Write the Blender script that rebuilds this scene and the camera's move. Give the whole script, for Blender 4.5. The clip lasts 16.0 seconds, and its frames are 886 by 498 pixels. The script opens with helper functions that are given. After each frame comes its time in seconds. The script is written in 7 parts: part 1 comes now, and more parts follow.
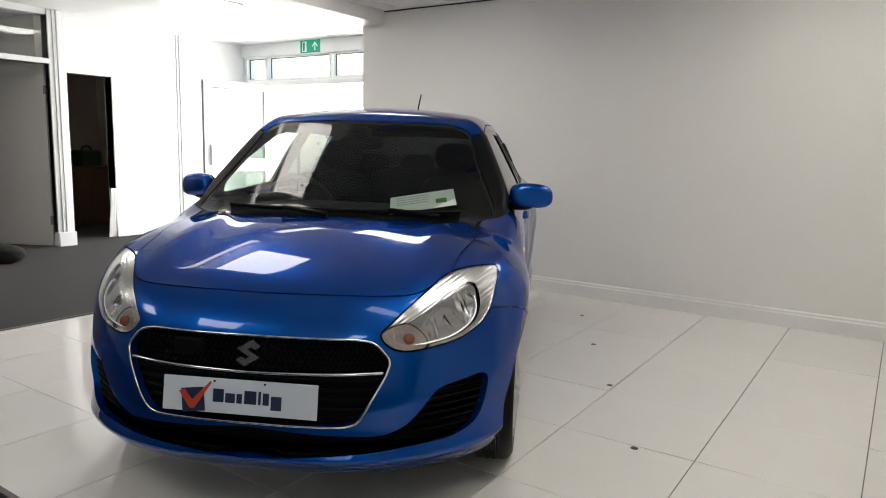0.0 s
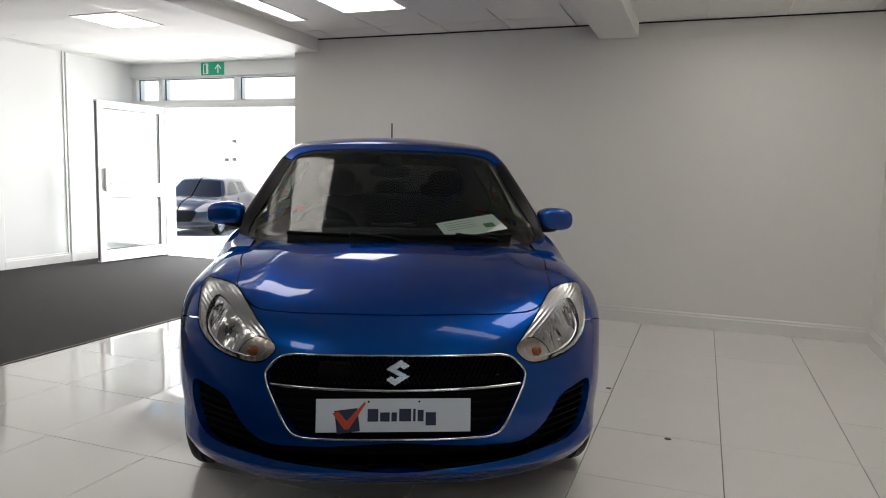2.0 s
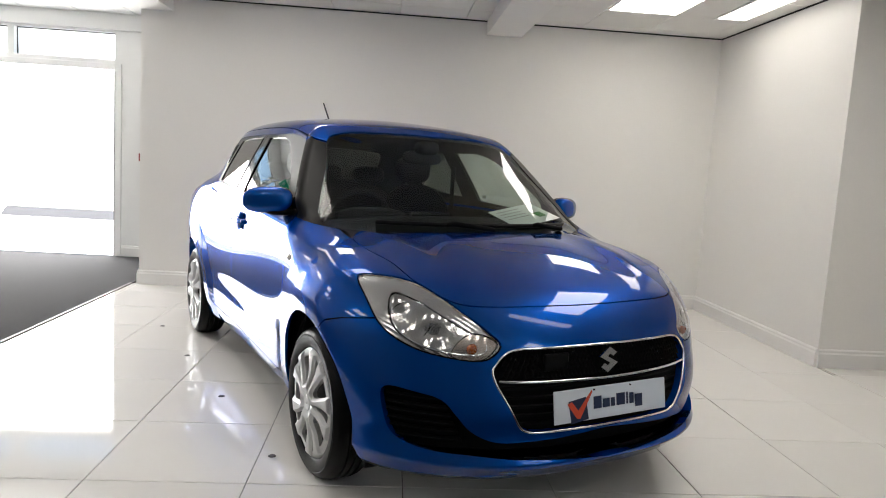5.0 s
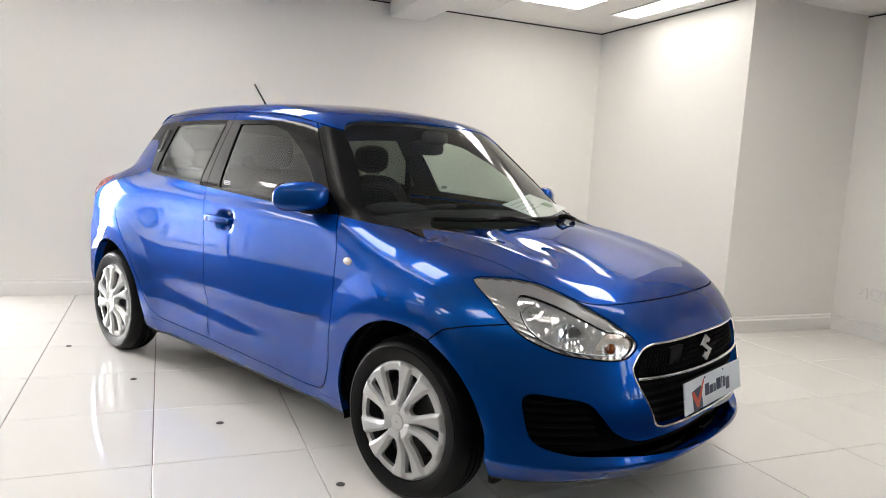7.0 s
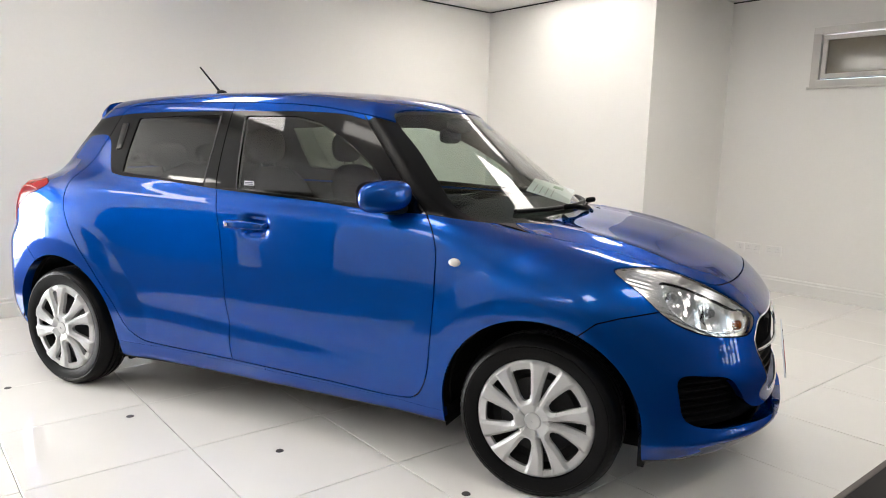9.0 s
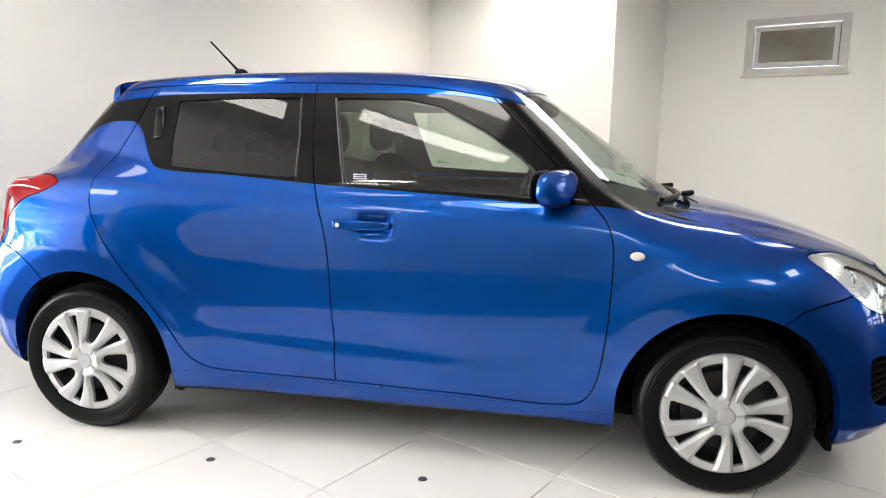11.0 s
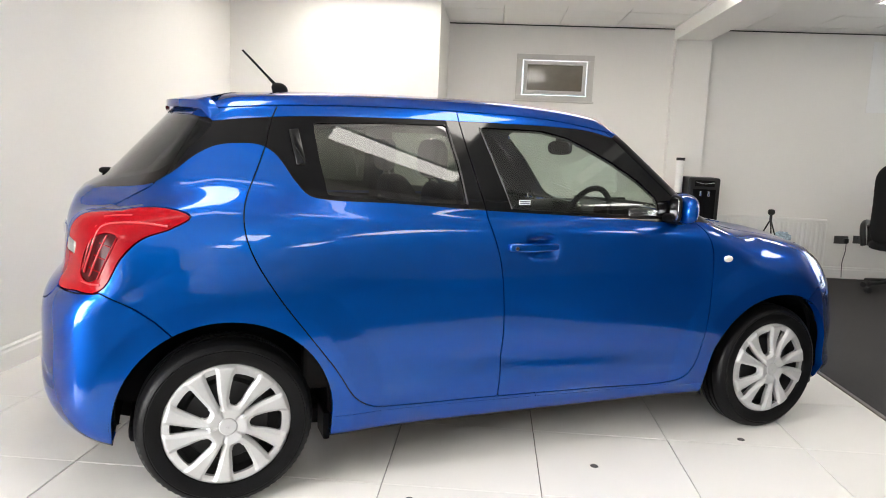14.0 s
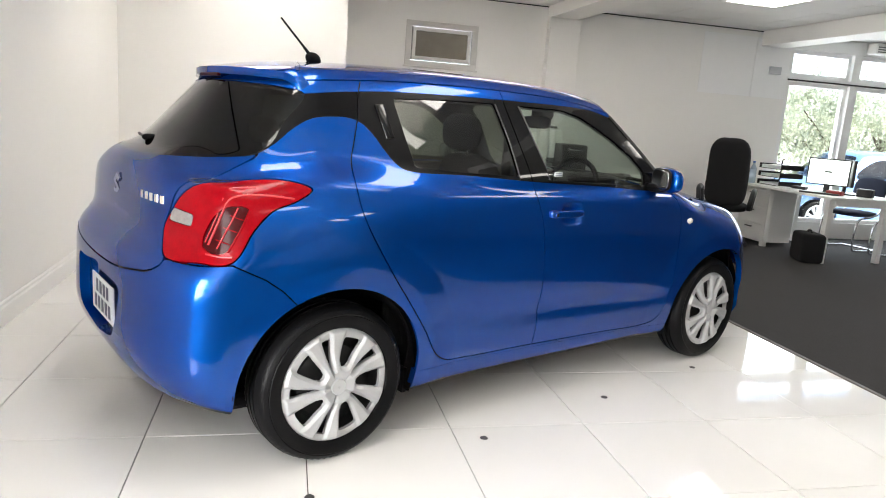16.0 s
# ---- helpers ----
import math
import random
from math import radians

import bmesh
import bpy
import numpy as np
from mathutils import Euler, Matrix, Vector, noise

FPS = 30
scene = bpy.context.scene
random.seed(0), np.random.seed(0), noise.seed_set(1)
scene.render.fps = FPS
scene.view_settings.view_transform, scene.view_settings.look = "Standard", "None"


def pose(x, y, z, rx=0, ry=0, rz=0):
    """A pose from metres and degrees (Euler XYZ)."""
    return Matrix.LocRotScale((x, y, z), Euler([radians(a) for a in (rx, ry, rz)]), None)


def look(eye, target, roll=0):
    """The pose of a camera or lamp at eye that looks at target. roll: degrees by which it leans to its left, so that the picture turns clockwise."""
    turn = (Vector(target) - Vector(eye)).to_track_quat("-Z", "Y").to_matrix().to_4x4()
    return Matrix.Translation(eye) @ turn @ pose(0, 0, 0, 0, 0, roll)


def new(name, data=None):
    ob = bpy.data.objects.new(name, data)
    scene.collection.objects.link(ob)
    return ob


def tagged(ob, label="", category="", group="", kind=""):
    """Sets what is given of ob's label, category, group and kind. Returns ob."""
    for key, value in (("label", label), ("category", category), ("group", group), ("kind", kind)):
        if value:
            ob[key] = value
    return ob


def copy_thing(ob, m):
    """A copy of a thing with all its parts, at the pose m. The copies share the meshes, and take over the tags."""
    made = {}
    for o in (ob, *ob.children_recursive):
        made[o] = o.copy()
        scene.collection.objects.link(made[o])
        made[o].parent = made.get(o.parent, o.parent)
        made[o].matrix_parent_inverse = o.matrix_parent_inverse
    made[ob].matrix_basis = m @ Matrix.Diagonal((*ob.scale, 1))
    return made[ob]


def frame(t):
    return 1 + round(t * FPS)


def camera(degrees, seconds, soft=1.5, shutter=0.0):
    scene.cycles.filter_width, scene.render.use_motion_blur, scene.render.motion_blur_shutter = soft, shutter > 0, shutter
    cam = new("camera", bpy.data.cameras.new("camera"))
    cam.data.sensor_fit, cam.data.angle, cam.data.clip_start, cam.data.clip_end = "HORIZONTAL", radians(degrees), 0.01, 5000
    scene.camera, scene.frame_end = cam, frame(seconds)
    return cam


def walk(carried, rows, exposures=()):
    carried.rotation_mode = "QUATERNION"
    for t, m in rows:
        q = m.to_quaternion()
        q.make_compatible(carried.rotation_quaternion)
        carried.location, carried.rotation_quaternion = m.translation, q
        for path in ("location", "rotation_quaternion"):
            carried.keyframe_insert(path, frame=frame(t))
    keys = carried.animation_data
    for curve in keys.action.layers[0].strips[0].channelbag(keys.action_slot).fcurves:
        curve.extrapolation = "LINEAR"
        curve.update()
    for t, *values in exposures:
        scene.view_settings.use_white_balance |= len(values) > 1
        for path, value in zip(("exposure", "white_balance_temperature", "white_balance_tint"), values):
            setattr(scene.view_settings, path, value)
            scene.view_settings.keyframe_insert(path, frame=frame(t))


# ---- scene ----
cam = camera(65.3, 16.0, soft=1.0)
PATH = [
    (0, (3.23, 2.562, 1.274), (1.583, 1.466, 0.982), 1.4),
    (0.5, (3.409, 2.379, 1.269), (1.707, 1.366, 0.992), 2.2),
    (1, (3.54, 2.166, 1.268), (1.786, 1.238, 1.011), 1.1),
    (1.5, (3.743, 1.99, 1.29), (1.926, 1.179, 1.086), 2.0),
    (2, (3.879, 1.785, 1.279), (2.016, 1.09, 1.062), 1.4),
    (2.5, (3.913, 1.48, 1.265), (2.006, 0.945, 0.992), -0.5),
    (3, (4.014, 1.178, 1.276), (2.055, 0.85, 1.04), 0.7),
    (3.5, (4.085, 0.884, 1.249), (2.109, 0.677, 1.014), 0.4),
    (4, (4.132, 0.602, 1.24), (2.152, 0.49, 0.975), 0.0),
    (4.2, (4.159, 0.5, 1.241), (2.178, 0.423, 0.977), 1.1),
    (6.3, (3.894, -0.723, 1.234), (1.996, -0.131, 1.022), 1.9),
    (6.5, (3.84, -0.82, 1.222), (1.957, -0.185, 1.0), 1.8),
    (7, (3.708, -1.028, 1.215), (1.873, -0.271, 0.969), 3.4),
    (7.5, (3.608, -1.334, 1.229), (1.836, -0.451, 0.947), 1.5),
    (8, (3.428, -1.542, 1.216), (1.735, -0.515, 0.937), 1.5),
    (8.5, (3.238, -1.753, 1.247), (1.625, -0.605, 0.962), 1.7),
    (11, (2.01, -2.6, 1.216), (0.839, -1.011, 0.892), 1.0),
    (11.5, (1.651, -2.726, 1.229), (0.583, -1.063, 0.921), 1.8),
    (12, (1.295, -2.927, 1.239), (0.461, -1.132, 0.949), 1.3),
    (12.5, (1.012, -3.047, 1.264), (0.328, -1.192, 0.961), 0.4),
    (13, (0.709, -3.293, 1.282), (0.247, -1.37, 0.986), 2.3),
    (13.5, (0.42, -3.42, 1.264), (0.105, -1.466, 0.974), 2.0),
    (14, (0.119, -3.485, 1.27), (-0.014, -1.511, 0.976), 2.3),
    (14.5, (-0.216, -3.646, 1.285), (-0.168, -1.668, 0.992), 2.9),
    (15, (-0.497, -3.693, 1.27), (-0.324, -1.723, 0.97), 3.0),
    (15.5, (-0.764, -3.713, 1.278), (-0.445, -1.763, 0.966), 2.4),
    (16, (-0.95, -3.674, 1.291), (-0.5, -1.763, 0.909), 4.3),
]
walk(cam, [(t, look(eye, target, roll)) for t, eye, target, roll in PATH],
     [(0.0, 1.75), (1.0, 1.26), (1.5, 1.15), (2.5, 1.15), (3.0, 1.32), (3.5, 1.37), (4.2, 1.60), (6.3, 2.24), (8.7, 2.42), (10.8, 2.66), (13.0, 2.82), (14.0, 2.68), (16.0, 2.48)])

# ---- light ----
world = bpy.data.worlds.new("sky")
scene.world = world
world.use_nodes = True
wn = world.node_tree.nodes
sky = wn.new("ShaderNodeTexSky")
sky.sky_type, sky.sun_disc = "NISHITA", False
SUN = Vector((0.36, -0.42, 0.83)).normalized()
sky.sun_elevation = math.asin(SUN.z)
sky.sun_rotation = math.atan2(SUN.x, SUN.y)
world.node_tree.links.new(sky.outputs[0], wn["Background"].inputs[0])
wn["Background"].inputs[1].default_value = 0.15
sun = new("sun", bpy.data.lights.new("sun", "SUN"))
sun.data.energy, sun.data.angle, sun.data.color = 5.0, radians(0.5), (1.0, 0.96, 0.9)
sun.matrix_world = look(SUN * 30, (0, 0, 0))
PANEL_GLOW = 2.6


def daylight(name, at, towards, w, h, power, color=(1.0, 0.985, 0.965)):
    """An area lamp in a window's opening, for the sky's light that comes in there."""
    d = bpy.data.lights.new(name, "AREA")
    d.shape, d.size, d.size_y, d.energy, d.color = "RECTANGLE", w, h, power, color
    o = new(name, d)
    o.matrix_world = look(at, towards)
    return o


daylight("exit_daylight", (-4.30, -4.25, 1.10), (0, -4.25, 0.95), 2.3, 2.05, 64)
daylight("shopfront_daylight", (6.9, 4.52, 1.2), (6.9, 0, 1.0), 3.1, 2.2, 25)

# ---- materials ----
def nodes_of(m):
    return m.node_tree.nodes, m.node_tree.links


def mat(name, color, rough=0.5, metal=0.0, vary=0.06, scale=4.0, grain=0.0, grain_scale=120.0, coat=0.0, ior=1.5, rough_vary=0.0, emit=None, random_tone=0.0, coat_ior=1.5, grain_depth=0.002, spec=0.5):
    """A painted, plastic, metal or stone surface: two scales of tone, a fine relief and uneven gloss."""
    m = bpy.data.materials.new(name)
    m.use_nodes = True
    n, l = nodes_of(m)
    b = n["Principled BSDF"]
    b.inputs["Roughness"].default_value, b.inputs["Metallic"].default_value = rough, metal
    b.inputs["Coat Weight"].default_value, b.inputs["Coat Roughness"].default_value, b.inputs["IOR"].default_value = coat, 0.02, ior
    b.inputs["Coat IOR"].default_value, b.inputs["Specular IOR Level"].default_value = coat_ior, spec
    geo = n.new("ShaderNodeTexCoord")
    big, small = n.new("ShaderNodeTexNoise"), n.new("ShaderNodeTexNoise")
    big.inputs["Scale"].default_value, big.inputs["Detail"].default_value = scale, 4
    small.inputs["Scale"].default_value, small.inputs["Detail"].default_value = grain_scale, 3
    l.new(geo.outputs["Object"], big.inputs["Vector"]), l.new(geo.outputs["Object"], small.inputs["Vector"])
    mix = n.new("ShaderNodeMix")
    mix.data_type = "RGBA"
    mix.inputs["A"].default_value = (*[c * (1 - vary) for c in color], 1)
    mix.inputs["B"].default_value = (*[min(1, c * (1 + vary)) for c in color], 1)
    add = n.new("ShaderNodeMath")
    add.operation = "MULTIPLY_ADD"
    add.inputs[1].default_value, add.inputs[2].default_value = 0.3, 0.0
    l.new(small.outputs["Fac"], add.inputs[0])
    plus = n.new("ShaderNodeMath")
    plus.operation = "MULTIPLY_ADD"
    plus.inputs[1].default_value = 0.7
    l.new(big.outputs["Fac"], plus.inputs[0]), l.new(add.outputs[0], plus.inputs[2])
    last = plus.outputs[0]
    if random_tone:
        info = n.new("ShaderNodeObjectInfo")
        r = n.new("ShaderNodeMath")
        r.operation = "MULTIPLY_ADD"
        r.inputs[1].default_value = random_tone
        l.new(info.outputs["Random"], r.inputs[0]), l.new(last, r.inputs[2])
        last = r.outputs[0]
    l.new(last, mix.inputs["Factor"]), l.new(mix.outputs["Result"], b.inputs["Base Color"])
    if rough_vary:
        rv = n.new("ShaderNodeMath")
        rv.operation = "MULTIPLY_ADD"
        rv.inputs[1].default_value, rv.inputs[2].default_value = rough_vary, rough - rough_vary / 2
        l.new(big.outputs["Fac"], rv.inputs[0]), l.new(rv.outputs[0], b.inputs["Roughness"])
    if grain:
        bu = n.new("ShaderNodeBump")
        bu.inputs["Strength"].default_value, bu.inputs["Distance"].default_value = grain, grain_depth
        l.new(small.outputs["Fac"], bu.inputs["Height"]), l.new(bu.outputs[0], b.inputs["Normal"])
    if emit:
        b.inputs["Emission Color"].default_value, b.inputs["Emission Strength"].default_value = (*emit[0], 1), emit[1]
    return m


def glass_mat(name, tint, rough=0.0, gloss_min=0.05):
    """Thin glass: a tinted pane that mirrors more at a glancing angle."""
    m = bpy.data.materials.new(name)
    m.use_nodes = True
    n, l = nodes_of(m)
    n.remove(n["Principled BSDF"])
    clear, gloss, mixer, fr = n.new("ShaderNodeBsdfTransparent"), n.new("ShaderNodeBsdfGlossy"), n.new("ShaderNodeMixShader"), n.new("ShaderNodeLayerWeight")
    clear.inputs[0].default_value, gloss.inputs[0].default_value = (*tint, 1), (1, 1, 1, 1)
    gloss.inputs["Roughness"].default_value, fr.inputs["Blend"].default_value = rough, 0.5
    power, scaled = n.new("ShaderNodeMath"), n.new("ShaderNodeMath")
    power.operation, scaled.operation = "POWER", "MULTIPLY_ADD"
    power.inputs[1].default_value, scaled.inputs[1].default_value, scaled.inputs[2].default_value = 5.0, 0.90, gloss_min
    l.new(fr.outputs["Facing"], power.inputs[0]), l.new(power.outputs[0], scaled.inputs[0])
    l.new(scaled.outputs[0], mixer.inputs[0]), l.new(clear.outputs[0], mixer.inputs[1]), l.new(gloss.outputs[0], mixer.inputs[2])
    l.new(mixer.outputs[0], n["Material Output"].inputs[0])
    return m


M_WALL = mat("white_wall_paint", (0.83, 0.817, 0.79), 0.6, vary=0.05, scale=0.8, grain=0.15, grain_scale=60)
M_LOBBY = mat("white_lobby_paint", (0.83, 0.83, 0.82), 0.55, vary=0.02, scale=0.8, grain=0.12, grain_scale=60)
M_TRIM = mat("white_gloss_trim", (0.82, 0.81, 0.79), 0.3, vary=0.03, scale=2)
M_CEIL = mat("ceiling_tile", (0.82, 0.81, 0.79), 0.85, vary=0.05, scale=1.7, grain=0.08, grain_scale=180)
M_SHADELINE = mat("dark_joint", (0.03, 0.03, 0.03), 0.9)
M_SLIM = mat("slim_led_diffuser", (0.9, 0.9, 0.9), 0.5, emit=((1.0, 0.95, 0.88), PANEL_GLOW * 0.5))
M_PANEL = mat("led_diffuser", (0.9, 0.9, 0.9), 0.5, emit=((1.0, 0.95, 0.88), PANEL_GLOW))
M_TILE = mat("porcelain_tile", (0.80, 0.78, 0.75), 0.05, vary=0.04, scale=1.9, rough_vary=0.06, random_tone=0.5, grain=0.05, grain_scale=3.5, grain_depth=0.012)
M_GROUT = mat("grey_grout", (0.16, 0.145, 0.13), 0.9, vary=0.2, scale=9)
M_CARPET = mat("charcoal_carpet", (0.024, 0.022, 0.0215), 0.98, vary=0.22, scale=2.5, grain=1.0, grain_scale=420)
M_STRIP = mat("carpet_edge_strip", (0.12, 0.10, 0.09), 0.5)
M_DOT = mat("black_floor_plug", (0.05, 0.045, 0.045), 0.5)
M_UPVC = mat("white_upvc", (0.83, 0.83, 0.82), 0.28, vary=0.02)
M_PANE = glass_mat("clear_pane", (0.92, 0.95, 0.94))
M_GREYDOOR = mat("grey_door_paint", (0.42, 0.40, 0.38), 0.45, vary=0.05, scale=1.5)
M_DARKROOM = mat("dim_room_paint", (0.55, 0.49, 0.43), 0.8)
M_SLATE = mat("grey_partition_paint", (0.52, 0.52, 0.515), 0.6, vary=0.08, scale=1.5)
# tone of the unseen east wall, darkened to dim the car's front
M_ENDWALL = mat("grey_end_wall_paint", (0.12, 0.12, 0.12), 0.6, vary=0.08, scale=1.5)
M_GREEN = mat("exit_sign_green", (0.0, 0.20, 0.11), 0.4, vary=0.02, emit=((0.0, 0.25, 0.13), 0.25))
M_WHITE = mat("matt_white", (0.82, 0.82, 0.81), 0.5, vary=0.02)
M_BLACK = mat("black_plastic", (0.007, 0.007, 0.0075), 0.38, vary=0.2, scale=12, grain=0.15, grain_scale=300)
M_FABRIC = mat("black_fabric", (0.005, 0.005, 0.006), 0.95, vary=0.25, scale=20, grain=0.6, grain_scale=500)
M_STEEL = mat("chrome_steel", (0.75, 0.76, 0.78), 0.12, metal=1.0, vary=0.03)
M_ASPHALT = mat("pale_concrete_yard", (0.52, 0.51, 0.48), 0.9, vary=0.15, scale=0.7, grain=0.5, grain_scale=90)
M_GARAGE = mat("white_garage_cladding", (0.84, 0.82, 0.78), 0.55, vary=0.03)

# ---- building helpers ----
def link_bm(name, bm, material, parent=None, label="", smooth=False):
    me = bpy.data.meshes.new(name)
    bm.normal_update()
    bm.to_mesh(me)
    bm.free()
    for m in material if isinstance(material, (list, tuple)) else [material]:
        me.materials.append(m)
    if smooth:
        for p in me.polygons:
            p.use_smooth = True
    ob = new(name, me)
    if parent:
        ob.parent = parent
    if label:
        ob["label"] = label
    return ob


def part(name, bm, material, parent, label="", smooth=False):
    return link_bm(name, bm, material, parent, label, smooth)


def add_box(bm, lo, hi, bevel=0.0, m=None, seg=2):
    lo, hi = Vector(lo), Vector(hi)
    r = bmesh.ops.create_cube(bm, size=1.0, matrix=Matrix.LocRotScale((lo + hi) / 2, None, hi - lo))
    vs = r["verts"]
    if bevel:
        es = list({e for v in vs for e in v.link_edges})
        b = bmesh.ops.bevel(bm, geom=es, offset=bevel, segments=seg, affect="EDGES", profile=0.5)
        vs = list({v for f in b["faces"] for v in f.verts} | {v for v in vs if v.is_valid})
    if m is not None:
        bmesh.ops.transform(bm, matrix=m, verts=vs)
    return vs


def box(name, lo, hi, material, parent=None, bevel=0.0, label=""):
    bm = bmesh.new()
    add_box(bm, lo, hi, bevel)
    return link_bm(name, bm, material, parent, label)


def add_cyl(bm, a, b, r0, r1=None, seg=24, caps=True):
    a, b = Vector(a), Vector(b)
    r1 = r0 if r1 is None else r1
    m = Matrix.Translation((a + b) / 2) @ (b - a).to_track_quat("Z", "Y").to_matrix().to_4x4()
    return bmesh.ops.create_cone(bm, cap_ends=caps, segments=seg, radius1=r0, radius2=r1, depth=(b - a).length, matrix=m)["verts"]


def tube(name, pts, r, material, parent=None, closed=False, label="", res=6):
    cu = bpy.data.curves.new(name, "CURVE")
    cu.dimensions, cu.bevel_depth, cu.bevel_resolution, cu.use_fill_caps = "3D", r, 3, True
    sp = cu.splines.new("NURBS" if len(pts) > 3 else "POLY")
    sp.points.add(len(pts) - 1)
    for p, q in zip(sp.points, pts):
        p.co = (*q, 1)
    sp.use_cyclic_u, sp.use_endpoint_u, sp.order_u, sp.resolution_u = closed, True, 3, res
    tmp = bpy.data.objects.new(name, cu)
    me = bpy.data.meshes.new_from_object(tmp)
    bpy.data.objects.remove(tmp)
    me.materials.clear()
    me.materials.append(material)
    for p in me.polygons:
        p.use_smooth = True
    ob = new(name, me)
    if parent:
        ob.parent = parent
    if label:
        ob["label"] = label
    return ob


def thing(name, m, label, category, group="", kind=""):
    ob = new(name)
    ob.empty_display_size = 0.1
    ob.matrix_world = m
    return tagged(ob, label, category, group, kind)


def wall_with_holes(name, axis, at, thick, u0, u1, z0, z1, holes, material, label):
    """A wall in the plane axis = at, thick towards +axis, from u0 to u1, with holes (u0, u1, z0, z1) through it."""
    us = sorted({u0, u1, *[h[0] for h in holes], *[h[1] for h in holes]})
    zs = sorted({z0, z1, *[h[2] for h in holes], *[h[3] for h in holes]})
    bm = bmesh.new()
    V = {}

    def vert(u, z, d):
        k = (u, z, d)
        if k not in V:
            w = at + d * thick
            V[k] = bm.verts.new((w, u, z) if axis == "x" else (u, w, z))
        return V[k]

    def solid(i, j):
        if not (0 <= i < len(us) - 1 and 0 <= j < len(zs) - 1):
            return False
        u, z = (us[i] + us[i + 1]) / 2, (zs[j] + zs[j + 1]) / 2
        return not any(h[0] < u < h[1] and h[2] < z < h[3] for h in holes)

    for i in range(len(us) - 1):
        for j in range(len(zs) - 1):
            if not solid(i, j):
                continue
            a, b, c, d = us[i], us[i + 1], zs[j], zs[j + 1]
            for k in (0, 1):
                bm.faces.new([vert(a, c, k), vert(b, c, k), vert(b, d, k), vert(a, d, k)])
            for (di, dj, p, q) in ((-1, 0, (a, c), (a, d)), (1, 0, (b, c), (b, d)), (0, -1, (a, c), (b, c)), (0, 1, (a, d), (b, d))):
                if not solid(i + di, j + dj):
                    bm.faces.new([vert(*p, 0), vert(*q, 0), vert(*q, 1), vert(*p, 1)])
    bmesh.ops.recalc_face_normals(bm, faces=bm.faces)
    return tagged(link_bm(name, bm, material), label, "wall", kind="structure")


# ---- the showroom ----
CEIL, LOBBY_CEIL = 2.61, 2.71
X_W1, Y_W2, X_RET, Y_W3, X_EXIT, Y_SOUTH, X_EAST = -2.42, 3.10, -0.43, 4.32, -4.05, -6.0, 9.0
Y_END = -2.25          # free end of the wall behind the car
X_EDGE, Y_EDGE = 2.15, -2.32  # edge of the tiled floor

wall_with_holes("wall_west", "x", X_W1 - 0.14, 0.14, Y_END, Y_W2, 0, 2.8, [], M_WALL, "plain white painted plaster wall behind the car")
wall_with_holes("wall_alcove", "y", Y_W2, 0.14, X_W1 - 0.14, X_RET, 0, 2.8, [], M_WALL, "plain white painted plaster wall with small scuffs")
wall_with_holes("wall_return", "x", X_RET - 0.14, 0.14, Y_W2 + 0.14, Y_W3 + 0.14, 0, 2.8, [], M_WALL, "short white plaster return wall")
wall_with_holes("wall_north", "y", Y_W3, 0.16, X_RET, 5.30, 0, 2.8, [(0.385, 1.09, 1.865, 2.245)], M_WALL, "white plaster wall with a small high window")
wall_with_holes("wall_shopfront", "y", Y_W3, 0.16, 5.30, X_EAST, 0, 2.8, [(5.34, 6.27, 0.22, 2.04), (6.39, 7.32, 0.22, 2.04), (7.44, 8.6, 0.22, 2.04), (5.34, 6.27, 2.10, 2.44), (6.39, 7.32, 2.10, 2.44), (7.44, 8.6, 2.10, 2.44)], M_UPVC, "white shopfront wall of tall glazed bays")
# out of view: closes the room, dark so the car's nose mirrors little light
wall_with_holes("wall_east", "x", X_EAST, 0.16, -8.6, Y_W3 + 0.16, 0, 2.8, [], M_ENDWALL, "unseen end wall, kept dark grey to dim what the car mirrors")
wall_with_holes("wall_south", "y", Y_SOUTH - 0.14, 0.14, X_EXIT - 0.16, -1.16, 0, 2.8, [(-1.90, -1.30, -0.01, 2.05)], M_LOBBY, "bright white lobby wall with an open doorway")
wall_with_holes("wall_office", "y", -5.80, 0.12, 0.80, X_EAST, 0, 2.8, [], M_SLATE, "grey painted office partition")
wall_with_holes("wall_partition", "y", -5.80, 0.12, -1.16, 0.80, 0, 2.8, [(-0.97, -0.05, -0.01, 2.10), (-0.97, -0.05, 2.16, 2.64)], M_LOBBY, "white office partition with a door and a transom light")
wall_with_holes("wall_exit", "x", X_EXIT - 0.16, 0.16, -8.6, Y_W2 + 0.14, 0, 2.8, [(-5.45, -3.06, -0.01, 2.15), (-5.94, -5.54, 2.21, 2.51), (-5.47, -4.25, 2.21, 2.51), (-4.18, -3.10, 2.21, 2.51)], M_UPVC, "white glazed exit wall with open double doorway")
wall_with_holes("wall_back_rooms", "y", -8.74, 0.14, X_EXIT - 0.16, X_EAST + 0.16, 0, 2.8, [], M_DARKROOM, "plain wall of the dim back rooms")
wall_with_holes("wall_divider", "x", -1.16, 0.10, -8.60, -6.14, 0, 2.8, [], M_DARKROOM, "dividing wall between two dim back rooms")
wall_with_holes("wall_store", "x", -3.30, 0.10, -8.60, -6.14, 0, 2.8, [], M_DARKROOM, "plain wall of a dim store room")

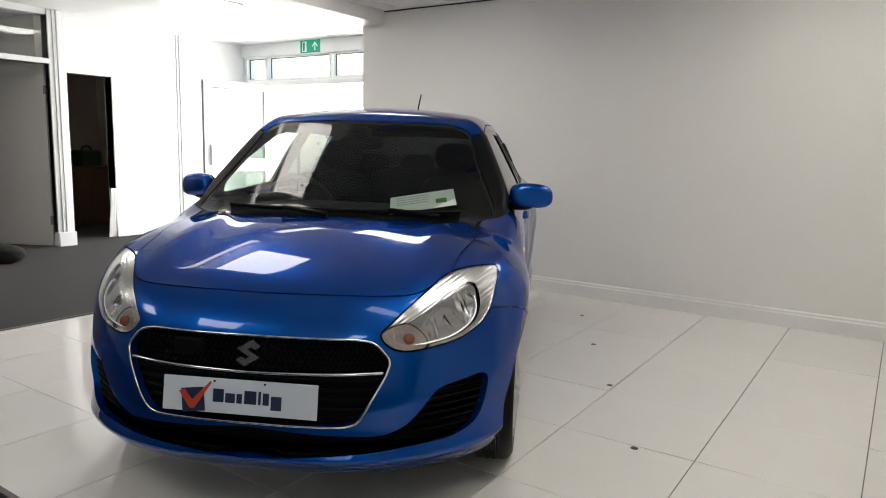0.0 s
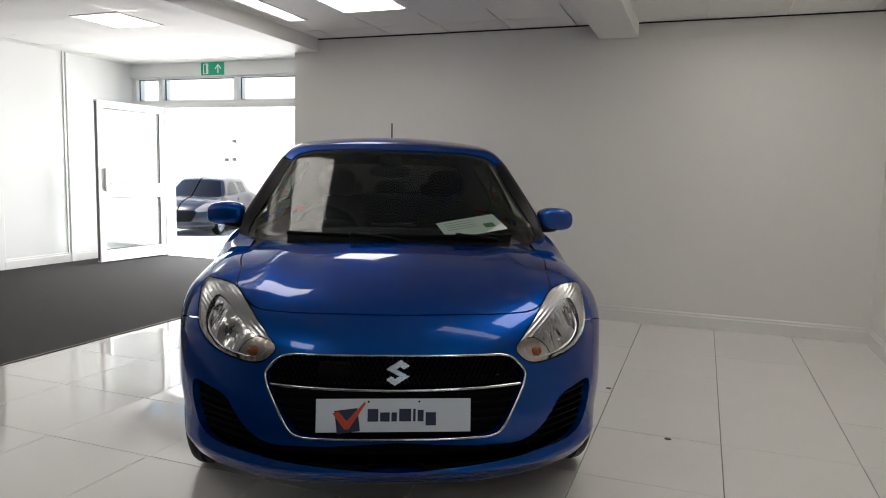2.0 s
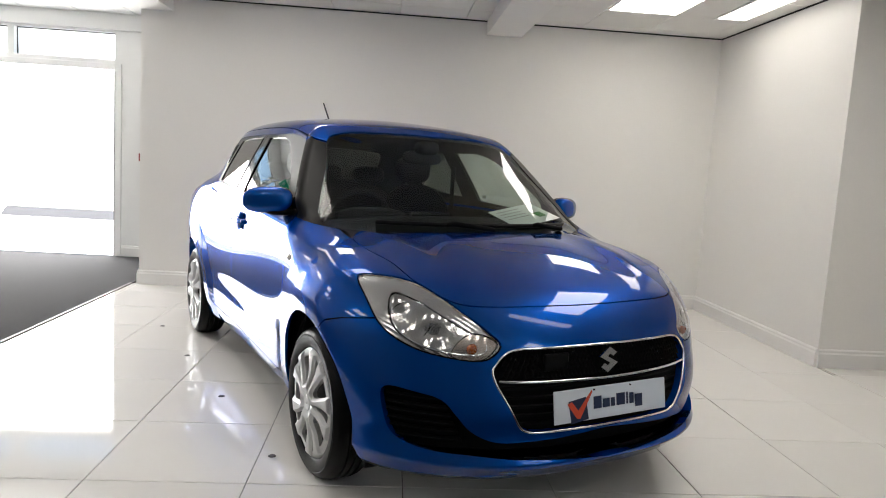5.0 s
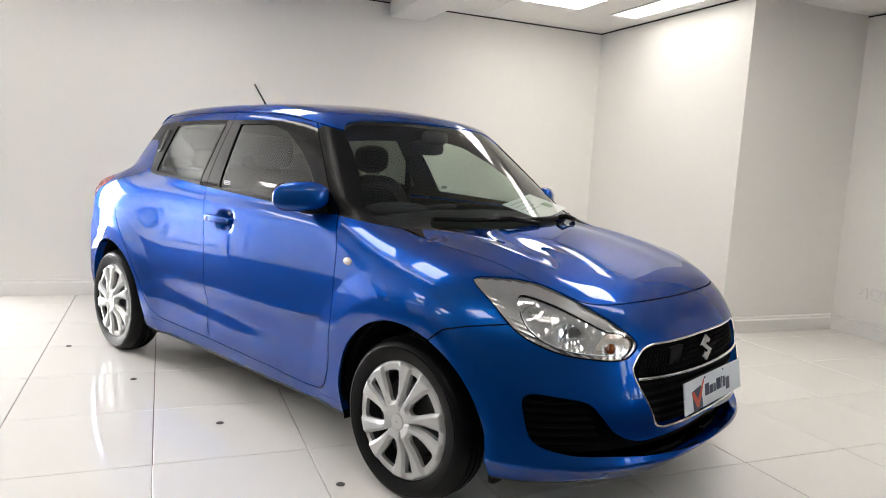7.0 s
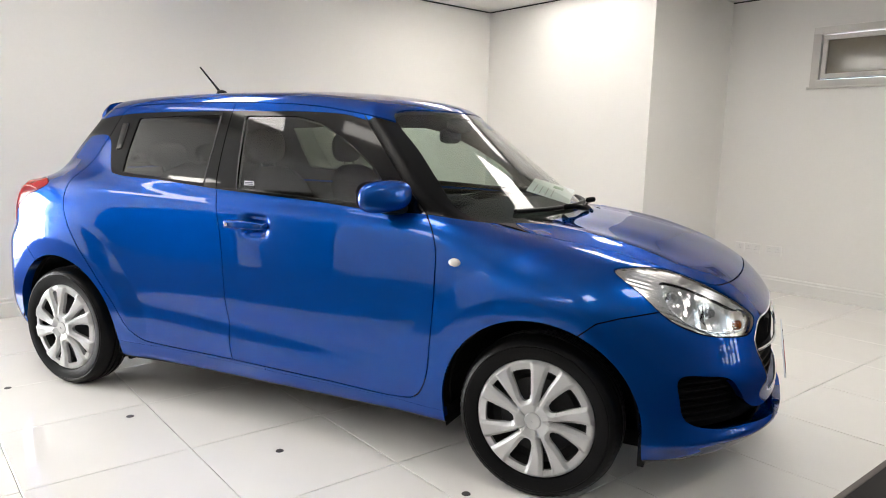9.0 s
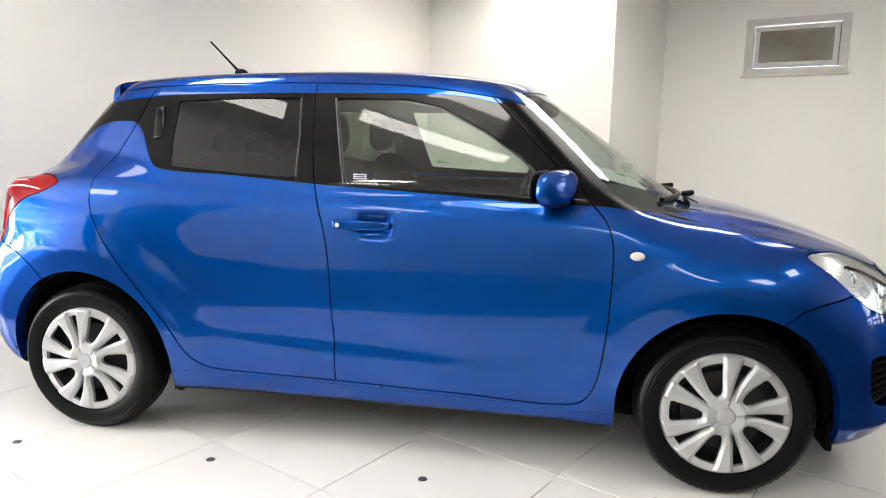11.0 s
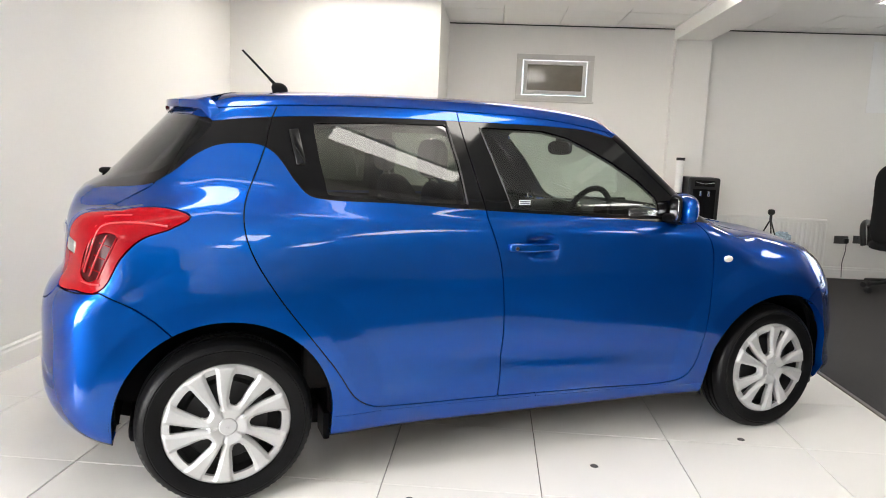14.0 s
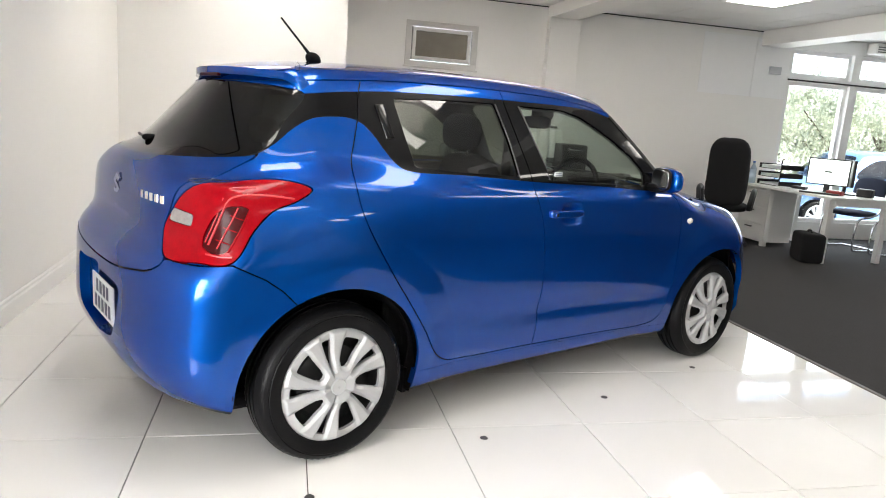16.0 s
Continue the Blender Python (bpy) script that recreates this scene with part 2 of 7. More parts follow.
# floors and ceiling
tagged(box("floor", (X_EXIT - 0.16, -8.6, -0.30), (X_EAST + 0.16, Y_W3 + 0.16, -0.012), M_GROUT), "concrete floor slab under tiles and carpet", "floor", kind="structure")
bm = bmesh.new()
for lo, hi in (((X_EXIT, -8.5, -0.011), (X_EAST, Y_EDGE, 0.004)), ((X_EDGE, Y_EDGE, -0.011), (X_EAST, Y_W3, 0.004)), ((X_EXIT, Y_EDGE, -0.011), (X_W1 - 0.14, Y_W2, 0.004))):
    add_box(bm, lo, hi)
tagged(link_bm("carpet", bm, M_CARPET), "flat charcoal grey office carpet", "carpet", kind="structure")
bm = bmesh.new()
add_box(bm, (X_W1, Y_EDGE - 0.012, -0.01), (X_EDGE + 0.012, Y_EDGE + 0.012, 0.007), 0.003)
add_box(bm, (X_EDGE - 0.012, Y_EDGE + 0.012, -0.01), (X_EDGE + 0.012, Y_W3, 0.007), 0.003)
tagged(link_bm("trim_floor_edge", bm, M_STRIP), "thin dark strip where tiles meet carpet", "floor trim", kind="structure")


def ceiling_bay(bm, x0, x1, y0, y1, px, py, z, lights):
    """Ceiling tiles 0.6 m wide lying proud between T bars; lights: (x0, x1, y0, y1) left open."""
    xs = [x0] + [px + 0.6 * k for k in range(-40, 40) if x0 + 0.03 < px + 0.6 * k < x1 - 0.03] + [x1]
    ys = [y0] + [py + 0.6 * k for k in range(-40, 40) if y0 + 0.03 < py + 0.6 * k < y1 - 0.03] + [y1]
    rng = random.Random(5)
    for a, b in zip(xs, xs[1:]):
        for c, d in zip(ys, ys[1:]):
            if any(h[0] < (a + b) / 2 < h[1] and h[2] < (c + d) / 2 < h[3] for h in lights):
                continue
            e = 0.004
            dz = rng.uniform(-0.002, 0.002)
            vs = [bm.verts.new(p) for p in ((a + e, c + e, z + dz), (b - e, c + e, z + dz), (b - e, d - e, z - dz), (a + e, d - e, z - dz))]
            bm.faces.new(vs[::-1])


BEAM_Z = 2.48
# the panel from x 0.15 to 1.35 is widened to brighten the north wall
# the two at x 3.27 below y 1 are unseen, added for reflections
LIGHTS = [(-1.45, -0.85, -1.15, -0.55), (-1.62, -0.42, -1.80, -1.60), (0.03, 1.13, -1.58, -1.42), (-1.65, -1.05, 1.73, 2.33), (-1.65, -0.45, 2.65, 2.93), (0.15, 1.35, 1.73, 2.33), (1.70, 1.93, 1.28, 2.48), (3.27, 3.87, 2.25, 2.85), (0.35, 0.95, -1.15, -0.55), (3.27, 3.87, -0.15, 0.45), (3.27, 3.87, -1.95, -1.35)]
# first one is in view; the others are unseen, the -5.25 row added fill
AISLE_LIGHTS = [(-1.88, -1.28, -4.05, -3.45), (0.52, 1.12, -4.05, -3.45), (2.92, 3.52, -4.05, -3.45), (0.52, 1.12, -5.25, -4.65), (2.92, 3.52, -5.25, -4.65)]
bm = bmesh.new()
ceiling_bay(bm, X_W1, 1.98, Y_END + 0.28, 0.85, -1.45, -1.15, CEIL, LIGHTS)
ceiling_bay(bm, X_W1, 1.98, 1.18, Y_W3, -1.65, 1.73, CEIL, LIGHTS)
ceiling_bay(bm, 2.33, 4.85, Y_END + 0.28, Y_W3, 3.27, 2.25, CEIL, LIGHTS)
ceiling_bay(bm, 5.20, X_EAST, Y_END + 0.28, Y_W3, 3.27, 2.25, CEIL, LIGHTS)
ceiling_bay(bm, X_EXIT, X_EAST, -8.6, Y_END, -1.88, -4.05, LOBBY_CEIL, AISLE_LIGHTS)
ceiling_bay(bm, X_EXIT, X_W1 - 0.14, Y_END, Y_W2, -1.88, -4.05, LOBBY_CEIL, [])
add_box(bm, (X_EXIT - 0.2, -8.8, 2.80), (X_EAST + 0.2, Y_W3 + 0.2, 2.95))
tagged(link_bm("ceiling", bm, M_CEIL), "white suspended ceiling of square mineral tiles", "ceiling", kind="structure")
bm = bmesh.new()
for lo, hi in (((X_W1, Y_END, 0), (X_EAST, Y_END + 0.28, 0)), ((X_W1, 0.85, 0), (1.98, 1.18, 0)), ((1.98, Y_END + 0.28, 0), (2.33, Y_W3, 0)), ((4.85, Y_END + 0.28, 0), (5.20, Y_W3, 0))):
    add_box(bm, (lo[0], lo[1], BEAM_Z if lo[0] < 4 else 2.43), (hi[0], hi[1], 2.79), 0.004)
tagged(link_bm("trim_beams", bm, M_WALL), "white boxed ceiling beams", "beam", kind="structure")
# shadow line under the ceiling, drawn as a solid near-black strip
bm = bmesh.new()
for lo, hi in (((X_W1, Y_END + 0.28), (X_W1 + 0.010, 0.85)), ((X_W1, 1.18), (X_W1 + 0.010, Y_W2)), ((X_W1 + 0.010, Y_W2 - 0.010), (X_RET, Y_W2)), ((X_RET, Y_W3 - 0.010), (1.98, Y_W3)), ((2.36, Y_W3 - 0.010), (4.85, Y_W3))):
    add_box(bm, (*lo, CEIL - 0.013), (*hi, CEIL - 0.003))
tagged(link_bm("trim_ceiling_gap", bm, M_SHADELINE), "thin dark strip for the shadow line where ceiling meets wall", "ceiling trim", kind="structure")
tagged(box("trim_pilaster", (1.98, Y_W3 - 0.10, 0), (2.36, Y_W3 + 0.02, BEAM_Z), M_WALL, bevel=0.004), "shallow white wall pilaster under a beam", "pilaster", kind="structure")


def led_panel(a, b, c, d, z):
    t = thing("ceiling_light", pose((a + b) / 2, (c + d) / 2, z), "flat white LED ceiling panel, switched on, seen or added out of view", "ceiling light", "ceiling lights")
    w, h = (b - a) / 2, (d - c) / 2
    box("diffuser", (-w + 0.02, -h + 0.02, -0.005), (w - 0.02, h - 0.02, 0.004), M_PANEL if min(w, h) > 0.2 else M_SLIM, t)
    bm = bmesh.new()
    for lo, hi in (((-w, -h), (w, -h + 0.02)), ((-w, h - 0.02), (w, h)), ((-w, -h + 0.02), (-w + 0.02, h - 0.02)), ((w - 0.02, -h + 0.02), (w, h - 0.02))):
        add_box(bm, (*lo, -0.008), (*hi, 0.006))
    part("frame", bm, M_TRIM, t)


for q in LIGHTS:
    led_panel(*q, CEIL)
for q in AISLE_LIGHTS:
    led_panel(*q, LOBBY_CEIL)


def skirting(name, pts, inward):
    """A moulded white skirting along a line of corners; inward: the side on which it stands."""
    for (x0, y0), (x1, y1) in zip(pts, pts[1:]):
        d = Vector((x1 - x0, y1 - y0, 0))
        n = Vector((-d.y, d.x, 0)).normalized() * inward
        bm = bmesh.new()
        prof = [(0, 0), (0.020, 0), (0.020, 0.098), (0.014, 0.110), (0.014, 0.122), (0.006, 0.132), (0, 0.132)]
        rows = [[bm.verts.new(Vector((x, y, 0)) + n * a + Vector((0, 0, b))) for a, b in prof] for x, y in ((x0, y0), (x1, y1))]
        for i in range(len(prof) - 1):
            bm.faces.new((rows[0][i], rows[0][i + 1], rows[1][i + 1], rows[1][i]))
        bm.faces.new(rows[0]), bm.faces.new(rows[1])
        bmesh.ops.recalc_face_normals(bm, faces=bm.faces)
        tagged(link_bm(name, bm, M_TRIM), "white moulded skirting board", "skirting board", kind="structure")


skirting("baseboard", [(X_W1, Y_END), (X_W1, Y_W2), (X_RET, Y_W2)], -1)
skirting("baseboard", [(X_RET, Y_W2), (X_RET, Y_W3), (1.98, Y_W3)], -1)
skirting("baseboard", [(X_W1 - 0.14, Y_END - 0.002), (X_W1, Y_END - 0.002)], -1)
skirting("baseboard", [(2.36, Y_W3), (5.30, Y_W3)], -1)
skirting("baseboard", [(X_EXIT, -3.02), (X_EXIT, Y_END)], -1)
skirting("baseboard", [(-1.97, Y_SOUTH), (X_EXIT, Y_SOUTH)], -1)

# small high window in the north wall
# frame white toned down to a grey close to the wall
M_WINFRAME = mat("aged_white_window_paint", (0.62, 0.60, 0.57), 0.6, vary=0.08, scale=6)
win = thing("window_1", pose(0.7375, Y_W3, 2.055), "small high white-framed window with frosted pane", "window", kind="structure")
for name, o, i, y0, y1 in (("window_frame", (0.418, 0.246), (0.350, 0.188), -0.012, 0.03), ("sash", (0.338, 0.176), (0.300, 0.138), -0.004, 0.05)):
    bm = bmesh.new()
    for lo, hi in (((-o[0], -o[1]), (o[0], -i[1])), ((-o[0], i[1]), (o[0], o[1])), ((-o[0], -i[1]), (-i[0], i[1])), ((i[0], -i[1]), (o[0], i[1]))):
        add_box(bm, (lo[0], y0, lo[1]), (hi[0], y1, hi[1]), 0.003)
    part(name, bm, M_WINFRAME, win)
M_FROST = mat("frosted_pane", (0.16, 0.14, 0.105), 0.07, vary=0.3, scale=9, grain=0.08, grain_scale=110, ior=1.8)
bm = bmesh.new()
add_box(bm, (-0.302, 0.012, -0.140), (0.302, 0.020, 0.140))
part("pane", bm, M_FROST, win)
M_SEAL = mat("black_seal", (0.02, 0.02, 0.02), 0.6)
box("gasket", (-0.342, 0.03, -0.180), (0.342, 0.052, 0.180), M_SEAL, win)
box("window_sill", (-0.435, -0.03, -0.264), (0.435, 0.0, -0.246), M_WINFRAME, win, 0.004)

# ---- the car's skin ----

def spline(xs, ys):
    """Natural cubic spline through short tables, held flat beyond its ends."""
    xs, ys = np.array(xs, float), np.array(ys, float)
    n, h = len(xs), np.diff(xs)
    a, r = np.eye(n), np.zeros(n)
    for i in range(1, n - 1):
        a[i, i - 1:i + 2] = h[i - 1], 2 * (h[i - 1] + h[i]), h[i]
        r[i] = 6 * ((ys[i + 1] - ys[i]) / h[i] - (ys[i] - ys[i - 1]) / h[i - 1])
    m = np.linalg.solve(a, r)

    def at(x):
        x = np.clip(x, xs[0], xs[-1])
        i = np.clip(np.searchsorted(xs, x) - 1, 0, n - 2)
        u, v = xs[i + 1] - x, x - xs[i]
        return (m[i] * u**3 + m[i + 1] * v**3) / (6 * h[i]) + (ys[i] / h[i] - m[i] * h[i] / 6) * u + (ys[i + 1] / h[i] - m[i + 1] * h[i] / 6) * v
    return at


def smax(a, b, k):
    return np.maximum(a, b) + np.maximum(k - np.abs(a - b), 0) ** 2 / (4 * k)


def bump(x, c, w):
    return np.exp(-(((x - c) / w) ** 2))


PLAN = spline([-1.9, -1.5, -1.2, -0.6, 0.2, 0.9, 1.25, 1.6, 2.1], [0.775, 0.822, 0.852, 0.838, 0.836, 0.846, 0.862, 0.845, 0.79])
SECTION = spline([0.1, 0.22, 0.35, 0.5, 0.65, 0.85, 1.0, 1.12], [-0.10, -0.055, -0.022, -0.004, 0.0, -0.008, -0.040, -0.105])
HOOD = spline([0.4, 0.95, 1.2, 1.5, 1.7, 1.85, 1.95, 2.1], [1.04, 0.985, 0.963, 0.905, 0.84, 0.772, 0.70, 0.55])
BELT = spline([-1.9, -1.6, -1.2, -0.6, 0.2, 0.9, 1.2], [1.05, 1.075, 1.085, 1.065, 1.03, 0.99, 0.97])
NOSE = spline([0.1, 0.2, 0.27, 0.34, 0.42, 0.53, 0.6, 0.67, 0.74, 0.82, 1.0], [1.86, 1.955, 2.01, 1.995, 2.00, 1.985, 1.968, 1.945, 1.905, 1.84, 1.64])
TAIL = spline([0.1, 0.25, 0.32, 0.40, 0.5, 0.6, 0.69, 0.73, 0.775, 0.85, 1.0, 1.1], [-1.66, -1.785, -1.832, -1.853, -1.851, -1.847, -1.838, -1.820, -1.785, -1.766, -1.744, -1.705])
ROOF = spline([-1.7, -1.5, -1.3, -0.95, -0.35, 0.2, 0.5, 0.8], [1.375, 1.408, 1.44, 1.475, 1.493, 1.476, 1.43, 1.34])


def phi(x, y, z):
    """The car's outer skin: negative inside. x ahead, z up, alike on both sides."""
    y = np.abs(y)
    side = y - PLAN(x) - 0.0019 * bump(x, -1.62, 0.25) * bump(z, 0.90, 0.14) - SECTION(z) - 0.0246 * bump(x, -1.25, 0.40) * bump(z, 0.84, 0.16) - 0.012 * bump(x, 1.25, 0.35) * bump(z, 0.72, 0.14) + 0.017 * bump(x, 0.05, 0.72) * bump(z, 0.45 - 0.04 * x, 0.065) + 0.022 * np.exp(-(((x + 0.022) / 0.060) ** 4) - ((z - 0.888) / 0.040) ** 4)
    wheel_r = np.minimum(np.hypot(x - 1.225, z - 0.293), np.hypot(x + 1.225, z - 0.298))
    side = side - 0.011 * np.clip((0.56 - wheel_r) / 0.11, 0, 1)
    t = np.clip((x - 0.75) / 0.4, 0, 1)
    t = t * t * (3 - 2 * t)
    c = np.clip((y - 0.27) / 0.30, 0, 1)
    top = z - (HOOD(x) * t + BELT(x) * (1 - t) - 0.0606 * np.clip((-x - 1.25) / 0.3, 0, 1) * c * c * (3 - 2 * c)) + 0.042 * t * (y / 0.65) ** 2.6 - t * np.clip((1.74 - x) / 0.3, 0, 1) * (0.007 * bump(y, 0.50, 0.06) - 0.005 * bump(y, 0.36, 0.09))
    blade = 0.010 * bump(z, 0.262, 0.020) * np.clip((x - 1.40) / 0.2, 0, 1)
    side = side - 0.5 * blade
    nose = x - NOSE(z) - blade + 0.30 * (y / 0.75) ** 3
    tail = TAIL(z) + 0.1255 * (y / 0.75) ** 4 - x
    low = smax(smax(smax(smax(side, top, 0.1 + 0.06 * t), nose, 0.09), tail, 0.06), 0.182 + 0.07 * np.clip((-x - 1.45) / 0.25, 0, 1) - z, 0.04)
    cabin = y - (0.797 - 0.52 * np.sqrt((z - 1.03) ** 2 + 0.0009) - 0.10 * np.maximum(z - 1.03, 0) ** 2 - 0.035 * ((x + 0.15) / 1.1) ** 2 - 0.2448 * np.clip(-x - 0.85, 0, 1) ** 2)
    roof = z - ROOF(x) + 0.035 * (y / 0.5) ** 2
    front = (x - 1.13 + 1.37 * (z - 0.97) + 0.17 * (y / 0.6) ** 2.2) / 1.6
    back = (-1.6858 + 0.93 * (np.maximum(z, 1.04) - 1.06) + 0.1861 * (y / 0.6) ** 1.9079 - x) / 1.3
    green = smax(smax(smax(cabin, roof, 0.07), front, 0.028), back, 0.0644)
    green = np.maximum(green, 0.9 - z)
    return -smax(-low, -green, 0.035 + 0.045 * np.clip((-x - 0.9) / 0.5, 0, 1))


def grad(p):
    e = 1e-4
    g = np.stack([(phi(*(p + d).T) - phi(*(p - d).T)) for d in np.eye(3) * e], 1) / (2 * e)
    return g


def skin(h=0.012):
    """Surface nets over the right half."""
    lo, hi = np.array([-1.93, -0.98, 0.10]), np.array([2.13, 0.03, 1.56])
    n = np.ceil((hi - lo) / h).astype(int)
    ax = [lo[i] + h * np.arange(n[i]) for i in range(3)]
    val = np.stack([phi(ax[0][:, None], ax[1][None], np.full((1, 1), z)) for z in ax[2]], 2)
    ins = val < 0
    cnt = sum(ins[i:n[0] - 1 + i, j:n[1] - 1 + j, k:n[2] - 1 + k].astype(np.int8) for i in (0, 1) for j in (0, 1) for k in (0, 1))
    act = (cnt > 0) & (cnt < 8)
    idx = -np.ones(act.shape, int)
    idx[act] = np.arange(act.sum())
    P = lo + h * (np.argwhere(act) + 0.5)
    for _ in range(5):
        g = grad(P)
        P = P - g * np.clip(phi(*P.T) / np.maximum((g**2).sum(1), 0.05), -0.02, 0.02)[:, None]
    Q = []
    for a in range(3):
        b, c = (a + 1) % 3, (a + 2) % 3
        s0, s1 = [slice(None)] * 3, [slice(None)] * 3
        s0[a], s1[a] = slice(0, -1), slice(1, None)
        d = ins[tuple(s0)].astype(np.int8) - ins[tuple(s1)].astype(np.int8)
        e = np.argwhere(d)
        e = e[(e[:, b] > 0) & (e[:, c] > 0) & (e[:, b] < n[b] - 1) & (e[:, c] < n[c] - 1)]
        sg = d[tuple(e.T)]
        def at(db, dc):
            q = e.copy(); q[:, b] -= db; q[:, c] -= dc
            return idx[tuple(q.T)]
        q = np.stack([at(1, 1), at(0, 1), at(0, 0), at(1, 0)], 1)
        q[sg < 0] = q[sg < 0][:, ::-1]
        Q.append(q)
    Q = np.concatenate(Q)
    Q = Q[(Q >= 0).all(1)]
    return P, np.concatenate([Q[:, [0, 1, 2]], Q[:, [0, 2, 3]]])


def clip(V, F, g):
    """The part of a triangle mesh where g, given at its corners, is at most 0."""
    ins = g <= 0
    k = ins[F].sum(1)
    keep = [F[k == 3]]
    extra, base, at = [], len(V), {}

    def cut(a, b):
        lo, hi = np.minimum(a, b), np.maximum(a, b)
        return lo * base + hi

    one, two = F[k == 1], F[k == 2]
    r1 = np.argmax(ins[one], 1) if len(one) else np.zeros(0, int)
    r2 = np.argmin(ins[two], 1) if len(two) else np.zeros(0, int)
    one = np.stack([one[np.arange(len(one)), (r1 + i) % 3] for i in range(3)], 1) if len(one) else one
    two = np.stack([two[np.arange(len(two)), (r2 + i) % 3] for i in range(3)], 1) if len(two) else two
    keys = np.concatenate([cut(one[:, 0], one[:, 1]), cut(one[:, 0], one[:, 2]), cut(two[:, 0], two[:, 1]), cut(two[:, 0], two[:, 2])]) if len(one) + len(two) else np.zeros(0, int)
    if len(keys):
        uk, inv = np.unique(keys, return_inverse=True)
        a, b = uk // base, uk % base
        t = (g[a] / (g[a] - g[b]))[:, None]
        V = np.concatenate([V, V[a] * (1 - t) + V[b] * t])
        inv = inv + base
        n1, n2 = len(one), len(two)
        p, q, s, u = inv[:n1], inv[n1:2 * n1], inv[2 * n1:2 * n1 + n2], inv[2 * n1 + n2:]
        keep += [np.stack([one[:, 0], p, q], 1), np.stack([s, two[:, 1], two[:, 2]], 1), np.stack([s, two[:, 2], u], 1)]
    F = np.concatenate(keep)
    used = np.unique(F)
    new_at = np.zeros(len(V), int)
    new_at[used] = np.arange(len(used))
    return V[used], new_at[F]


def rounded(pts, times=6, closed=True):
    """A smooth curve through a few points of a seam."""
    p = np.array(pts, float)
    if not closed:
        p = np.concatenate([2 * p[:1] - p[1:2], p, 2 * p[-1:] - p[-2:-1]])
    out = []
    rng = range(len(p)) if closed else range(1, len(p) - 2)
    for i in rng:
        a, b, c, d = p[i - 1], p[i], p[(i + 1) % len(p)], p[(i + 2) % len(p)]
        la, lb, lc = [np.linalg.norm(v) ** 0.5 + 1e-9 for v in (b - a, c - b, d - c)]
        m1 = ((b - a) / la - (c - a) / (la + lb) + (c - b) / lb) * lb
        m2 = ((c - b) / lb - (d - b) / (lb + lc) + (d - c) / lc) * lb
        for t in np.arange(times) / times:
            out.append((2 * t**3 - 3 * t**2 + 1) * b + (t**3 - 2 * t**2 + t) * m1 + (-2 * t**3 + 3 * t**2) * c + (t**3 - t**2) * m2)
    if not closed:
        out.append(p[-2])
    return np.array(out)


def cornered(pts, r=0.016, n=5):
    """An outline of straight edges with small rounded corners."""
    p, out = np.array(pts, float), []
    for i in range(len(p)):
        a, b, c = p[i - 1], p[i], p[(i + 1) % len(p)]
        u, v = (a - b) / np.linalg.norm(a - b), (c - b) / np.linalg.norm(c - b)
        for k in range(n):
            t = k / (n - 1)
            out.append(b + r * (u * (1 - t) ** 2 + v * t * t))
    return np.array(out)


def sdf(q, poly):
    """Signed distance of 2D points to a closed outline, negative inside."""
    best, inside = np.full(len(q), 1e9), np.zeros(len(q), bool)
    for a, b in zip(poly, np.roll(poly, -1, 0)):
        e, w = b - a, q - a
        t = np.clip(w @ e / max(e @ e, 1e-12), 0, 1)
        d = w - t[:, None] * e
        best = np.minimum(best, (d * d).sum(1))
        cond = (a[1] > q[:, 1]) != (b[1] > q[:, 1])
        if abs(e[1]) > 1e-12:
            inside ^= cond & (q[:, 0] < e[0] * (q[:, 1] - a[1]) / e[1] + a[0])
    return np.where(inside, -1, 1) * np.sqrt(best)


def side(V):
    return V[:, [0, 2]]


def front(V):
    return V[:, [1, 2]]


def plan(V):
    return V[:, [0, 1]]


def oblique(ax, ay, tilt):
    """Seen from outside along the level way (ax, ay), from tilt degrees above."""
    c, s = math.cos(radians(tilt)), math.sin(radians(tilt))
    return lambda V: np.stack([V[:, 0] * -ay + V[:, 1] * ax, V[:, 2] * c - (V[:, 0] * ax + V[:, 1] * ay) * s], 1)


HL_VIEW, TL_VIEW = oblique(0.61, -0.79, 35), oblique(-0.72, -0.69, 12)
# seams of the right half, each a few points of a smooth line
HEADLIGHT = HL_VIEW(rounded([(1.453, -0.755, 0.835), (1.50, -0.70, 0.842), (1.60, -0.61, 0.834), (1.70, -0.555, 0.797), (1.785, -0.505, 0.752), (1.855, -0.455, 0.705), (1.893, -0.42, 0.66), (1.885, -0.47, 0.612), (1.80, -0.61, 0.620), (1.72, -0.69, 0.645), (1.64, -0.745, 0.692), (1.55, -0.765, 0.77)]))
TAILLIGHT = TL_VIEW(rounded([(-1.728, -0.503, 0.83), (-1.75, -0.562, 0.758), (-1.684, -0.715, 0.759), (-1.61, -0.796, 0.768), (-1.540, -0.815, 0.877), (-1.48, -0.815, 0.938), (-1.39, -0.812, 0.970), (-1.333, -0.80, 1.008), (-1.41, -0.752, 1.034), (-1.56, -0.66, 1.022), (-1.655, -0.60, 0.996), (-1.711, -0.545, 0.91)]))
REVERSE = TL_VIEW(np.array([(-1.718, -0.532, 0.872), (-1.685, -0.638, 0.866), (-1.682, -0.645, 0.872), (-1.678, -0.650, 0.903), (-1.681, -0.642, 0.908), (-1.709, -0.556, 0.918), (-1.713, -0.544, 0.911)]))
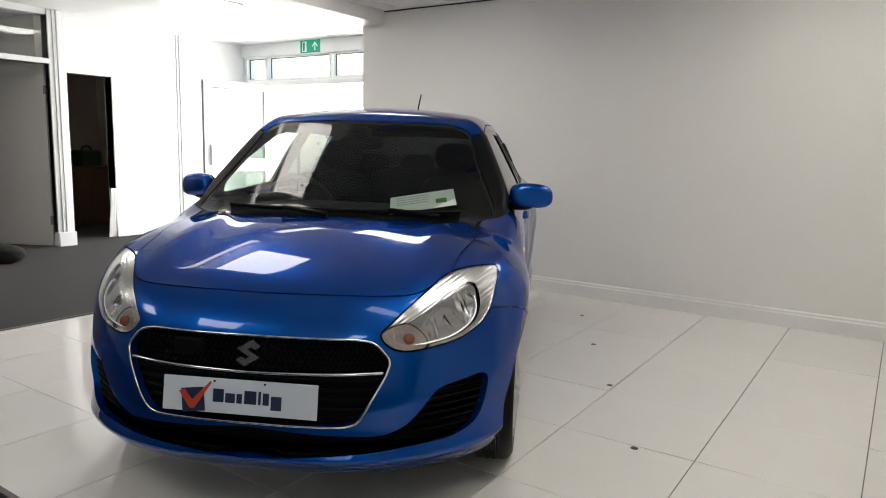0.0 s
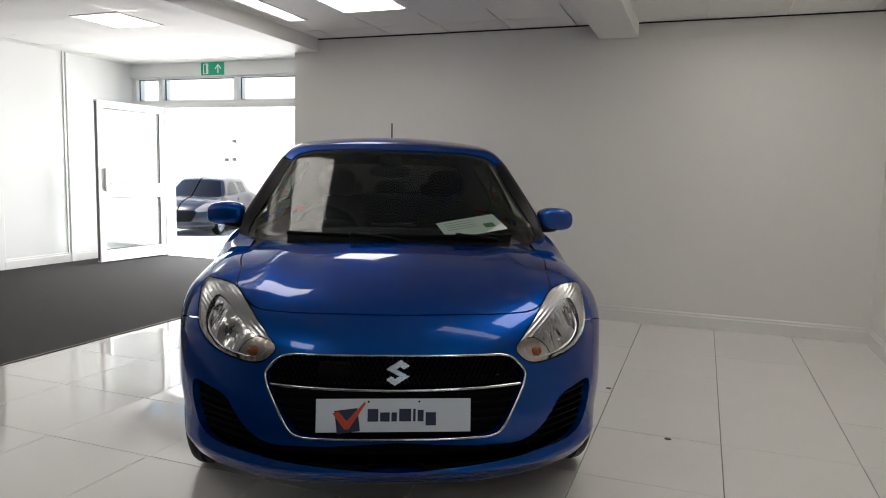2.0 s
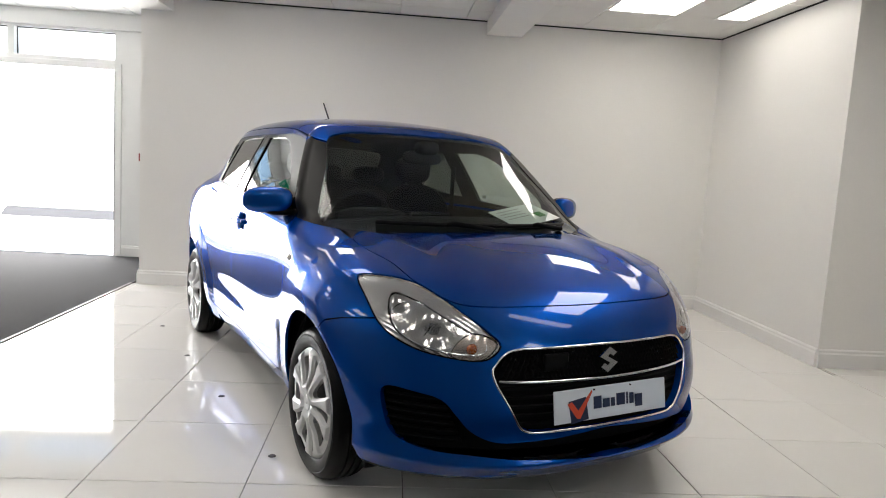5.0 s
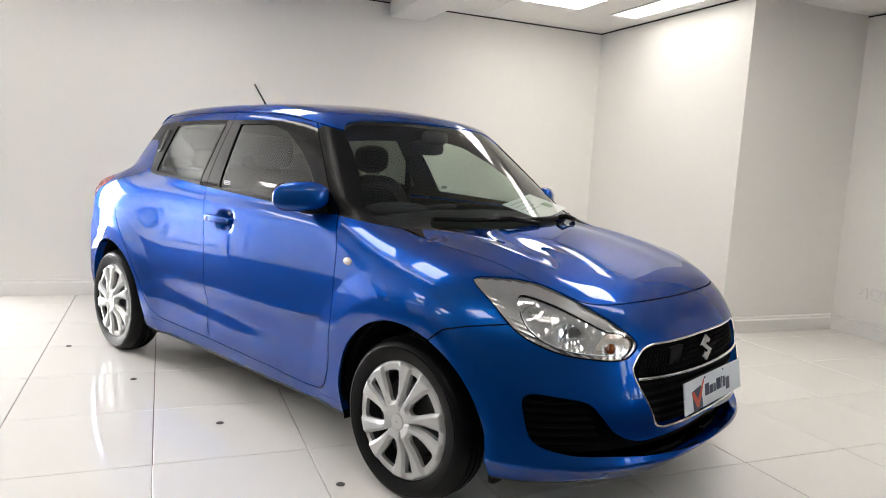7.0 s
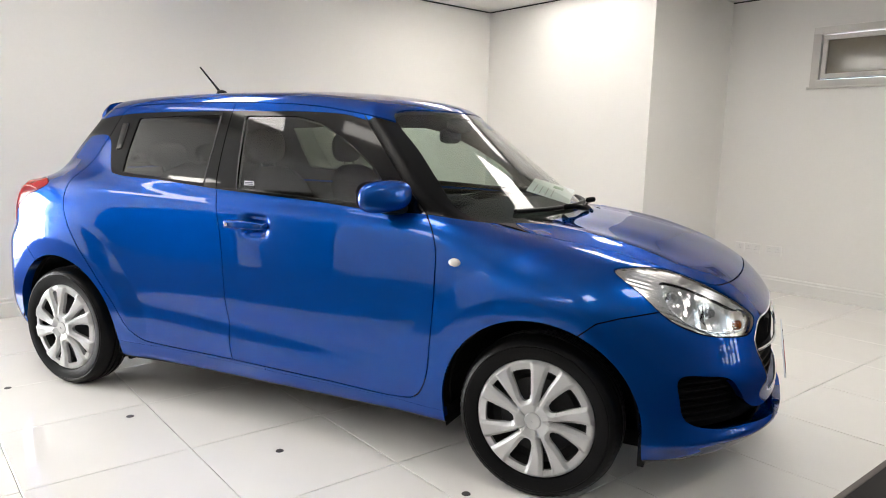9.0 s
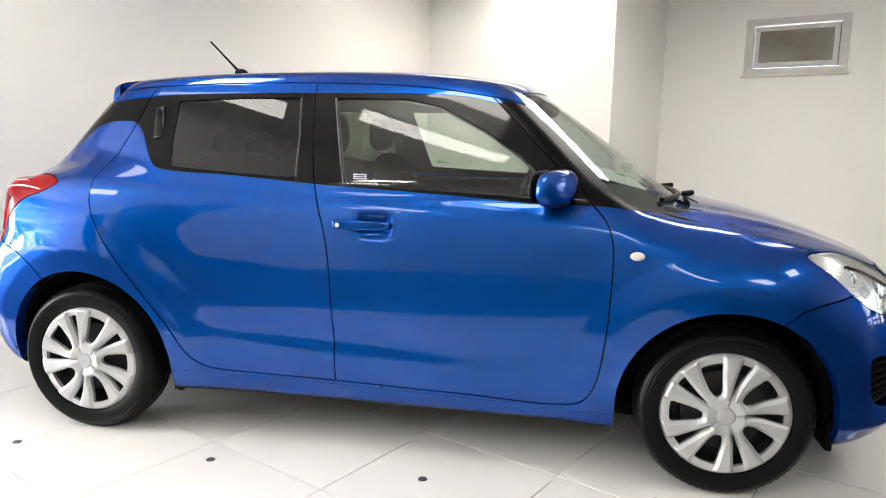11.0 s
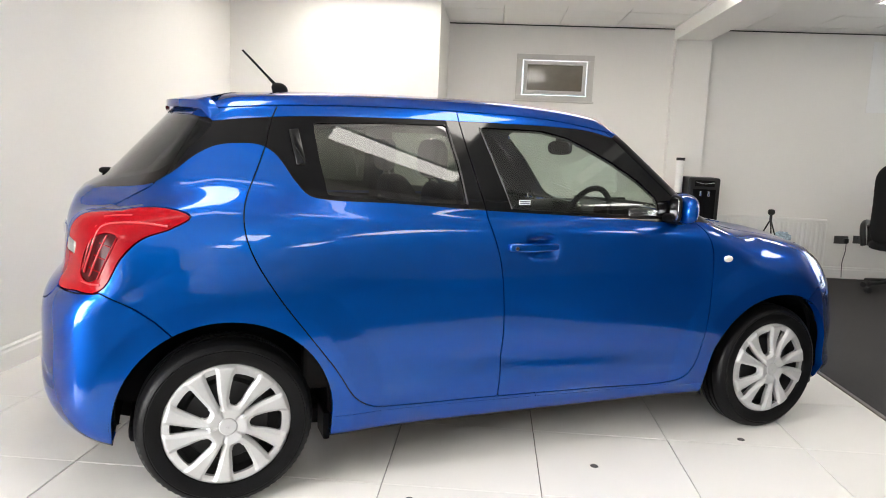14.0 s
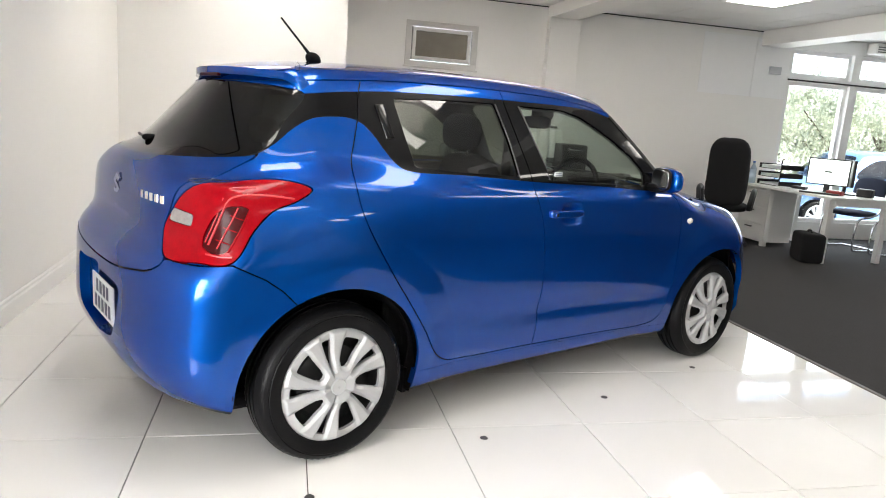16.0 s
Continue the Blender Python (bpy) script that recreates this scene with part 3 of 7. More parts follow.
TAIL_DARK = TL_VIEW(rounded([(-1.664, -0.693, 0.814), (-1.633, -0.731, 0.919), (-1.592, -0.768, 0.951), (-1.554, -0.796, 0.944), (-1.574, -0.798, 0.889), (-1.617, -0.772, 0.802), (-1.648, -0.733, 0.793)]))
GRILLE = np.array([(0.1, 0.652), (-0.35, 0.652), (-0.395, 0.644), (-0.42, 0.628), (-0.452, 0.59), (-0.455, 0.57), (-0.445, 0.535), (-0.375, 0.405), (-0.355, 0.382), (-0.32, 0.372), (0.1, 0.362)])
INTAKE = rounded([(0.3, 0.345), (-0.30, 0.345), (-0.45, 0.345), (-0.52, 0.378), (-0.565, 0.43), (-0.605, 0.478), (-0.68, 0.497), (-0.742, 0.502), (-0.757, 0.485), (-0.748, 0.40), (-0.722, 0.338), (-0.66, 0.310), (-0.51, 0.300), (-0.35, 0.288), (0.3, 0.282)])
WINDSCREEN = rounded([(0.3, 1.392), (0.0, 1.397), (-0.30, 1.394), (-0.47, 1.380), (-0.535, 1.35), (-0.592, 1.22), (-0.650, 1.11), (-0.700, 1.005), (-0.697, 0.972), (-0.60, 0.955), (0.0, 0.968), (0.3, 0.965)])
REAR_GLASS = rounded([(0.3, 1.36), (0.0, 1.362), (-0.32, 1.356), (-0.48, 1.345), (-0.548, 1.328), (-0.578, 1.218), (-0.600, 1.140), (-0.580, 1.104), (-0.47, 1.083), (-0.30, 1.072), (0.0, 1.064), (0.3, 1.068)])
HOOD_SEAM = rounded([(1.165, 0.3), (1.175, 0.0), (1.15, -0.25), (1.08, -0.45), (1.03, -0.56), (1.11, -0.642), (1.28, -0.655), (1.45, -0.625), (1.60, -0.608), (1.70, -0.558), (1.760, -0.50), (1.800, -0.40), (1.822, -0.28), (1.834, -0.12), (1.836, 0.0), (1.834, 0.12), (1.822, 0.28)])
DRIP = rounded([(-1.60, 1.35), (-1.30, 1.370), (-1.15, 1.384), (-1.0, 1.396), (-0.70, 1.408), (-0.32, 1.411), (0.08, 1.399), (0.30, 1.372), (0.46, 1.342), (0.70, 1.25)], closed=False)
ROOF_AREA = np.concatenate([DRIP, [(0.9, 1.8), (-1.9, 1.8), (-1.9, 1.35)]])
B_SEAM = rounded([(-0.32, 1.43), (-0.318, 1.36), (-0.262, 1.03), (-0.205, 0.82), (-0.183, 0.55), (-0.18, 0.281)], closed=False)
FRONT_EDGE = rounded([(-0.18, 0.281), (0.30, 0.272), (0.66, 0.264), (0.74, 0.285), (0.785, 0.35), (0.812, 0.50), (0.826, 0.73), (0.822, 0.87), (0.795, 0.94), (0.748, 0.99)], closed=False)
FRONT_DOOR = np.concatenate([B_SEAM, FRONT_EDGE[1:], [(0.70, 1.04), (0.40, 1.335), (0.30, 1.43)]])
REAR_EDGE = rounded([(-0.18, 0.281), (-0.60, 0.288), (-0.70, 0.298), (-0.775, 0.345), (-0.85, 0.46), (-0.95, 0.595), (-1.05, 0.73), (-1.135, 0.87), (-1.165, 0.96), (-1.163, 1.04), (-1.12, 1.14), (-1.075, 1.25), (-1.045, 1.35), (-1.0, 1.43)], closed=False)
REAR_DOOR = np.concatenate([B_SEAM[::-1][:1], REAR_EDGE[1:], B_SEAM[:-1]])
DLO = np.concatenate([rounded([(-1.545, 1.086), (-1.46, 1.102), (-1.392, 1.142), (-1.312, 1.206), (-1.245, 1.241), (-1.17, 1.252), (-1.09, 1.248), (-1.04, 1.215), (-0.985, 1.13), (-0.94, 1.08), (-0.88, 1.066), (-0.62, 1.055), (-0.26, 1.031), (0.26, 1.005), (0.56, 0.985), (0.76, 0.984), (0.95, 0.962), (1.12, 0.93)], closed=False), [(1.2, 1.2), (0.6, 1.45)], rounded([(0.40, 1.335), (0.26, 1.362), (-0.30, 1.371), (-0.90, 1.361), (-1.10, 1.346), (-1.30, 1.322), (-1.45, 1.31)], closed=False), [(-1.7, 1.3)]])
GLASS_F = cornered([(-0.230, 1.352), (0.05, 1.351), (0.175, 1.326), (0.27, 1.282), (0.367, 1.232), (0.486, 1.155), (0.559, 1.088), (0.5715, 1.010), (0.45, 1.010), (0.10, 1.024), (-0.146, 1.036)])
GLASS_R = cornered([(-0.903, 1.338), (-0.646, 1.350), (-0.376, 1.354), (-0.350, 1.196), (-0.340, 1.052), (-0.594, 1.064), (-0.872, 1.081), (-0.890, 1.20)])
BUMPER_F = np.array([(1.28, 0.50), (1.37, 0.625), (1.43, 0.675), (1.50, 0.695), (1.60, 0.712), (1.70, 0.735), (1.70, 1.2), (2.3, 1.2), (2.3, 0.0), (1.28, 0.0)])
BUMPER_R = np.array([(-1.36, 0.58), (-1.45, 0.672), (-1.51, 0.715), (-1.61, 0.764), (-1.70, 0.752), (-2.2, 0.752), (-2.2, 0.0), (-1.36, 0.0)])
TAILGATE = np.concatenate([rounded([(0.3, 0.662), (0.0, 0.660), (-0.25, 0.668), (-0.43, 0.688), (-0.55, 0.709), (-0.586, 0.738), (-0.565, 0.772)], closed=False), [(-0.514, 0.832), (-0.55, 0.923), (-0.565, 1.011), (-0.60, 1.094), (-0.555, 1.20), (-0.50, 1.42), (0.3, 1.42)]])


def take(M, g, gap=0.0024):
    V, F = M
    v = g(V)
    return clip(V, F, v + gap), clip(V, F, gap - v)


def area(view, poly, *guards):
    """A region: inside poly as seen in that view, and past all guards (axis, sign, value)."""
    def g(V):
        d = sdf(view(V), poly)
        for ax, sign, value in guards:
            d = np.maximum(d, sign * (value - V[:, "xyz".index(ax)]))
        return d
    return g


def mirrored(M):
    return M[0] * (1, -1, 1), M[1][:, ::-1]


def both(M):
    """A half panel and its mirror image as one mesh, welded on the centre line."""
    V, F = M
    W, G = mirrored(M)
    n = len(V)
    at = np.where(np.abs(V[:, 1]) < 1e-6, np.arange(n), np.arange(n) + n)
    return np.concatenate([V, W]), np.concatenate([F, at[G]])


RAW = {}


def raw_mesh(name, verts, faces, normals, idx, mats):
    me = bpy.data.meshes.new(name)
    me.from_pydata(verts.tolist(), [], faces)
    for m in mats:
        me.materials.append(m)
    me.polygons.foreach_set("material_index", idx)
    me.polygons.foreach_set("use_smooth", [True] * len(faces))
    me.normals_split_custom_set_from_vertices(normals.tolist())
    RAW[me.name] = (verts, faces, normals, idx, mats)
    return me


def panel(name, M, material, parent, label="", lip=0.012, sink=0.0, lip_material=None, only_lip=False):
    """A sheet of the skin, its edges turned inwards by lip, the whole sunk by sink."""
    V, F = M
    N = grad(V)
    N /= np.linalg.norm(N, axis=1)[:, None] + 1e-9
    used = np.unique(F)
    back = np.zeros(len(V), int)
    back[used] = np.arange(len(used))
    V, N, F = V[used] - N[used] * sink, N[used], back[F]
    verts, faces, normals, n = V, F.tolist(), N, len(V)
    if lip:
        e = np.concatenate([F[:, [0, 1]], F[:, [1, 2]], F[:, [2, 0]]])
        key = np.minimum(e[:, 0], e[:, 1]) * n + np.maximum(e[:, 0], e[:, 1])
        u, first, count = np.unique(key, return_index=True, return_counts=True)
        rim = e[first[count == 1]]
        ends = np.unique(rim)
        at = np.zeros(n, int)
        at[ends] = np.arange(len(ends))
        k = len(ends)
        verts = np.concatenate([V, V[ends], V[ends] - N[ends] * lip])
        normals = np.concatenate([N, np.zeros((2 * k, 3))])
        a, b = at[rim[:, 0]] + n, at[rim[:, 1]] + n
        faces += np.stack([b, a, a + k, b + k], 1).tolist()
        if only_lip:
            faces, F = faces[len(F):], F[:0]
    me = raw_mesh(name, verts, faces, normals, [0] * len(F) + [1] * (len(faces) - len(F)), [material, lip_material or material])
    ob = new(name, me)
    ob.parent = parent
    if label:
        ob["label"] = label
    return ob


CAR_TURN = 25.5
M_BLUE = mat("metallic_blue_paint", (0.07, 0.62, 0.94), 0.33, metal=0.7, vary=0.05, scale=3, coat=1.0, coat_ior=1.40, grain=0.02, grain_scale=900)
M_BLUE.node_tree.nodes["Principled BSDF"].inputs["Coat Tint"].default_value = (0.0015, 0.120, 0.385, 1)
M_GLOSS = mat("gloss_black_trim", (0.003, 0.003, 0.0035), 0.06, vary=0.1, ior=1.38)
M_SATIN = mat("satin_black_trim", (0.0035, 0.0035, 0.004), 0.36, vary=0.15, scale=15, spec=0.09)
M_INNER = mat("dark_inner_body", (0.006, 0.006, 0.007), 0.9, spec=0.1)
M_CABIN = mat("dark_cabin_plastic", (0.006, 0.006, 0.0065), 0.65, vary=0.15, scale=18, ior=1.25)
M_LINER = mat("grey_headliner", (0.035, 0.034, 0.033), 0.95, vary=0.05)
M_SEAT = mat("dark_seat_cloth", (0.005, 0.005, 0.006), 0.95, vary=0.08, scale=25, ior=1.2)
M_SCREEN = glass_mat("windscreen_glass", (0.66, 0.72, 0.68), gloss_min=0.035)
M_SIDEGLASS = glass_mat("side_glass", (0.62, 0.69, 0.63), gloss_min=0.07)
M_PRIVACY = glass_mat("dark_rear_glass", (0.15, 0.17, 0.14), gloss_min=0.06)
M_REARGLASS = glass_mat("dark_tailgate_glass", (0.045, 0.047, 0.044), gloss_min=0.05)
M_LAMPWHITE = mat("milky_indicator_lens", (0.72, 0.70, 0.66), 0.15, vary=0.1, scale=60, coat=0.6)
M_MATTE = mat("matt_black_grille", (0.005, 0.005, 0.0055), 0.6, vary=0.1, ior=1.2)
M_LENS = glass_mat("clear_lamp_lens", (0.95, 0.96, 0.97))
M_CHROME = mat("bright_chrome", (0.82, 0.83, 0.85), 0.06, metal=1.0, vary=0.02)
M_BADGE = mat("dark_chrome", (0.36, 0.365, 0.38), 0.2, metal=1.0, vary=0.04)
M_REFLECT = mat("lamp_reflector", (0.60, 0.595, 0.585), 0.18, metal=1.0, vary=0.12, scale=30, grain=0.1, grain_scale=40)
M_FACET = mat("faceted_chrome_reflector", (0.64, 0.63, 0.62), 0.13, metal=1.0, vary=0.1, scale=20)
M_AMBERCELL = mat("amber_tinted_reflector", (0.66, 0.58, 0.52), 0.24, metal=1.0, vary=0.2, scale=40)
M_AMBER = mat("amber_lens", (0.26, 0.055, 0.008), 0.15, vary=0.15, scale=60, coat=1.0)
M_RED = mat("red_lamp_lens", (0.27, 0.0008, 0.005), 0.25, vary=0.3, scale=30, spec=0.05, coat=0.2)
M_REDRIDGE = mat("bright_red_light_guide", (0.55, 0.03, 0.04), 0.2, vary=0.1, coat=0.6)
M_DARKRED = mat("dark_red_lamp_cells", (0.045, 0.001, 0.002), 0.3, vary=0.6, scale=45, spec=0.05, coat=0.1)
M_CLEAR = mat("clear_reversing_lens", (0.22, 0.205, 0.20), 0.2, vary=0.45, scale=80, coat=1.0)
for m in (M_RED, M_DARKRED):
    m.node_tree.nodes["Principled BSDF"].inputs["Coat Roughness"].default_value = 0.12
M_RUBBER = mat("tyre_rubber", (0.005, 0.005, 0.0055), 0.36, vary=0.25, scale=9, spec=0.11, grain=0.4, grain_scale=160)
M_COVER = mat("silver_wheel_cover", (0.47, 0.475, 0.48), 0.35, metal=0.30, vary=0.05, scale=8, coat=0.3)
M_BRAKE = mat("dark_brake_steel", (0.05, 0.05, 0.052), 0.6, metal=0.6, vary=0.3, scale=14)
M_PLATE = mat("white_plate", (0.74, 0.79, 0.86), 0.25, vary=0.03)
M_NAVY = mat("navy_print", (0.015, 0.025, 0.07), 0.35, vary=0.05)
M_ORANGE = mat("orange_red_print", (0.62, 0.07, 0.03), 0.4, vary=0.05)
M_GREYMETAL0 = mat("grey_rubber_seal", (0.045, 0.045, 0.045), 0.4, vary=0.1)
M_PAPER = mat("white_paper", (0.80, 0.83, 0.82), 0.6, vary=0.03)
M_LEAFGREEN = mat("green_stamp", (0.05, 0.22, 0.04), 0.6)

car = thing("hatchback_car", pose(0, 0, 0, 0, 0, CAR_TURN), "shiny metallic blue five-door hatchback parked on white floor tiles", "car")
MIRROR = Matrix.Diagonal((1, -1, 1, 1))


def pair(make):
    """Builds a part of the right side, and its mirror image."""
    made = make(car)
    todo = {}
    for o in (made, *made.children_recursive):
        c = o.copy()
        if o.data and o.data.name in RAW:
            v, f, nrm, idx, mats = RAW[o.data.name]
            c.data = raw_mesh(o.name, v * (1, -1, 1), [q[::-1] for q in f], nrm * (1, -1, 1), idx, mats)
        elif o.data:
            c.data = o.data.copy()
            c.data.transform(MIRROR)
            c.data.flip_normals()
        scene.collection.objects.link(c)
        todo[o] = c
        c.parent = todo.get(o.parent, o.parent)
        c.location = (o.location.x, -o.location.y, o.location.z)
    return made


skin_all = skin(0.012)
skin_all = clip(*skin_all, skin_all[0][:, 1])
skin_all[0][np.abs(skin_all[0][:, 1]) < 1e-6, 1] = 0.0


def arch_gap(V):
    d = np.minimum(np.hypot(V[:, 0] - 1.225, V[:, 2] - 0.293), np.hypot(V[:, 0] + 1.225, V[:, 2] - 0.298)) - 0.366
    lowcut = np.minimum(np.abs(V[:, 0] - 1.225), np.abs(V[:, 0] + 1.225)) - 0.366
    d = np.where(V[:, 2] < 0.293, lowcut, d)
    return np.maximum(d, V[:, 1] + 0.45)


_, rest = take(skin_all, arch_gap, 0.0)
inner = rest
under, rest = take(rest, lambda V: V[:, 2] - 0.200 - 0.075 * np.clip((-V[:, 0] - 1.45) / 0.25, 0, 1), 0.0)
lamp_f, rest = take(rest, area(HL_VIEW, HEADLIGHT, ("x", 1, 1.3)))
lamp_r, rest = take(rest, area(TL_VIEW, TAILLIGHT, ("x", -1, -1.2), ("z", 1, 0.5)))
grille_m, rest = take(rest, area(front, GRILLE, ("x", 1, 1.6)), 0.0)
intake_m, rest = take(rest, area(front, INTAKE, ("x", 1, 1.35)), 0.0)
screen_m, rest = take(rest, area(front, WINDSCREEN, ("x", 1, 0.3)), 0.0)
rearglass_m, rest = take(rest, area(front, REAR_GLASS, ("x", -1, -1.15)), 0.0)
hood_m, rest = take(rest, area(plan, HOOD_SEAM, ("z", 1, 0.65), ("x", 1, 0.95)))
roof_m, rest = take(rest, area(side, ROOF_AREA, ("z", 1, 1.30)))
spoiler_m, roof_m = take(roof_m, lambda V: V[:, 0] + 1.06 + 0.20 * (np.abs(V[:, 1]) / 0.52) ** 1.4, 0.0008)
door_f, rest = take(rest, area(side, FRONT_DOOR))
door_r, rest = take(rest, area(side, REAR_DOOR))
dlo = area(side, DLO, ("z", 1, 0.9))
trim_f, door_f = take(door_f, dlo, 0.0004)
trim_r, door_r = take(door_r, dlo, 0.0004)
glass_f, trim_f = take(trim_f, area(side, GLASS_F), 0.0)
glass_r, trim_r = take(trim_r, area(side, GLASS_R), 0.0)
trim_q, rest = take(rest, dlo, 0.0004)
trim_c, trim_q = take(trim_q, lambda V: V[:, 0] + 0.5, 0.0)
gate_m, rest = take(rest, area(front, TAILGATE, ("x", -1, -1.25)), 0.0035)
bumper_fm, rest = take(rest, area(side, BUMPER_F))
bumper_rm, rest = take(rest, area(side, BUMPER_R))
recess_m, bumper_rm = take(bumper_rm, area(front, rounded([(0.3, 0.385), (-0.22, 0.388), (-0.275, 0.42), (-0.33, 0.58), (-0.31, 0.605), (-0.2, 0.612), (0.3, 0.612)]), ("x", -1, -1.5)), 0.0)
cowl_m, rest = take(rest, lambda V: np.maximum(np.maximum(0.93 - V[:, 2], 0.86 - V[:, 0]), -0.655 - V[:, 1]), 0.0004)
rocker_m, rest = take(rest, lambda V: np.maximum(V[:, 2] - 0.262 + 0.018 * V[:, 0], np.abs(V[:, 0]) - 0.93), 0.0004)
fender_m, quarter_m = take(rest, lambda V: 0.0 - V[:, 0])

# inner body behind the panel gaps and lamps, open at the glass
for g in (area(front, WINDSCREEN, ("x", 1, 0.3)), area(front, REAR_GLASS, ("x", -1, -1.15)), area(side, GLASS_F), area(side, GLASS_R)):
    _, inner = take(inner, g, -0.004)
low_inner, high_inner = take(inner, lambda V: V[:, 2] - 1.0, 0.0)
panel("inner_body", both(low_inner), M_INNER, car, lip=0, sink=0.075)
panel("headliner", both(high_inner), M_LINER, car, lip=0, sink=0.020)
panel("underbody", both(under), M_SATIN, car, lip=0)
panel("hood", both(hood_m), M_BLUE, car)
panel("roof", both(roof_m), M_BLUE, car)
panel("front_bumper", both(bumper_fm), M_BLUE, car, lip=0.03)
panel("rear_bumper", both(bumper_rm), M_BLUE, car, lip=0.045)
panel("windscreen", both(screen_m), M_SCREEN, car, lip=0, sink=0.003)
cowl_c, cowl_s = take(cowl_m, lambda V: -0.45 - V[:, 1], 0.0)
panel("cowl", both(cowl_c), M_MATTE, car, lip=0.01, sink=0.012)
pair(lambda p: panel("cowl_corner", cowl_s, M_MATTE, p, lip=0.01, sink=0.012))
tailgate = panel("tailgate", both(gate_m), M_BLUE, car)
panel("rear_window", both(rearglass_m), M_REARGLASS, tailgate, lip=0, sink=0.002)
pair(lambda p: panel("fender", fender_m, M_BLUE, p))
pair(lambda p: panel("quarter_panel", quarter_m, M_BLUE, p))
pair(lambda p: panel("rocker_panel", rocker_m, M_BLUE, p, lip=0.03))
pair(lambda p: panel("pillar_trim", trim_q, M_SATIN, p))
pair(lambda p: panel("rear_pillar_trim", trim_c, M_SATIN, p, sink=0.001))


def superellipsoid(bm, centre, radii, p=3.0, nu=28, nv=18, shape=None):
    """A rounded block; shape(v) may bend it."""
    c, R = Vector(centre), radii
    rows = []
    sgn = lambda a, e: math.copysign(abs(a) ** e, a)
    for j in range(nv + 1):
        b = -math.pi / 2 + math.pi * j / nv
        row = []
        for i in range(nu):
            a = 2 * math.pi * i / nu
            e = 2 / p
            v = Vector((R[0] * sgn(math.cos(b), e) * sgn(math.cos(a), e), R[1] * sgn(math.cos(b), e) * sgn(math.sin(a), e), R[2] * sgn(math.sin(b), e)))
            row.append(bm.verts.new(c + (shape(v) if shape else v)))
        rows.append(row)
    for r, s in zip(rows, rows[1:]):
        for i in range(nu):
            bm.faces.new((r[i], r[(i + 1) % nu], s[(i + 1) % nu], s[i]))
    bmesh.ops.remove_doubles(bm, verts=bm.verts, dist=1e-5)


def on_skin(x, z):
    """How far out the right side stands at x, z."""
    y = np.linspace(-1.0, -0.3, 1401)
    v = phi(np.full_like(y, x), y, np.full_like(y, z))
    return float(y[np.argmax(v < 0)])


def make_handle(parent, x, z, length):
    """A pull handle over a shallow scoop."""
    y = on_skin(x - 0.12, z) + 0.004
    bm = bmesh.new()
    superellipsoid(bm, (x, y - 0.023, z + 0.003), (length / 2, 0.008, 0.0165), 4.5, 36, 16, shape=lambda v: Vector((v.x, v.y + 0.16 * v.x * v.x / length, v.z * (1 - 1.2 * max(0.0, v.x)))))
    superellipsoid(bm, (x - length / 2 + 0.030, y - 0.008, z + 0.003), (0.034, 0.019, 0.0175), 4.0)
    superellipsoid(bm, (x + length / 2 - 0.008, y - 0.008, z + 0.003), (0.012, 0.016, 0.013), 3.0)
    h = part("door_handle", bm, M_BLUE, parent, smooth=True)
    bm = bmesh.new()
    add_cyl(bm, (x - length / 2 + 0.022, y - 0.028, z + 0.002), (x - length / 2 + 0.022, y - 0.0345, z + 0.002), 0.008, seg=20)
    part("keyhole", bm, M_STEEL, h)


def make_front_door(p):
    d = panel("front_door", door_f, M_BLUE, p)
    panel("window_trim", trim_f, M_GLOSS, d, sink=0.001)
    panel("window", glass_f, M_SIDEGLASS, d, lip=0, sink=0.006)
    make_handle(d, -0.068, 0.888, 0.212)
    pts = [(x, on_skin(x, z) - 0.0005, z) for x, z in ((-0.234, 1.350), (-0.207, 1.25), (-0.178, 1.14), (-0.150, 1.038))]
    tube("window_seal", pts, 0.0032, M_GREYMETAL0, d)
    ys = on_skin(-0.09, 1.062)
    bm = bmesh.new()
    add_box(bm, (-0.115, ys + 0.002, 1.053), (-0.065, ys + 0.004, 1.072), 0, None)
    st = part("window_sticker", bm, M_PAPER, d, "small printed sticker on the window")
    for k in range(2):
        box("print_line", (-0.111, ys + 0.0005, 1.057 + 0.007 * k), (-0.069, ys + 0.0018, 1.0605 + 0.007 * k), M_NAVY, st)
    turn = pose(0.622, -0.862, 1.050, 0, 0, -27)
    bm = bmesh.new()
    superellipsoid(bm, (0.006, 0, 0), (0.046, 0.112, 0.060), 2.7, 44, 26, shape=lambda v: Vector((v.x * (1.0 - 1.6 * max(0.0, -v.y)), v.y, v.z * (1 - 1.1 * v.x) + 0.06 * v.y)))
    bmesh.ops.transform(bm, matrix=turn, verts=bm.verts)
    m = part("mirror", bm, M_BLUE, d, smooth=True)
    for name, c, r, p, material in (("mirror_rim", (-0.038, -0.003, 0), (0.009, 0.096, 0.056), 3.4, M_SATIN), ("mirror_glass", (-0.0455, -0.004, 0), (0.0025, 0.084, 0.046), 4.0, M_CHROME)):
        bm = bmesh.new()
        superellipsoid(bm, c, r, p, 32, 16)
        bmesh.ops.transform(bm, matrix=turn, verts=bm.verts)
        part(name, bm, material, m, smooth=True)
    bm = bmesh.new()
    superellipsoid(bm, (0.628, -0.795, 1.000), (0.045, 0.080, 0.022), 2.6)
    part("mirror_foot", bm, M_SATIN, m, smooth=True)
    return d


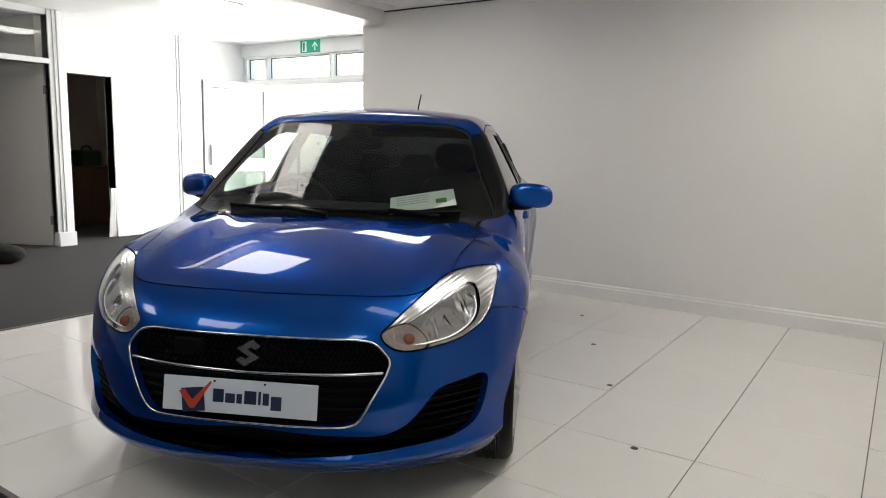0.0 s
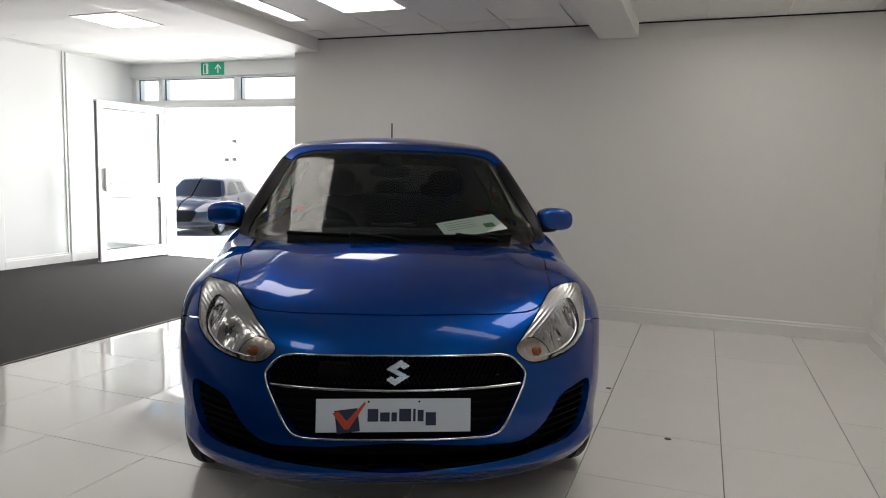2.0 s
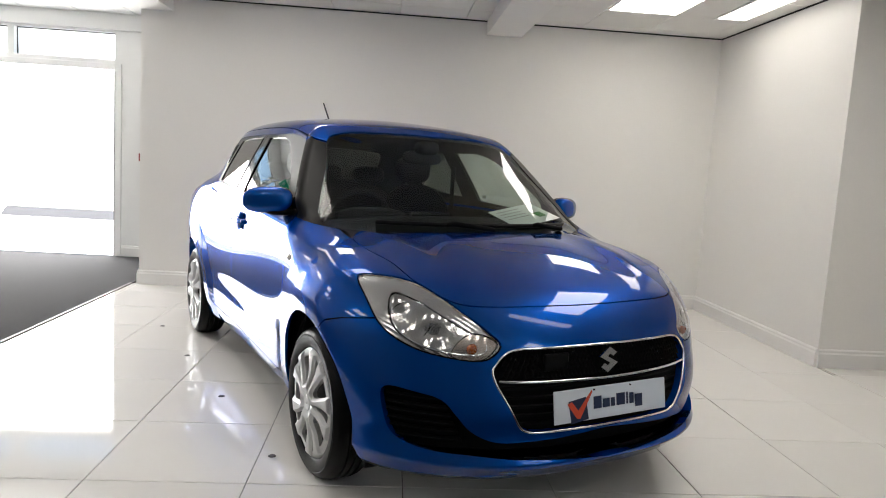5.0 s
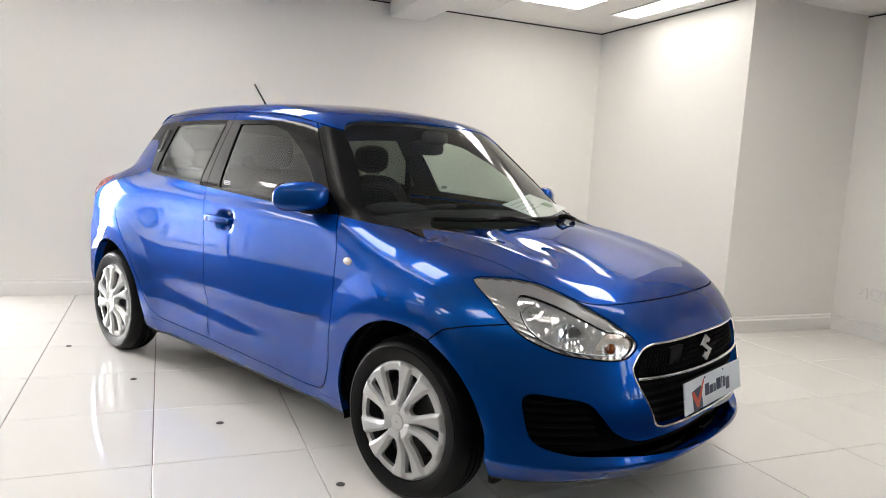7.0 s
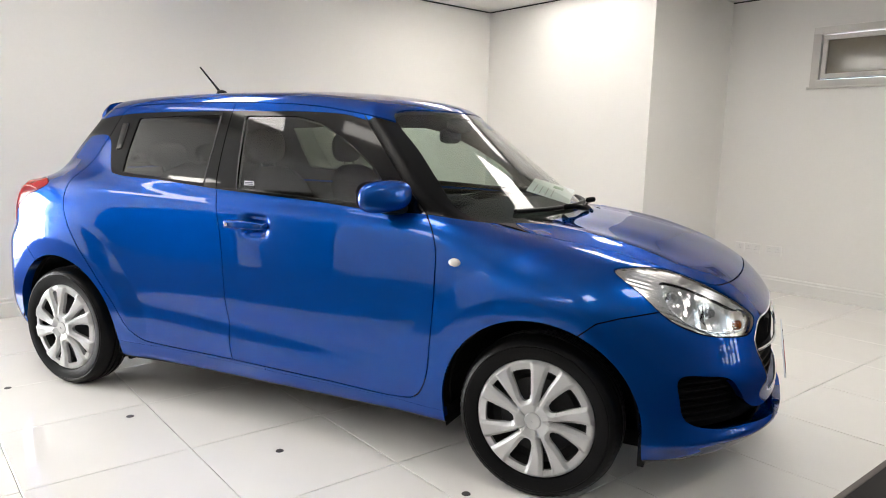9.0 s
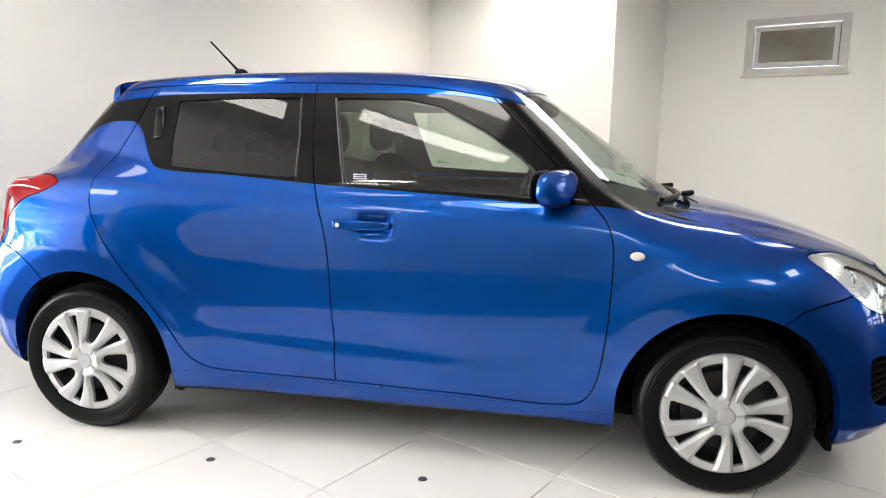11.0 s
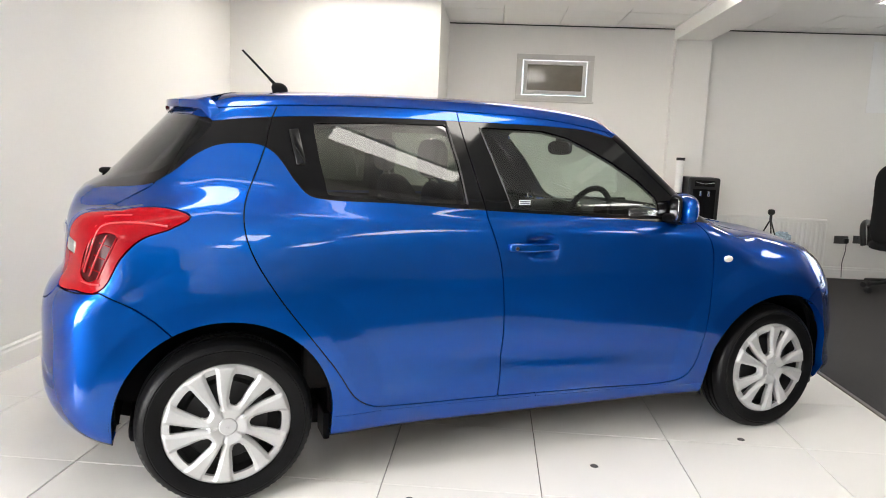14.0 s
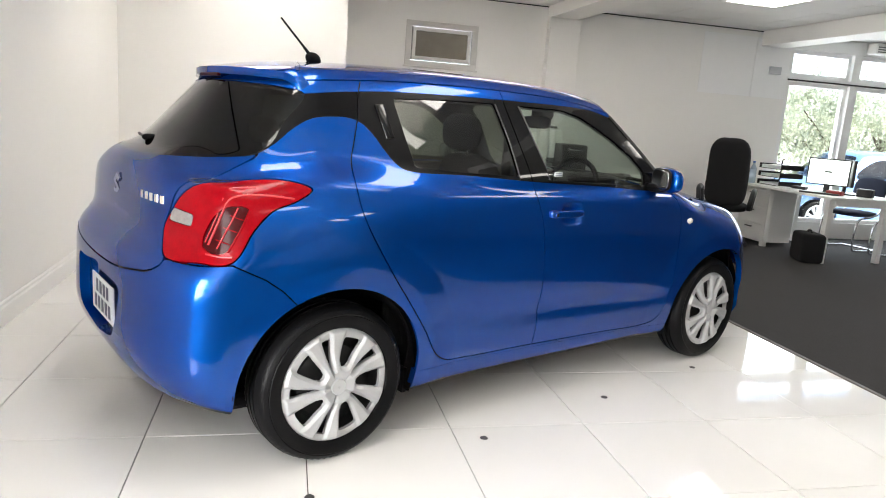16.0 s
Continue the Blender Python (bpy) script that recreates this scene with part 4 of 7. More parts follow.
def make_rear_door(p):
    d = panel("rear_door", door_r, M_BLUE, p)
    post, frame_trim = take(trim_r, lambda V: -0.371 + 0.115 * (1.34 - V[:, 2]) - V[:, 0], 0.0008)
    panel("window_trim", frame_trim, M_SATIN, d, sink=0.001)
    panel("pillar_cover", post, M_GLOSS, d, "gloss black pillar cover", sink=0.001)
    pts = [(x, on_skin(x, z) - 0.0005, z) for x, z in ((-0.374, 1.350), (-0.362, 1.27), (-0.350, 1.20), (-0.344, 1.12), (-0.338, 1.055))]
    tube("window_seal", pts, 0.0032, M_GREYMETAL0, d)
    panel("window", glass_r, M_PRIVACY, d, lip=0, sink=0.006)
    y = on_skin(-0.965, 1.245)
    bm = bmesh.new()
    lean = pose(-0.963, y + 0.002, 1.245, -27, 0, 0) @ pose(0, 0, 0, 0, -8, 0)
    add_box(bm, (-0.022, -0.010, -0.074), (0.018, 0.010, 0.074), 0.008, lean, 3)
    h = part("door_handle", bm, M_GLOSS, d, "black upright handle hidden in the window trim", smooth=True)
    return d


pair(make_front_door)
pair(make_rear_door)


# ---- lamps, grille, plates ----
def fluted(name, M, material, parent, sink, label, lengthwise=False):
    """A reflector behind the lens, pressed into flutes and steps."""
    V, F = M
    for _ in range(2):
        n = len(V)
        e = np.concatenate([F[:, [0, 1]], F[:, [1, 2]], F[:, [2, 0]]])
        u, inv = np.unique(np.sort(e, 1), axis=0, return_inverse=True)
        m = inv.reshape(3, -1) + n
        V = np.concatenate([V, (V[u[:, 0]] + V[u[:, 1]]) / 2])
        F = np.concatenate([np.stack(q, 1) for q in ((F[:, 0], m[0], m[2]), (F[:, 1], m[1], m[0]), (F[:, 2], m[2], m[1]), (m[0], m[1], m[2]))])
    N = grad(V)
    N /= np.linalg.norm(N, axis=1)[:, None] + 1e-9
    u, w = HL_VIEW(V).T
    a = ((0.95 * w + 0.312 * u) / 0.014 if lengthwise else u / 0.024 + 2.5 * w) % 1 - 0.5
    bowls = 0 if lengthwise else sum(0.022 * np.exp(-(((V - c) ** 2).sum(1) / 0.0022)) for c in ((1.650, -0.690, 0.735), (1.768, -0.610, 0.680)))
    V = V - N * (sink + bowls - (0.0050 if lengthwise else 0.0036) * a * a)[:, None]
    me = bpy.data.meshes.new(name)
    me.from_pydata(V.tolist(), [], F.tolist())
    me.materials.append(material)
    me.polygons.foreach_set("use_smooth", [True] * len(me.polygons))
    ob = new(name, me)
    ob.parent = parent
    ob["label"] = label
    return ob


def make_headlight(p):
    lamp = panel("headlight", lamp_f, M_LENS, p, "clear headlight with chrome reflectors and an amber indicator", lip=0)
    V, F = lamp_f
    amber = np.array([(1.888, -0.43, 0.672), (1.884, -0.475, 0.616), (1.825, -0.572, 0.622), (1.838, -0.505, 0.700)])
    cell, body_ = take((V, F), area(HL_VIEW, HL_VIEW(rounded(amber))), 0.001)
    # the bowl's opening inside the wide silver surround
    bowl_edge = np.array([(1.590, -0.678, 0.792), (1.66, -0.622, 0.778), (1.74, -0.566, 0.738), (1.81, -0.515, 0.702), (1.868, -0.458, 0.668), (1.874, -0.480, 0.622), (1.80, -0.606, 0.632), (1.73, -0.672, 0.652), (1.670, -0.715, 0.694), (1.620, -0.712, 0.745)])
    inner, outer = take(body_, area(HL_VIEW, HL_VIEW(rounded(bowl_edge))), 0.001)
    fluted("housing", outer, M_REFLECT, lamp, 0.007, "silver lamp surround with long flutes", True)
    fluted("facet_reflector", inner, M_FACET, lamp, 0.014, "fluted chrome reflector")
    tube("bezel_line", [Vector(q) + Vector((-0.007, 0.009, -0.004)) for q in bowl_edge.tolist()], 0.0048, M_CHROME, lamp, closed=True)
    crease = [Vector((1.480, -0.735, 0.828)), Vector((1.57, -0.660, 0.822)), Vector((1.68, -0.592, 0.788)), Vector((1.78, -0.528, 0.737)), Vector((1.855, -0.468, 0.690))]
    tube("surround_crease", [q + Vector((-0.008, 0.008, -0.006)) for q in crease], 0.0028, M_CHROME, lamp)
    # dark slits between the two bowls
    for pts in (((1.655, -0.672, 0.748), (1.685, -0.640, 0.748), (1.715, -0.612, 0.742)), ((1.650, -0.688, 0.722), (1.680, -0.664, 0.718)), ((1.735, -0.615, 0.722), (1.765, -0.585, 0.708)), ((1.742, -0.600, 0.738), (1.748, -0.625, 0.700), (1.742, -0.650, 0.664))):
        tube("slit", [Vector(q) + Vector((-0.013, 0.014, -0.006)) for q in pts], 0.0055 if len(pts) == 2 or pts[0][2] == pts[1][2] else 0.0022, M_GLOSS, lamp)
    fluted("corner_reflector", cell, M_AMBERCELL, lamp, 0.016, "amber-tinted faceted corner reflector")
    bm = bmesh.new()
    superellipsoid(bm, (1.846, -0.505, 0.645), (0.014, 0.020, 0.018), 2.2, 18, 12)
    part("indicator", bm, M_AMBER, lamp, "amber indicator bulb", smooth=True)
    # two bowls, a dark bezel bar and bulbs
    for c, r, dx in (((1.640, -0.655, 0.722), 0.050, 0.0), ((1.755, -0.575, 0.672), 0.044, 0.0)):
        bm = bmesh.new()
        bmesh.ops.create_uvsphere(bm, u_segments=28, v_segments=14, radius=r)
        bmesh.ops.delete(bm, geom=[v for v in bm.verts if v.co.z > 0.012], context="VERTS")
        bmesh.ops.transform(bm, matrix=look((0, 0, 0), (-0.80, 0.45, -0.20)) , verts=bm.verts)
        bmesh.ops.translate(bm, vec=c, verts=bm.verts)
        bowl = part("reflector", bm, M_CHROME, lamp, "round chrome reflector bowl", smooth=True)
        bm = bmesh.new()
        superellipsoid(bm, (c[0] - 0.005, c[1] + 0.004, c[2]), (0.014, 0.011, 0.011), 2.0, 12, 8)
        part("bulb", bm, M_CLEAR, bowl, smooth=True)
    panel("lamp_wall", lamp_f, M_REFLECT, lamp, lip=0.024, sink=0.002, only_lip=True)
    return lamp


def make_taillight(p):
    cellr, red = take(lamp_r, area(TL_VIEW, REVERSE), 0.0012)
    dark, red = take(red, area(TL_VIEW, TAIL_DARK), 0.0008)
    lamp = panel("tail_light", red, M_RED, p, "large red tail light with a clear reversing lamp", lip=0.02)
    panel("reversing_lamp", cellr, M_CLEAR, lamp, "clear reversing lamp", lip=0.006, sink=0.001)
    panel("brake_cell", dark, M_DARKRED, lamp, "dark red brake light cells", lip=0.004, sink=0.003)
    def run(name, pts, r, material, out, label=""):
        tube(name, [(x, on_skin(x, z) - out, z) for x, z in pts], r, material, lamp, label=label)

    # ridges and top streaks in brighter red: lens highlights put into the colour
    ridge_label = "bright red light guide"
    run("light_guide", ((-1.660, 0.821), (-1.636, 0.90), (-1.610, 0.968), (-1.585, 0.983), (-1.519, 0.989), (-1.458, 0.985), (-1.404, 0.978)), 0.0042, M_REDRIDGE, 0.0, ridge_label)
    run("light_guide", ((-1.666, 0.828), (-1.642, 0.909), (-1.618, 0.975)), 0.0024, M_REDRIDGE, 0.0, ridge_label)
    run("light_guide", ((-1.595, 1.003), (-1.552, 1.007), (-1.511, 1.009)), 0.0030, M_REDRIDGE, 0.0, ridge_label)
    run("light_guide", ((-1.668, 0.790), (-1.640, 0.787), (-1.608, 0.789)), 0.0036, M_REDRIDGE, 0.0, ridge_label)
    run("rib", ((-1.642, 0.812), (-1.619, 0.872), (-1.599, 0.918), (-1.585, 0.948)), 0.0030, M_REDRIDGE, -0.002)
    run("rib", ((-1.618, 0.805), (-1.594, 0.856), (-1.573, 0.903), (-1.556, 0.940)), 0.0034, M_RED, 0.001)
    for dx, dz in ((0.012, 0.028), (0.030, 0.070), (0.048, 0.110)):
        run("cell_line", ((-1.655 + dx, 0.812 + dz), (-1.640 + dx, 0.806 + dz), (-1.622 + dx, 0.800 + dz)), 0.0020, M_RED, -0.003)
    return lamp


pair(make_headlight)
pair(make_taillight)

grille = panel("grille", both(grille_m), M_INNER, car, "gloss black grille framed in chrome", lip=0, sink=0.045)


def nose_x(y, z):
    x = np.linspace(0.2, 2.15, 3901)
    v = phi(x, np.full_like(x, y), np.full_like(x, z))
    return float(x[len(x) - 1 - np.argmax(v[::-1] < 0)])


ring = [(y, z) for y, z in GRILLE[1:-1]]
ring = ring + [(-y, z) for y, z in ring[::-1]]
ring = np.concatenate([[a + (b - a) * t for t in np.linspace(0, 1, max(2, int(np.hypot(*(b - a)) / 0.025)), endpoint=False)] for a, b in zip(np.array(ring), np.roll(np.array(ring), -1, 0))])
tube("chrome_frame", [(nose_x(y, z) - 0.003, y, z) for y, z in ring], 0.0045, M_CHROME, grille, closed=True, res=2, label="thin chrome grille frame")
bar = [(nose_x(y, 0.545) - 0.006, y, 0.538 + 0.02 * abs(y)) for y in np.linspace(-0.435, 0.435, 24)]
tube("chrome_bar", bar, 0.0055, M_CHROME, grille, res=2, label="thin chrome bar across the grille")
# honeycomb: slanted ribs over the upper and lower grille
bm = bmesh.new()
for row in range(6):
    z = 0.560 + 0.0165 * row
    for k in range(-24, 25):
        y = 0.0172 * k + (0.0086 if row % 2 else 0)
        if abs(y) > 0.43 - 0.9 * max(0, z - 0.60):
            continue
        x = nose_x(y, z) - 0.024
        for s in (-1, 1):
            add_box(bm, (-0.010, -0.0012, -0.0095), (0.006, 0.0012, 0.0095), 0, Matrix.Translation((x, y + s * 0.0043, z)) @ pose(0, 0, 0, s * 28, 0, 0))
part("honeycomb_mesh", bm, M_MATTE, grille, "black honeycomb grille mesh")
bm = bmesh.new()
for k in range(5):
    z = 0.395 + 0.030 * k
    w = 0.36 + 0.035 * k * 0.6
    for i in range(16):
        a, b = -w + 2 * w * i / 16, -w + 2 * w * (i + 1) / 16
        xa, xb = nose_x(a, z) - 0.03, nose_x(b, z) - 0.03
        vs = [bm.verts.new(p) for p in ((xa, a, z - 0.004), (xb, b, z - 0.004), (xb, b, z + 0.004), (xa, a, z + 0.004))]
        ws = [bm.verts.new(p) for p in ((xa - 0.02, a, z - 0.004), (xb - 0.02, b, z - 0.004), (xb - 0.02, b, z + 0.004), (xa - 0.02, a, z + 0.004))]
        for q in ((vs[0], vs[1], vs[2], vs[3]), (vs[3], vs[2], ws[2], ws[3]), (ws[0], ws[1], vs[1], vs[0])):
            bm.faces.new(q)
part("lower_slats", bm, M_MATTE, grille)
box("radar_cover", (nose_x(-0.22, 0.60) - 0.03, -0.27, 0.572), (nose_x(-0.22, 0.60) - 0.014, -0.165, 0.632), M_MATTE, grille, 0.006)


def tail_x(y, z):
    x = np.linspace(-1.95, -1.2, 1501)
    return float(x[np.argmax(phi(x, np.full_like(x, y), np.full_like(x, z)) < 0)])


def emblem_mesh(w):
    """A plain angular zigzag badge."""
    bm = bmesh.new()
    half = [(-0.46, 0.14), (0.12, 0.5), (0.46, 0.27), (0.25, 0.13), (0.10, 0.23), (-0.05, 0.13)]
    pts = half + [(-y, -z) for y, z in half]
    lo = [bm.verts.new((0, y * w, z * w)) for y, z in pts]
    hi = [bm.verts.new((0.006, y * w * 0.95, z * w * 0.95)) for y, z in pts]
    bm.faces.new(hi), bm.faces.new(lo[::-1])
    for i in range(len(pts)):
        j = (i + 1) % len(pts)
        bm.faces.new((lo[i], lo[j], hi[j], hi[i]))
    bmesh.ops.recalc_face_normals(bm, faces=bm.faces)
    return bm


e = part("emblem", emblem_mesh(0.092), M_BADGE, grille, "angular chrome badge")
e.matrix_local = pose(nose_x(0, 0.60) - 0.006, 0, 0.598, 0, -14, 0)
e = part("emblem", emblem_mesh(0.10), M_BADGE, tailgate, "angular chrome badge")
e.matrix_local = pose(tail_x(0.0, 0.93) + 0.003, 0.0, 0.93, 0, 0, 180)

plate = bpy.data.objects.new("number_plate", None)
scene.collection.objects.link(plate)
plate.parent = car
plate.matrix_local = pose(2.012, -0.012, 0.466, 0, -9.5, 0)
bm = bmesh.new()
add_box(bm, (-0.003, -0.26, -0.0555), (0.002, 0.26, 0.0555), 0.0015)
part("plate_board", bm, M_PLATE, plate, "white dealer plate with dark and orange print")
bm = bmesh.new()
add_box(bm, (0.0021, -0.195, -0.037), (0.0034, -0.118, 0.040), 0, pose(0, 0, 0, 7, 0, 0))
part("print_block", bm, M_NAVY, plate)
bm = bmesh.new()
tick = [(-0.205, 0.008), (-0.185, 0.014), (-0.158, -0.018), (-0.098, 0.046), (-0.094, 0.040), (-0.150, -0.045), (-0.165, -0.045)]
lo = [bm.verts.new((0.0036, y, z)) for y, z in tick]
hi = [bm.verts.new((0.0046, y, z)) for y, z in tick]
bm.faces.new(hi), bm.faces.new(lo[::-1])
for i in range(len(tick)):
    bm.faces.new((lo[i], lo[(i + 1) % len(tick)], hi[(i + 1) % len(tick)], hi[i]))
bmesh.ops.recalc_face_normals(bm, faces=bm.faces)
part("print_tick", bm, M_ORANGE, plate)
for a, b, z0, z1 in ((-0.088, -0.052, -0.020, 0.022), (-0.046, -0.014, -0.020, 0.010), (-0.008, 0.010, -0.020, 0.010), (0.018, 0.058, -0.020, 0.022), (0.065, 0.073, -0.020, 0.022), (0.080, 0.100, -0.020, 0.018), (0.107, 0.142, -0.034, 0.010)):
    bm = bmesh.new()
    add_box(bm, (0.0021, a, z0), (0.0032, b, z1), 0)
    part("print_bar", bm, M_NAVY, plate)
for y in (-0.085, 0.085):
    bm = bmesh.new()
    add_cyl(bm, (0.002, y, 0.046), (0.0045, y, 0.046), 0.0035, seg=10)
    part("screw", bm, M_SATIN, plate)

# intake and fog recess: dark pocket with slats
intake = panel("lower_intake", both(intake_m), M_INNER, car, "black lower air intake with slatted corner pockets", lip=0, sink=0.07)
for s in (-1, 1):
    for k in range(6):
        z = 0.335 + 0.027 * k
        y0, y1 = s * (0.735 - 0.0 * k), s * (0.53 + 0.012 * k)
        pts = [(nose_x(y, z) - 0.028, y, z) for y in np.linspace(y0, y1, 7)]
        bm = bmesh.new()
        for a, b in zip(pts, pts[1:]):
            q = [bm.verts.new(v) for v in ((a[0], a[1], a[2] - 0.002), (b[0], b[1], b[2] - 0.002), (b[0], b[1], b[2] + 0.002), (a[0], a[1], a[2] + 0.002))]
            r = [bm.verts.new(v.co + Vector((-0.03, -s * 0.01, 0))) for v in q]
            bm.faces.new(q), bm.faces.new((q[3], q[2], r[2], r[3])), bm.faces.new((r[0], r[1], q[1], q[0]))
        bmesh.ops.remove_doubles(bm, verts=bm.verts, dist=1e-4)
        part("slat", bm, M_MATTE, intake)

# side indicators
for s in (1, -1):
    bm = bmesh.new()
    y = on_skin(0.905, 0.826)
    superellipsoid(bm, (0.905, y * s, 0.826), (0.025, 0.010, 0.0155), 2.0, 20, 10)
    part("side_indicator", bm, M_LAMPWHITE, car, "small clear oval side indicator", smooth=True)

# roof spoiler, with its high brake light
sp = panel("roof_spoiler", both(spoiler_m), M_BLUE, car, lip=0.004)
bm = bmesh.new()
nx, ny = 14, 40


def spoil(i, j, under):
    y = -0.535 + 1.07 * j / ny
    a = abs(y) / 0.535
    x1 = -1.405 + 0.15 * a * a
    x0 = max(-1.08 - 0.20 * (abs(y) / 0.52) ** 1.4, x1 + 0.03)
    x = x0 + (x1 - x0) * i / nx
    t = i / nx
    top = float(ROOF(np.array([x]))[0]) - 0.035 * (y / 0.5) ** 2 - 0.010 * t * t
    top -= 0.045 * max(0, a - 0.85) / 0.15 * (a - 0.85) / 0.15 if a > 0.85 else 0
    return (x, y, top + 0.0015 - (0.006 + 0.030 * math.sin(math.pi * min(1, t * 0.85)) ** 0.7 + 0.006 * t if under else 0))


tops = [[bm.verts.new(spoil(i, j, False)) for j in range(ny + 1)] for i in range(nx + 1)]
unders = [[bm.verts.new(spoil(i, j, True)) for j in range(ny + 1)] for i in range(nx + 1)]
for i in range(nx):
    for j in range(ny):
        bm.faces.new((tops[i][j], tops[i + 1][j], tops[i + 1][j + 1], tops[i][j + 1]))
        bm.faces.new((unders[i][j], unders[i][j + 1], unders[i + 1][j + 1], unders[i + 1][j]))
for j in range(ny):
    bm.faces.new((tops[nx][j], unders[nx][j], unders[nx][j + 1], tops[nx][j + 1]))
for i in range(nx):
    bm.faces.new((tops[i][0], unders[i][0], unders[i + 1][0], tops[i + 1][0]))
    bm.faces.new((tops[i][ny], tops[i + 1][ny], unders[i + 1][ny], unders[i][ny]))
bmesh.ops.recalc_face_normals(bm, faces=bm.faces)
lipped = part("spoiler_blade", bm, M_BLUE, sp, smooth=True)
lipped.data.set_sharp_from_angle(angle=radians(50))
bm = bmesh.new()
add_box(bm, (-1.408, -0.10, 1.376), (-1.392, 0.10, 1.389), 0.004)
part("brake_light", bm, M_DARKRED, sp, "high red brake light strip")

# model lettering on the tailgate as plain bars
for k in range(5):
    y = -0.325 - 0.042 * k
    bm = bmesh.new()
    add_box(bm, (-0.004, -0.0095, -0.014), (0.003, 0.0095, 0.014), 0.002)
    b = part("badge_bar", bm, M_CHROME, tailgate)
    b.matrix_local = pose(tail_x(y, 0.935) - 0.001, y, 0.935, 0, 0, 10 + 5 * k)

# rear plate with unreadable bars, in its recess
panel("plate_recess", both(recess_m), M_BLUE, car, "blue recess around the rear plate", lip=0.0, sink=0.040)
rplate = bpy.data.objects.new("rear_number_plate", None)
scene.collection.objects.link(rplate)
rplate.parent = car
rplate.matrix_local = pose(-1.822, 0.0, 0.475, 0, 0, 0)
bm = bmesh.new()
add_box(bm, (-0.003, -0.17, -0.076), (0.003, 0.17, 0.076), 0.001)
part("plate_board", bm, M_PAPER, rplate, "white rear number plate with dark bars")
for r, n, z in ((0, 4, 0.034), (1, 5, -0.034)):
    for k in range(n):
        bm = bmesh.new()
        y = (k - (n - 1) / 2) * 0.055
        add_box(bm, (-0.0042, y - 0.017, z - 0.026), (-0.0031, y + 0.017, z + 0.026))
        part("plate_bar", bm, M_NAVY, rplate)

# rear wiper, antenna, front wipers
bm = bmesh.new()
superellipsoid(bm, (-1.640, 0.0, 1.116), (0.030, 0.018, 0.014), 2.5, 16, 10)
w = part("rear_wiper", bm, M_SATIN, tailgate, "black rear wiper", smooth=True)
tube("wiper_arm", [(-1.655, 0.0, 1.115), (-1.640, 0.09, 1.112), (-1.622, 0.18, 1.112), (-1.603, 0.29, 1.114)], 0.006, M_SATIN, w)
bm = bmesh.new()
superellipsoid(bm, (-0.935, 0, 1.490), (0.036, 0.024, 0.030), 2.2, 20, 10, shape=lambda v: Vector((v.x - 0.25 * v.z, v.y, v.z)))
ant = part("antenna", bm, M_SATIN, car, "short black roof antenna", smooth=True)
bm = bmesh.new()
add_cyl(bm, (-0.945, 0, 1.500), (-0.985, 0, 1.540), 0.0075, 0.006, 12)
add_cyl(bm, (-0.985, 0, 1.540), (-1.095, 0, 1.648), 0.0052, 0.0045, 10)
part("rod", bm, M_SATIN, ant, smooth=True)


for y0, y1, name in ((-0.50, 0.10, "driver"), (0.02, 0.56, "passenger")):
    z0 = 0.968
    pts = [(nose_x(y, z0 + 0.022) + 0.016, y, z0 + 0.022) for y in np.linspace(y0, y1, 9)]
    wb = tube("wiper", pts, 0.010, M_SATIN, car, label="black windscreen wiper")
    ym = y0 * 0.15 + y1 * 0.85
    tube("wiper_arm", [(nose_x(ym, 0.972) + 0.02, ym, 0.975), (nose_x(ym - 0.2, 0.975) + 0.035, ym - 0.2, 1.0), (nose_x((y0 + y1) / 2, 0.985) + 0.022, (y0 + y1) / 2, 0.993)], 0.012, M_SATIN, wb)


# ---- wheels ----
def lathe(bm, profile, n, y_sign=1):
    rows = []
    for k in range(n):
        a = 2 * math.pi * k / n
        rows.append([bm.verts.new((r * math.cos(a), y, r * math.sin(a))) for r, y in profile])
    for k in range(n):
        a, b = rows[k], rows[(k + 1) % n]
        for i in range(len(profile) - 1):
            bm.faces.new((a[i], a[i + 1], b[i + 1], b[i]))
    bmesh.ops.recalc_face_normals(bm, faces=bm.faces)


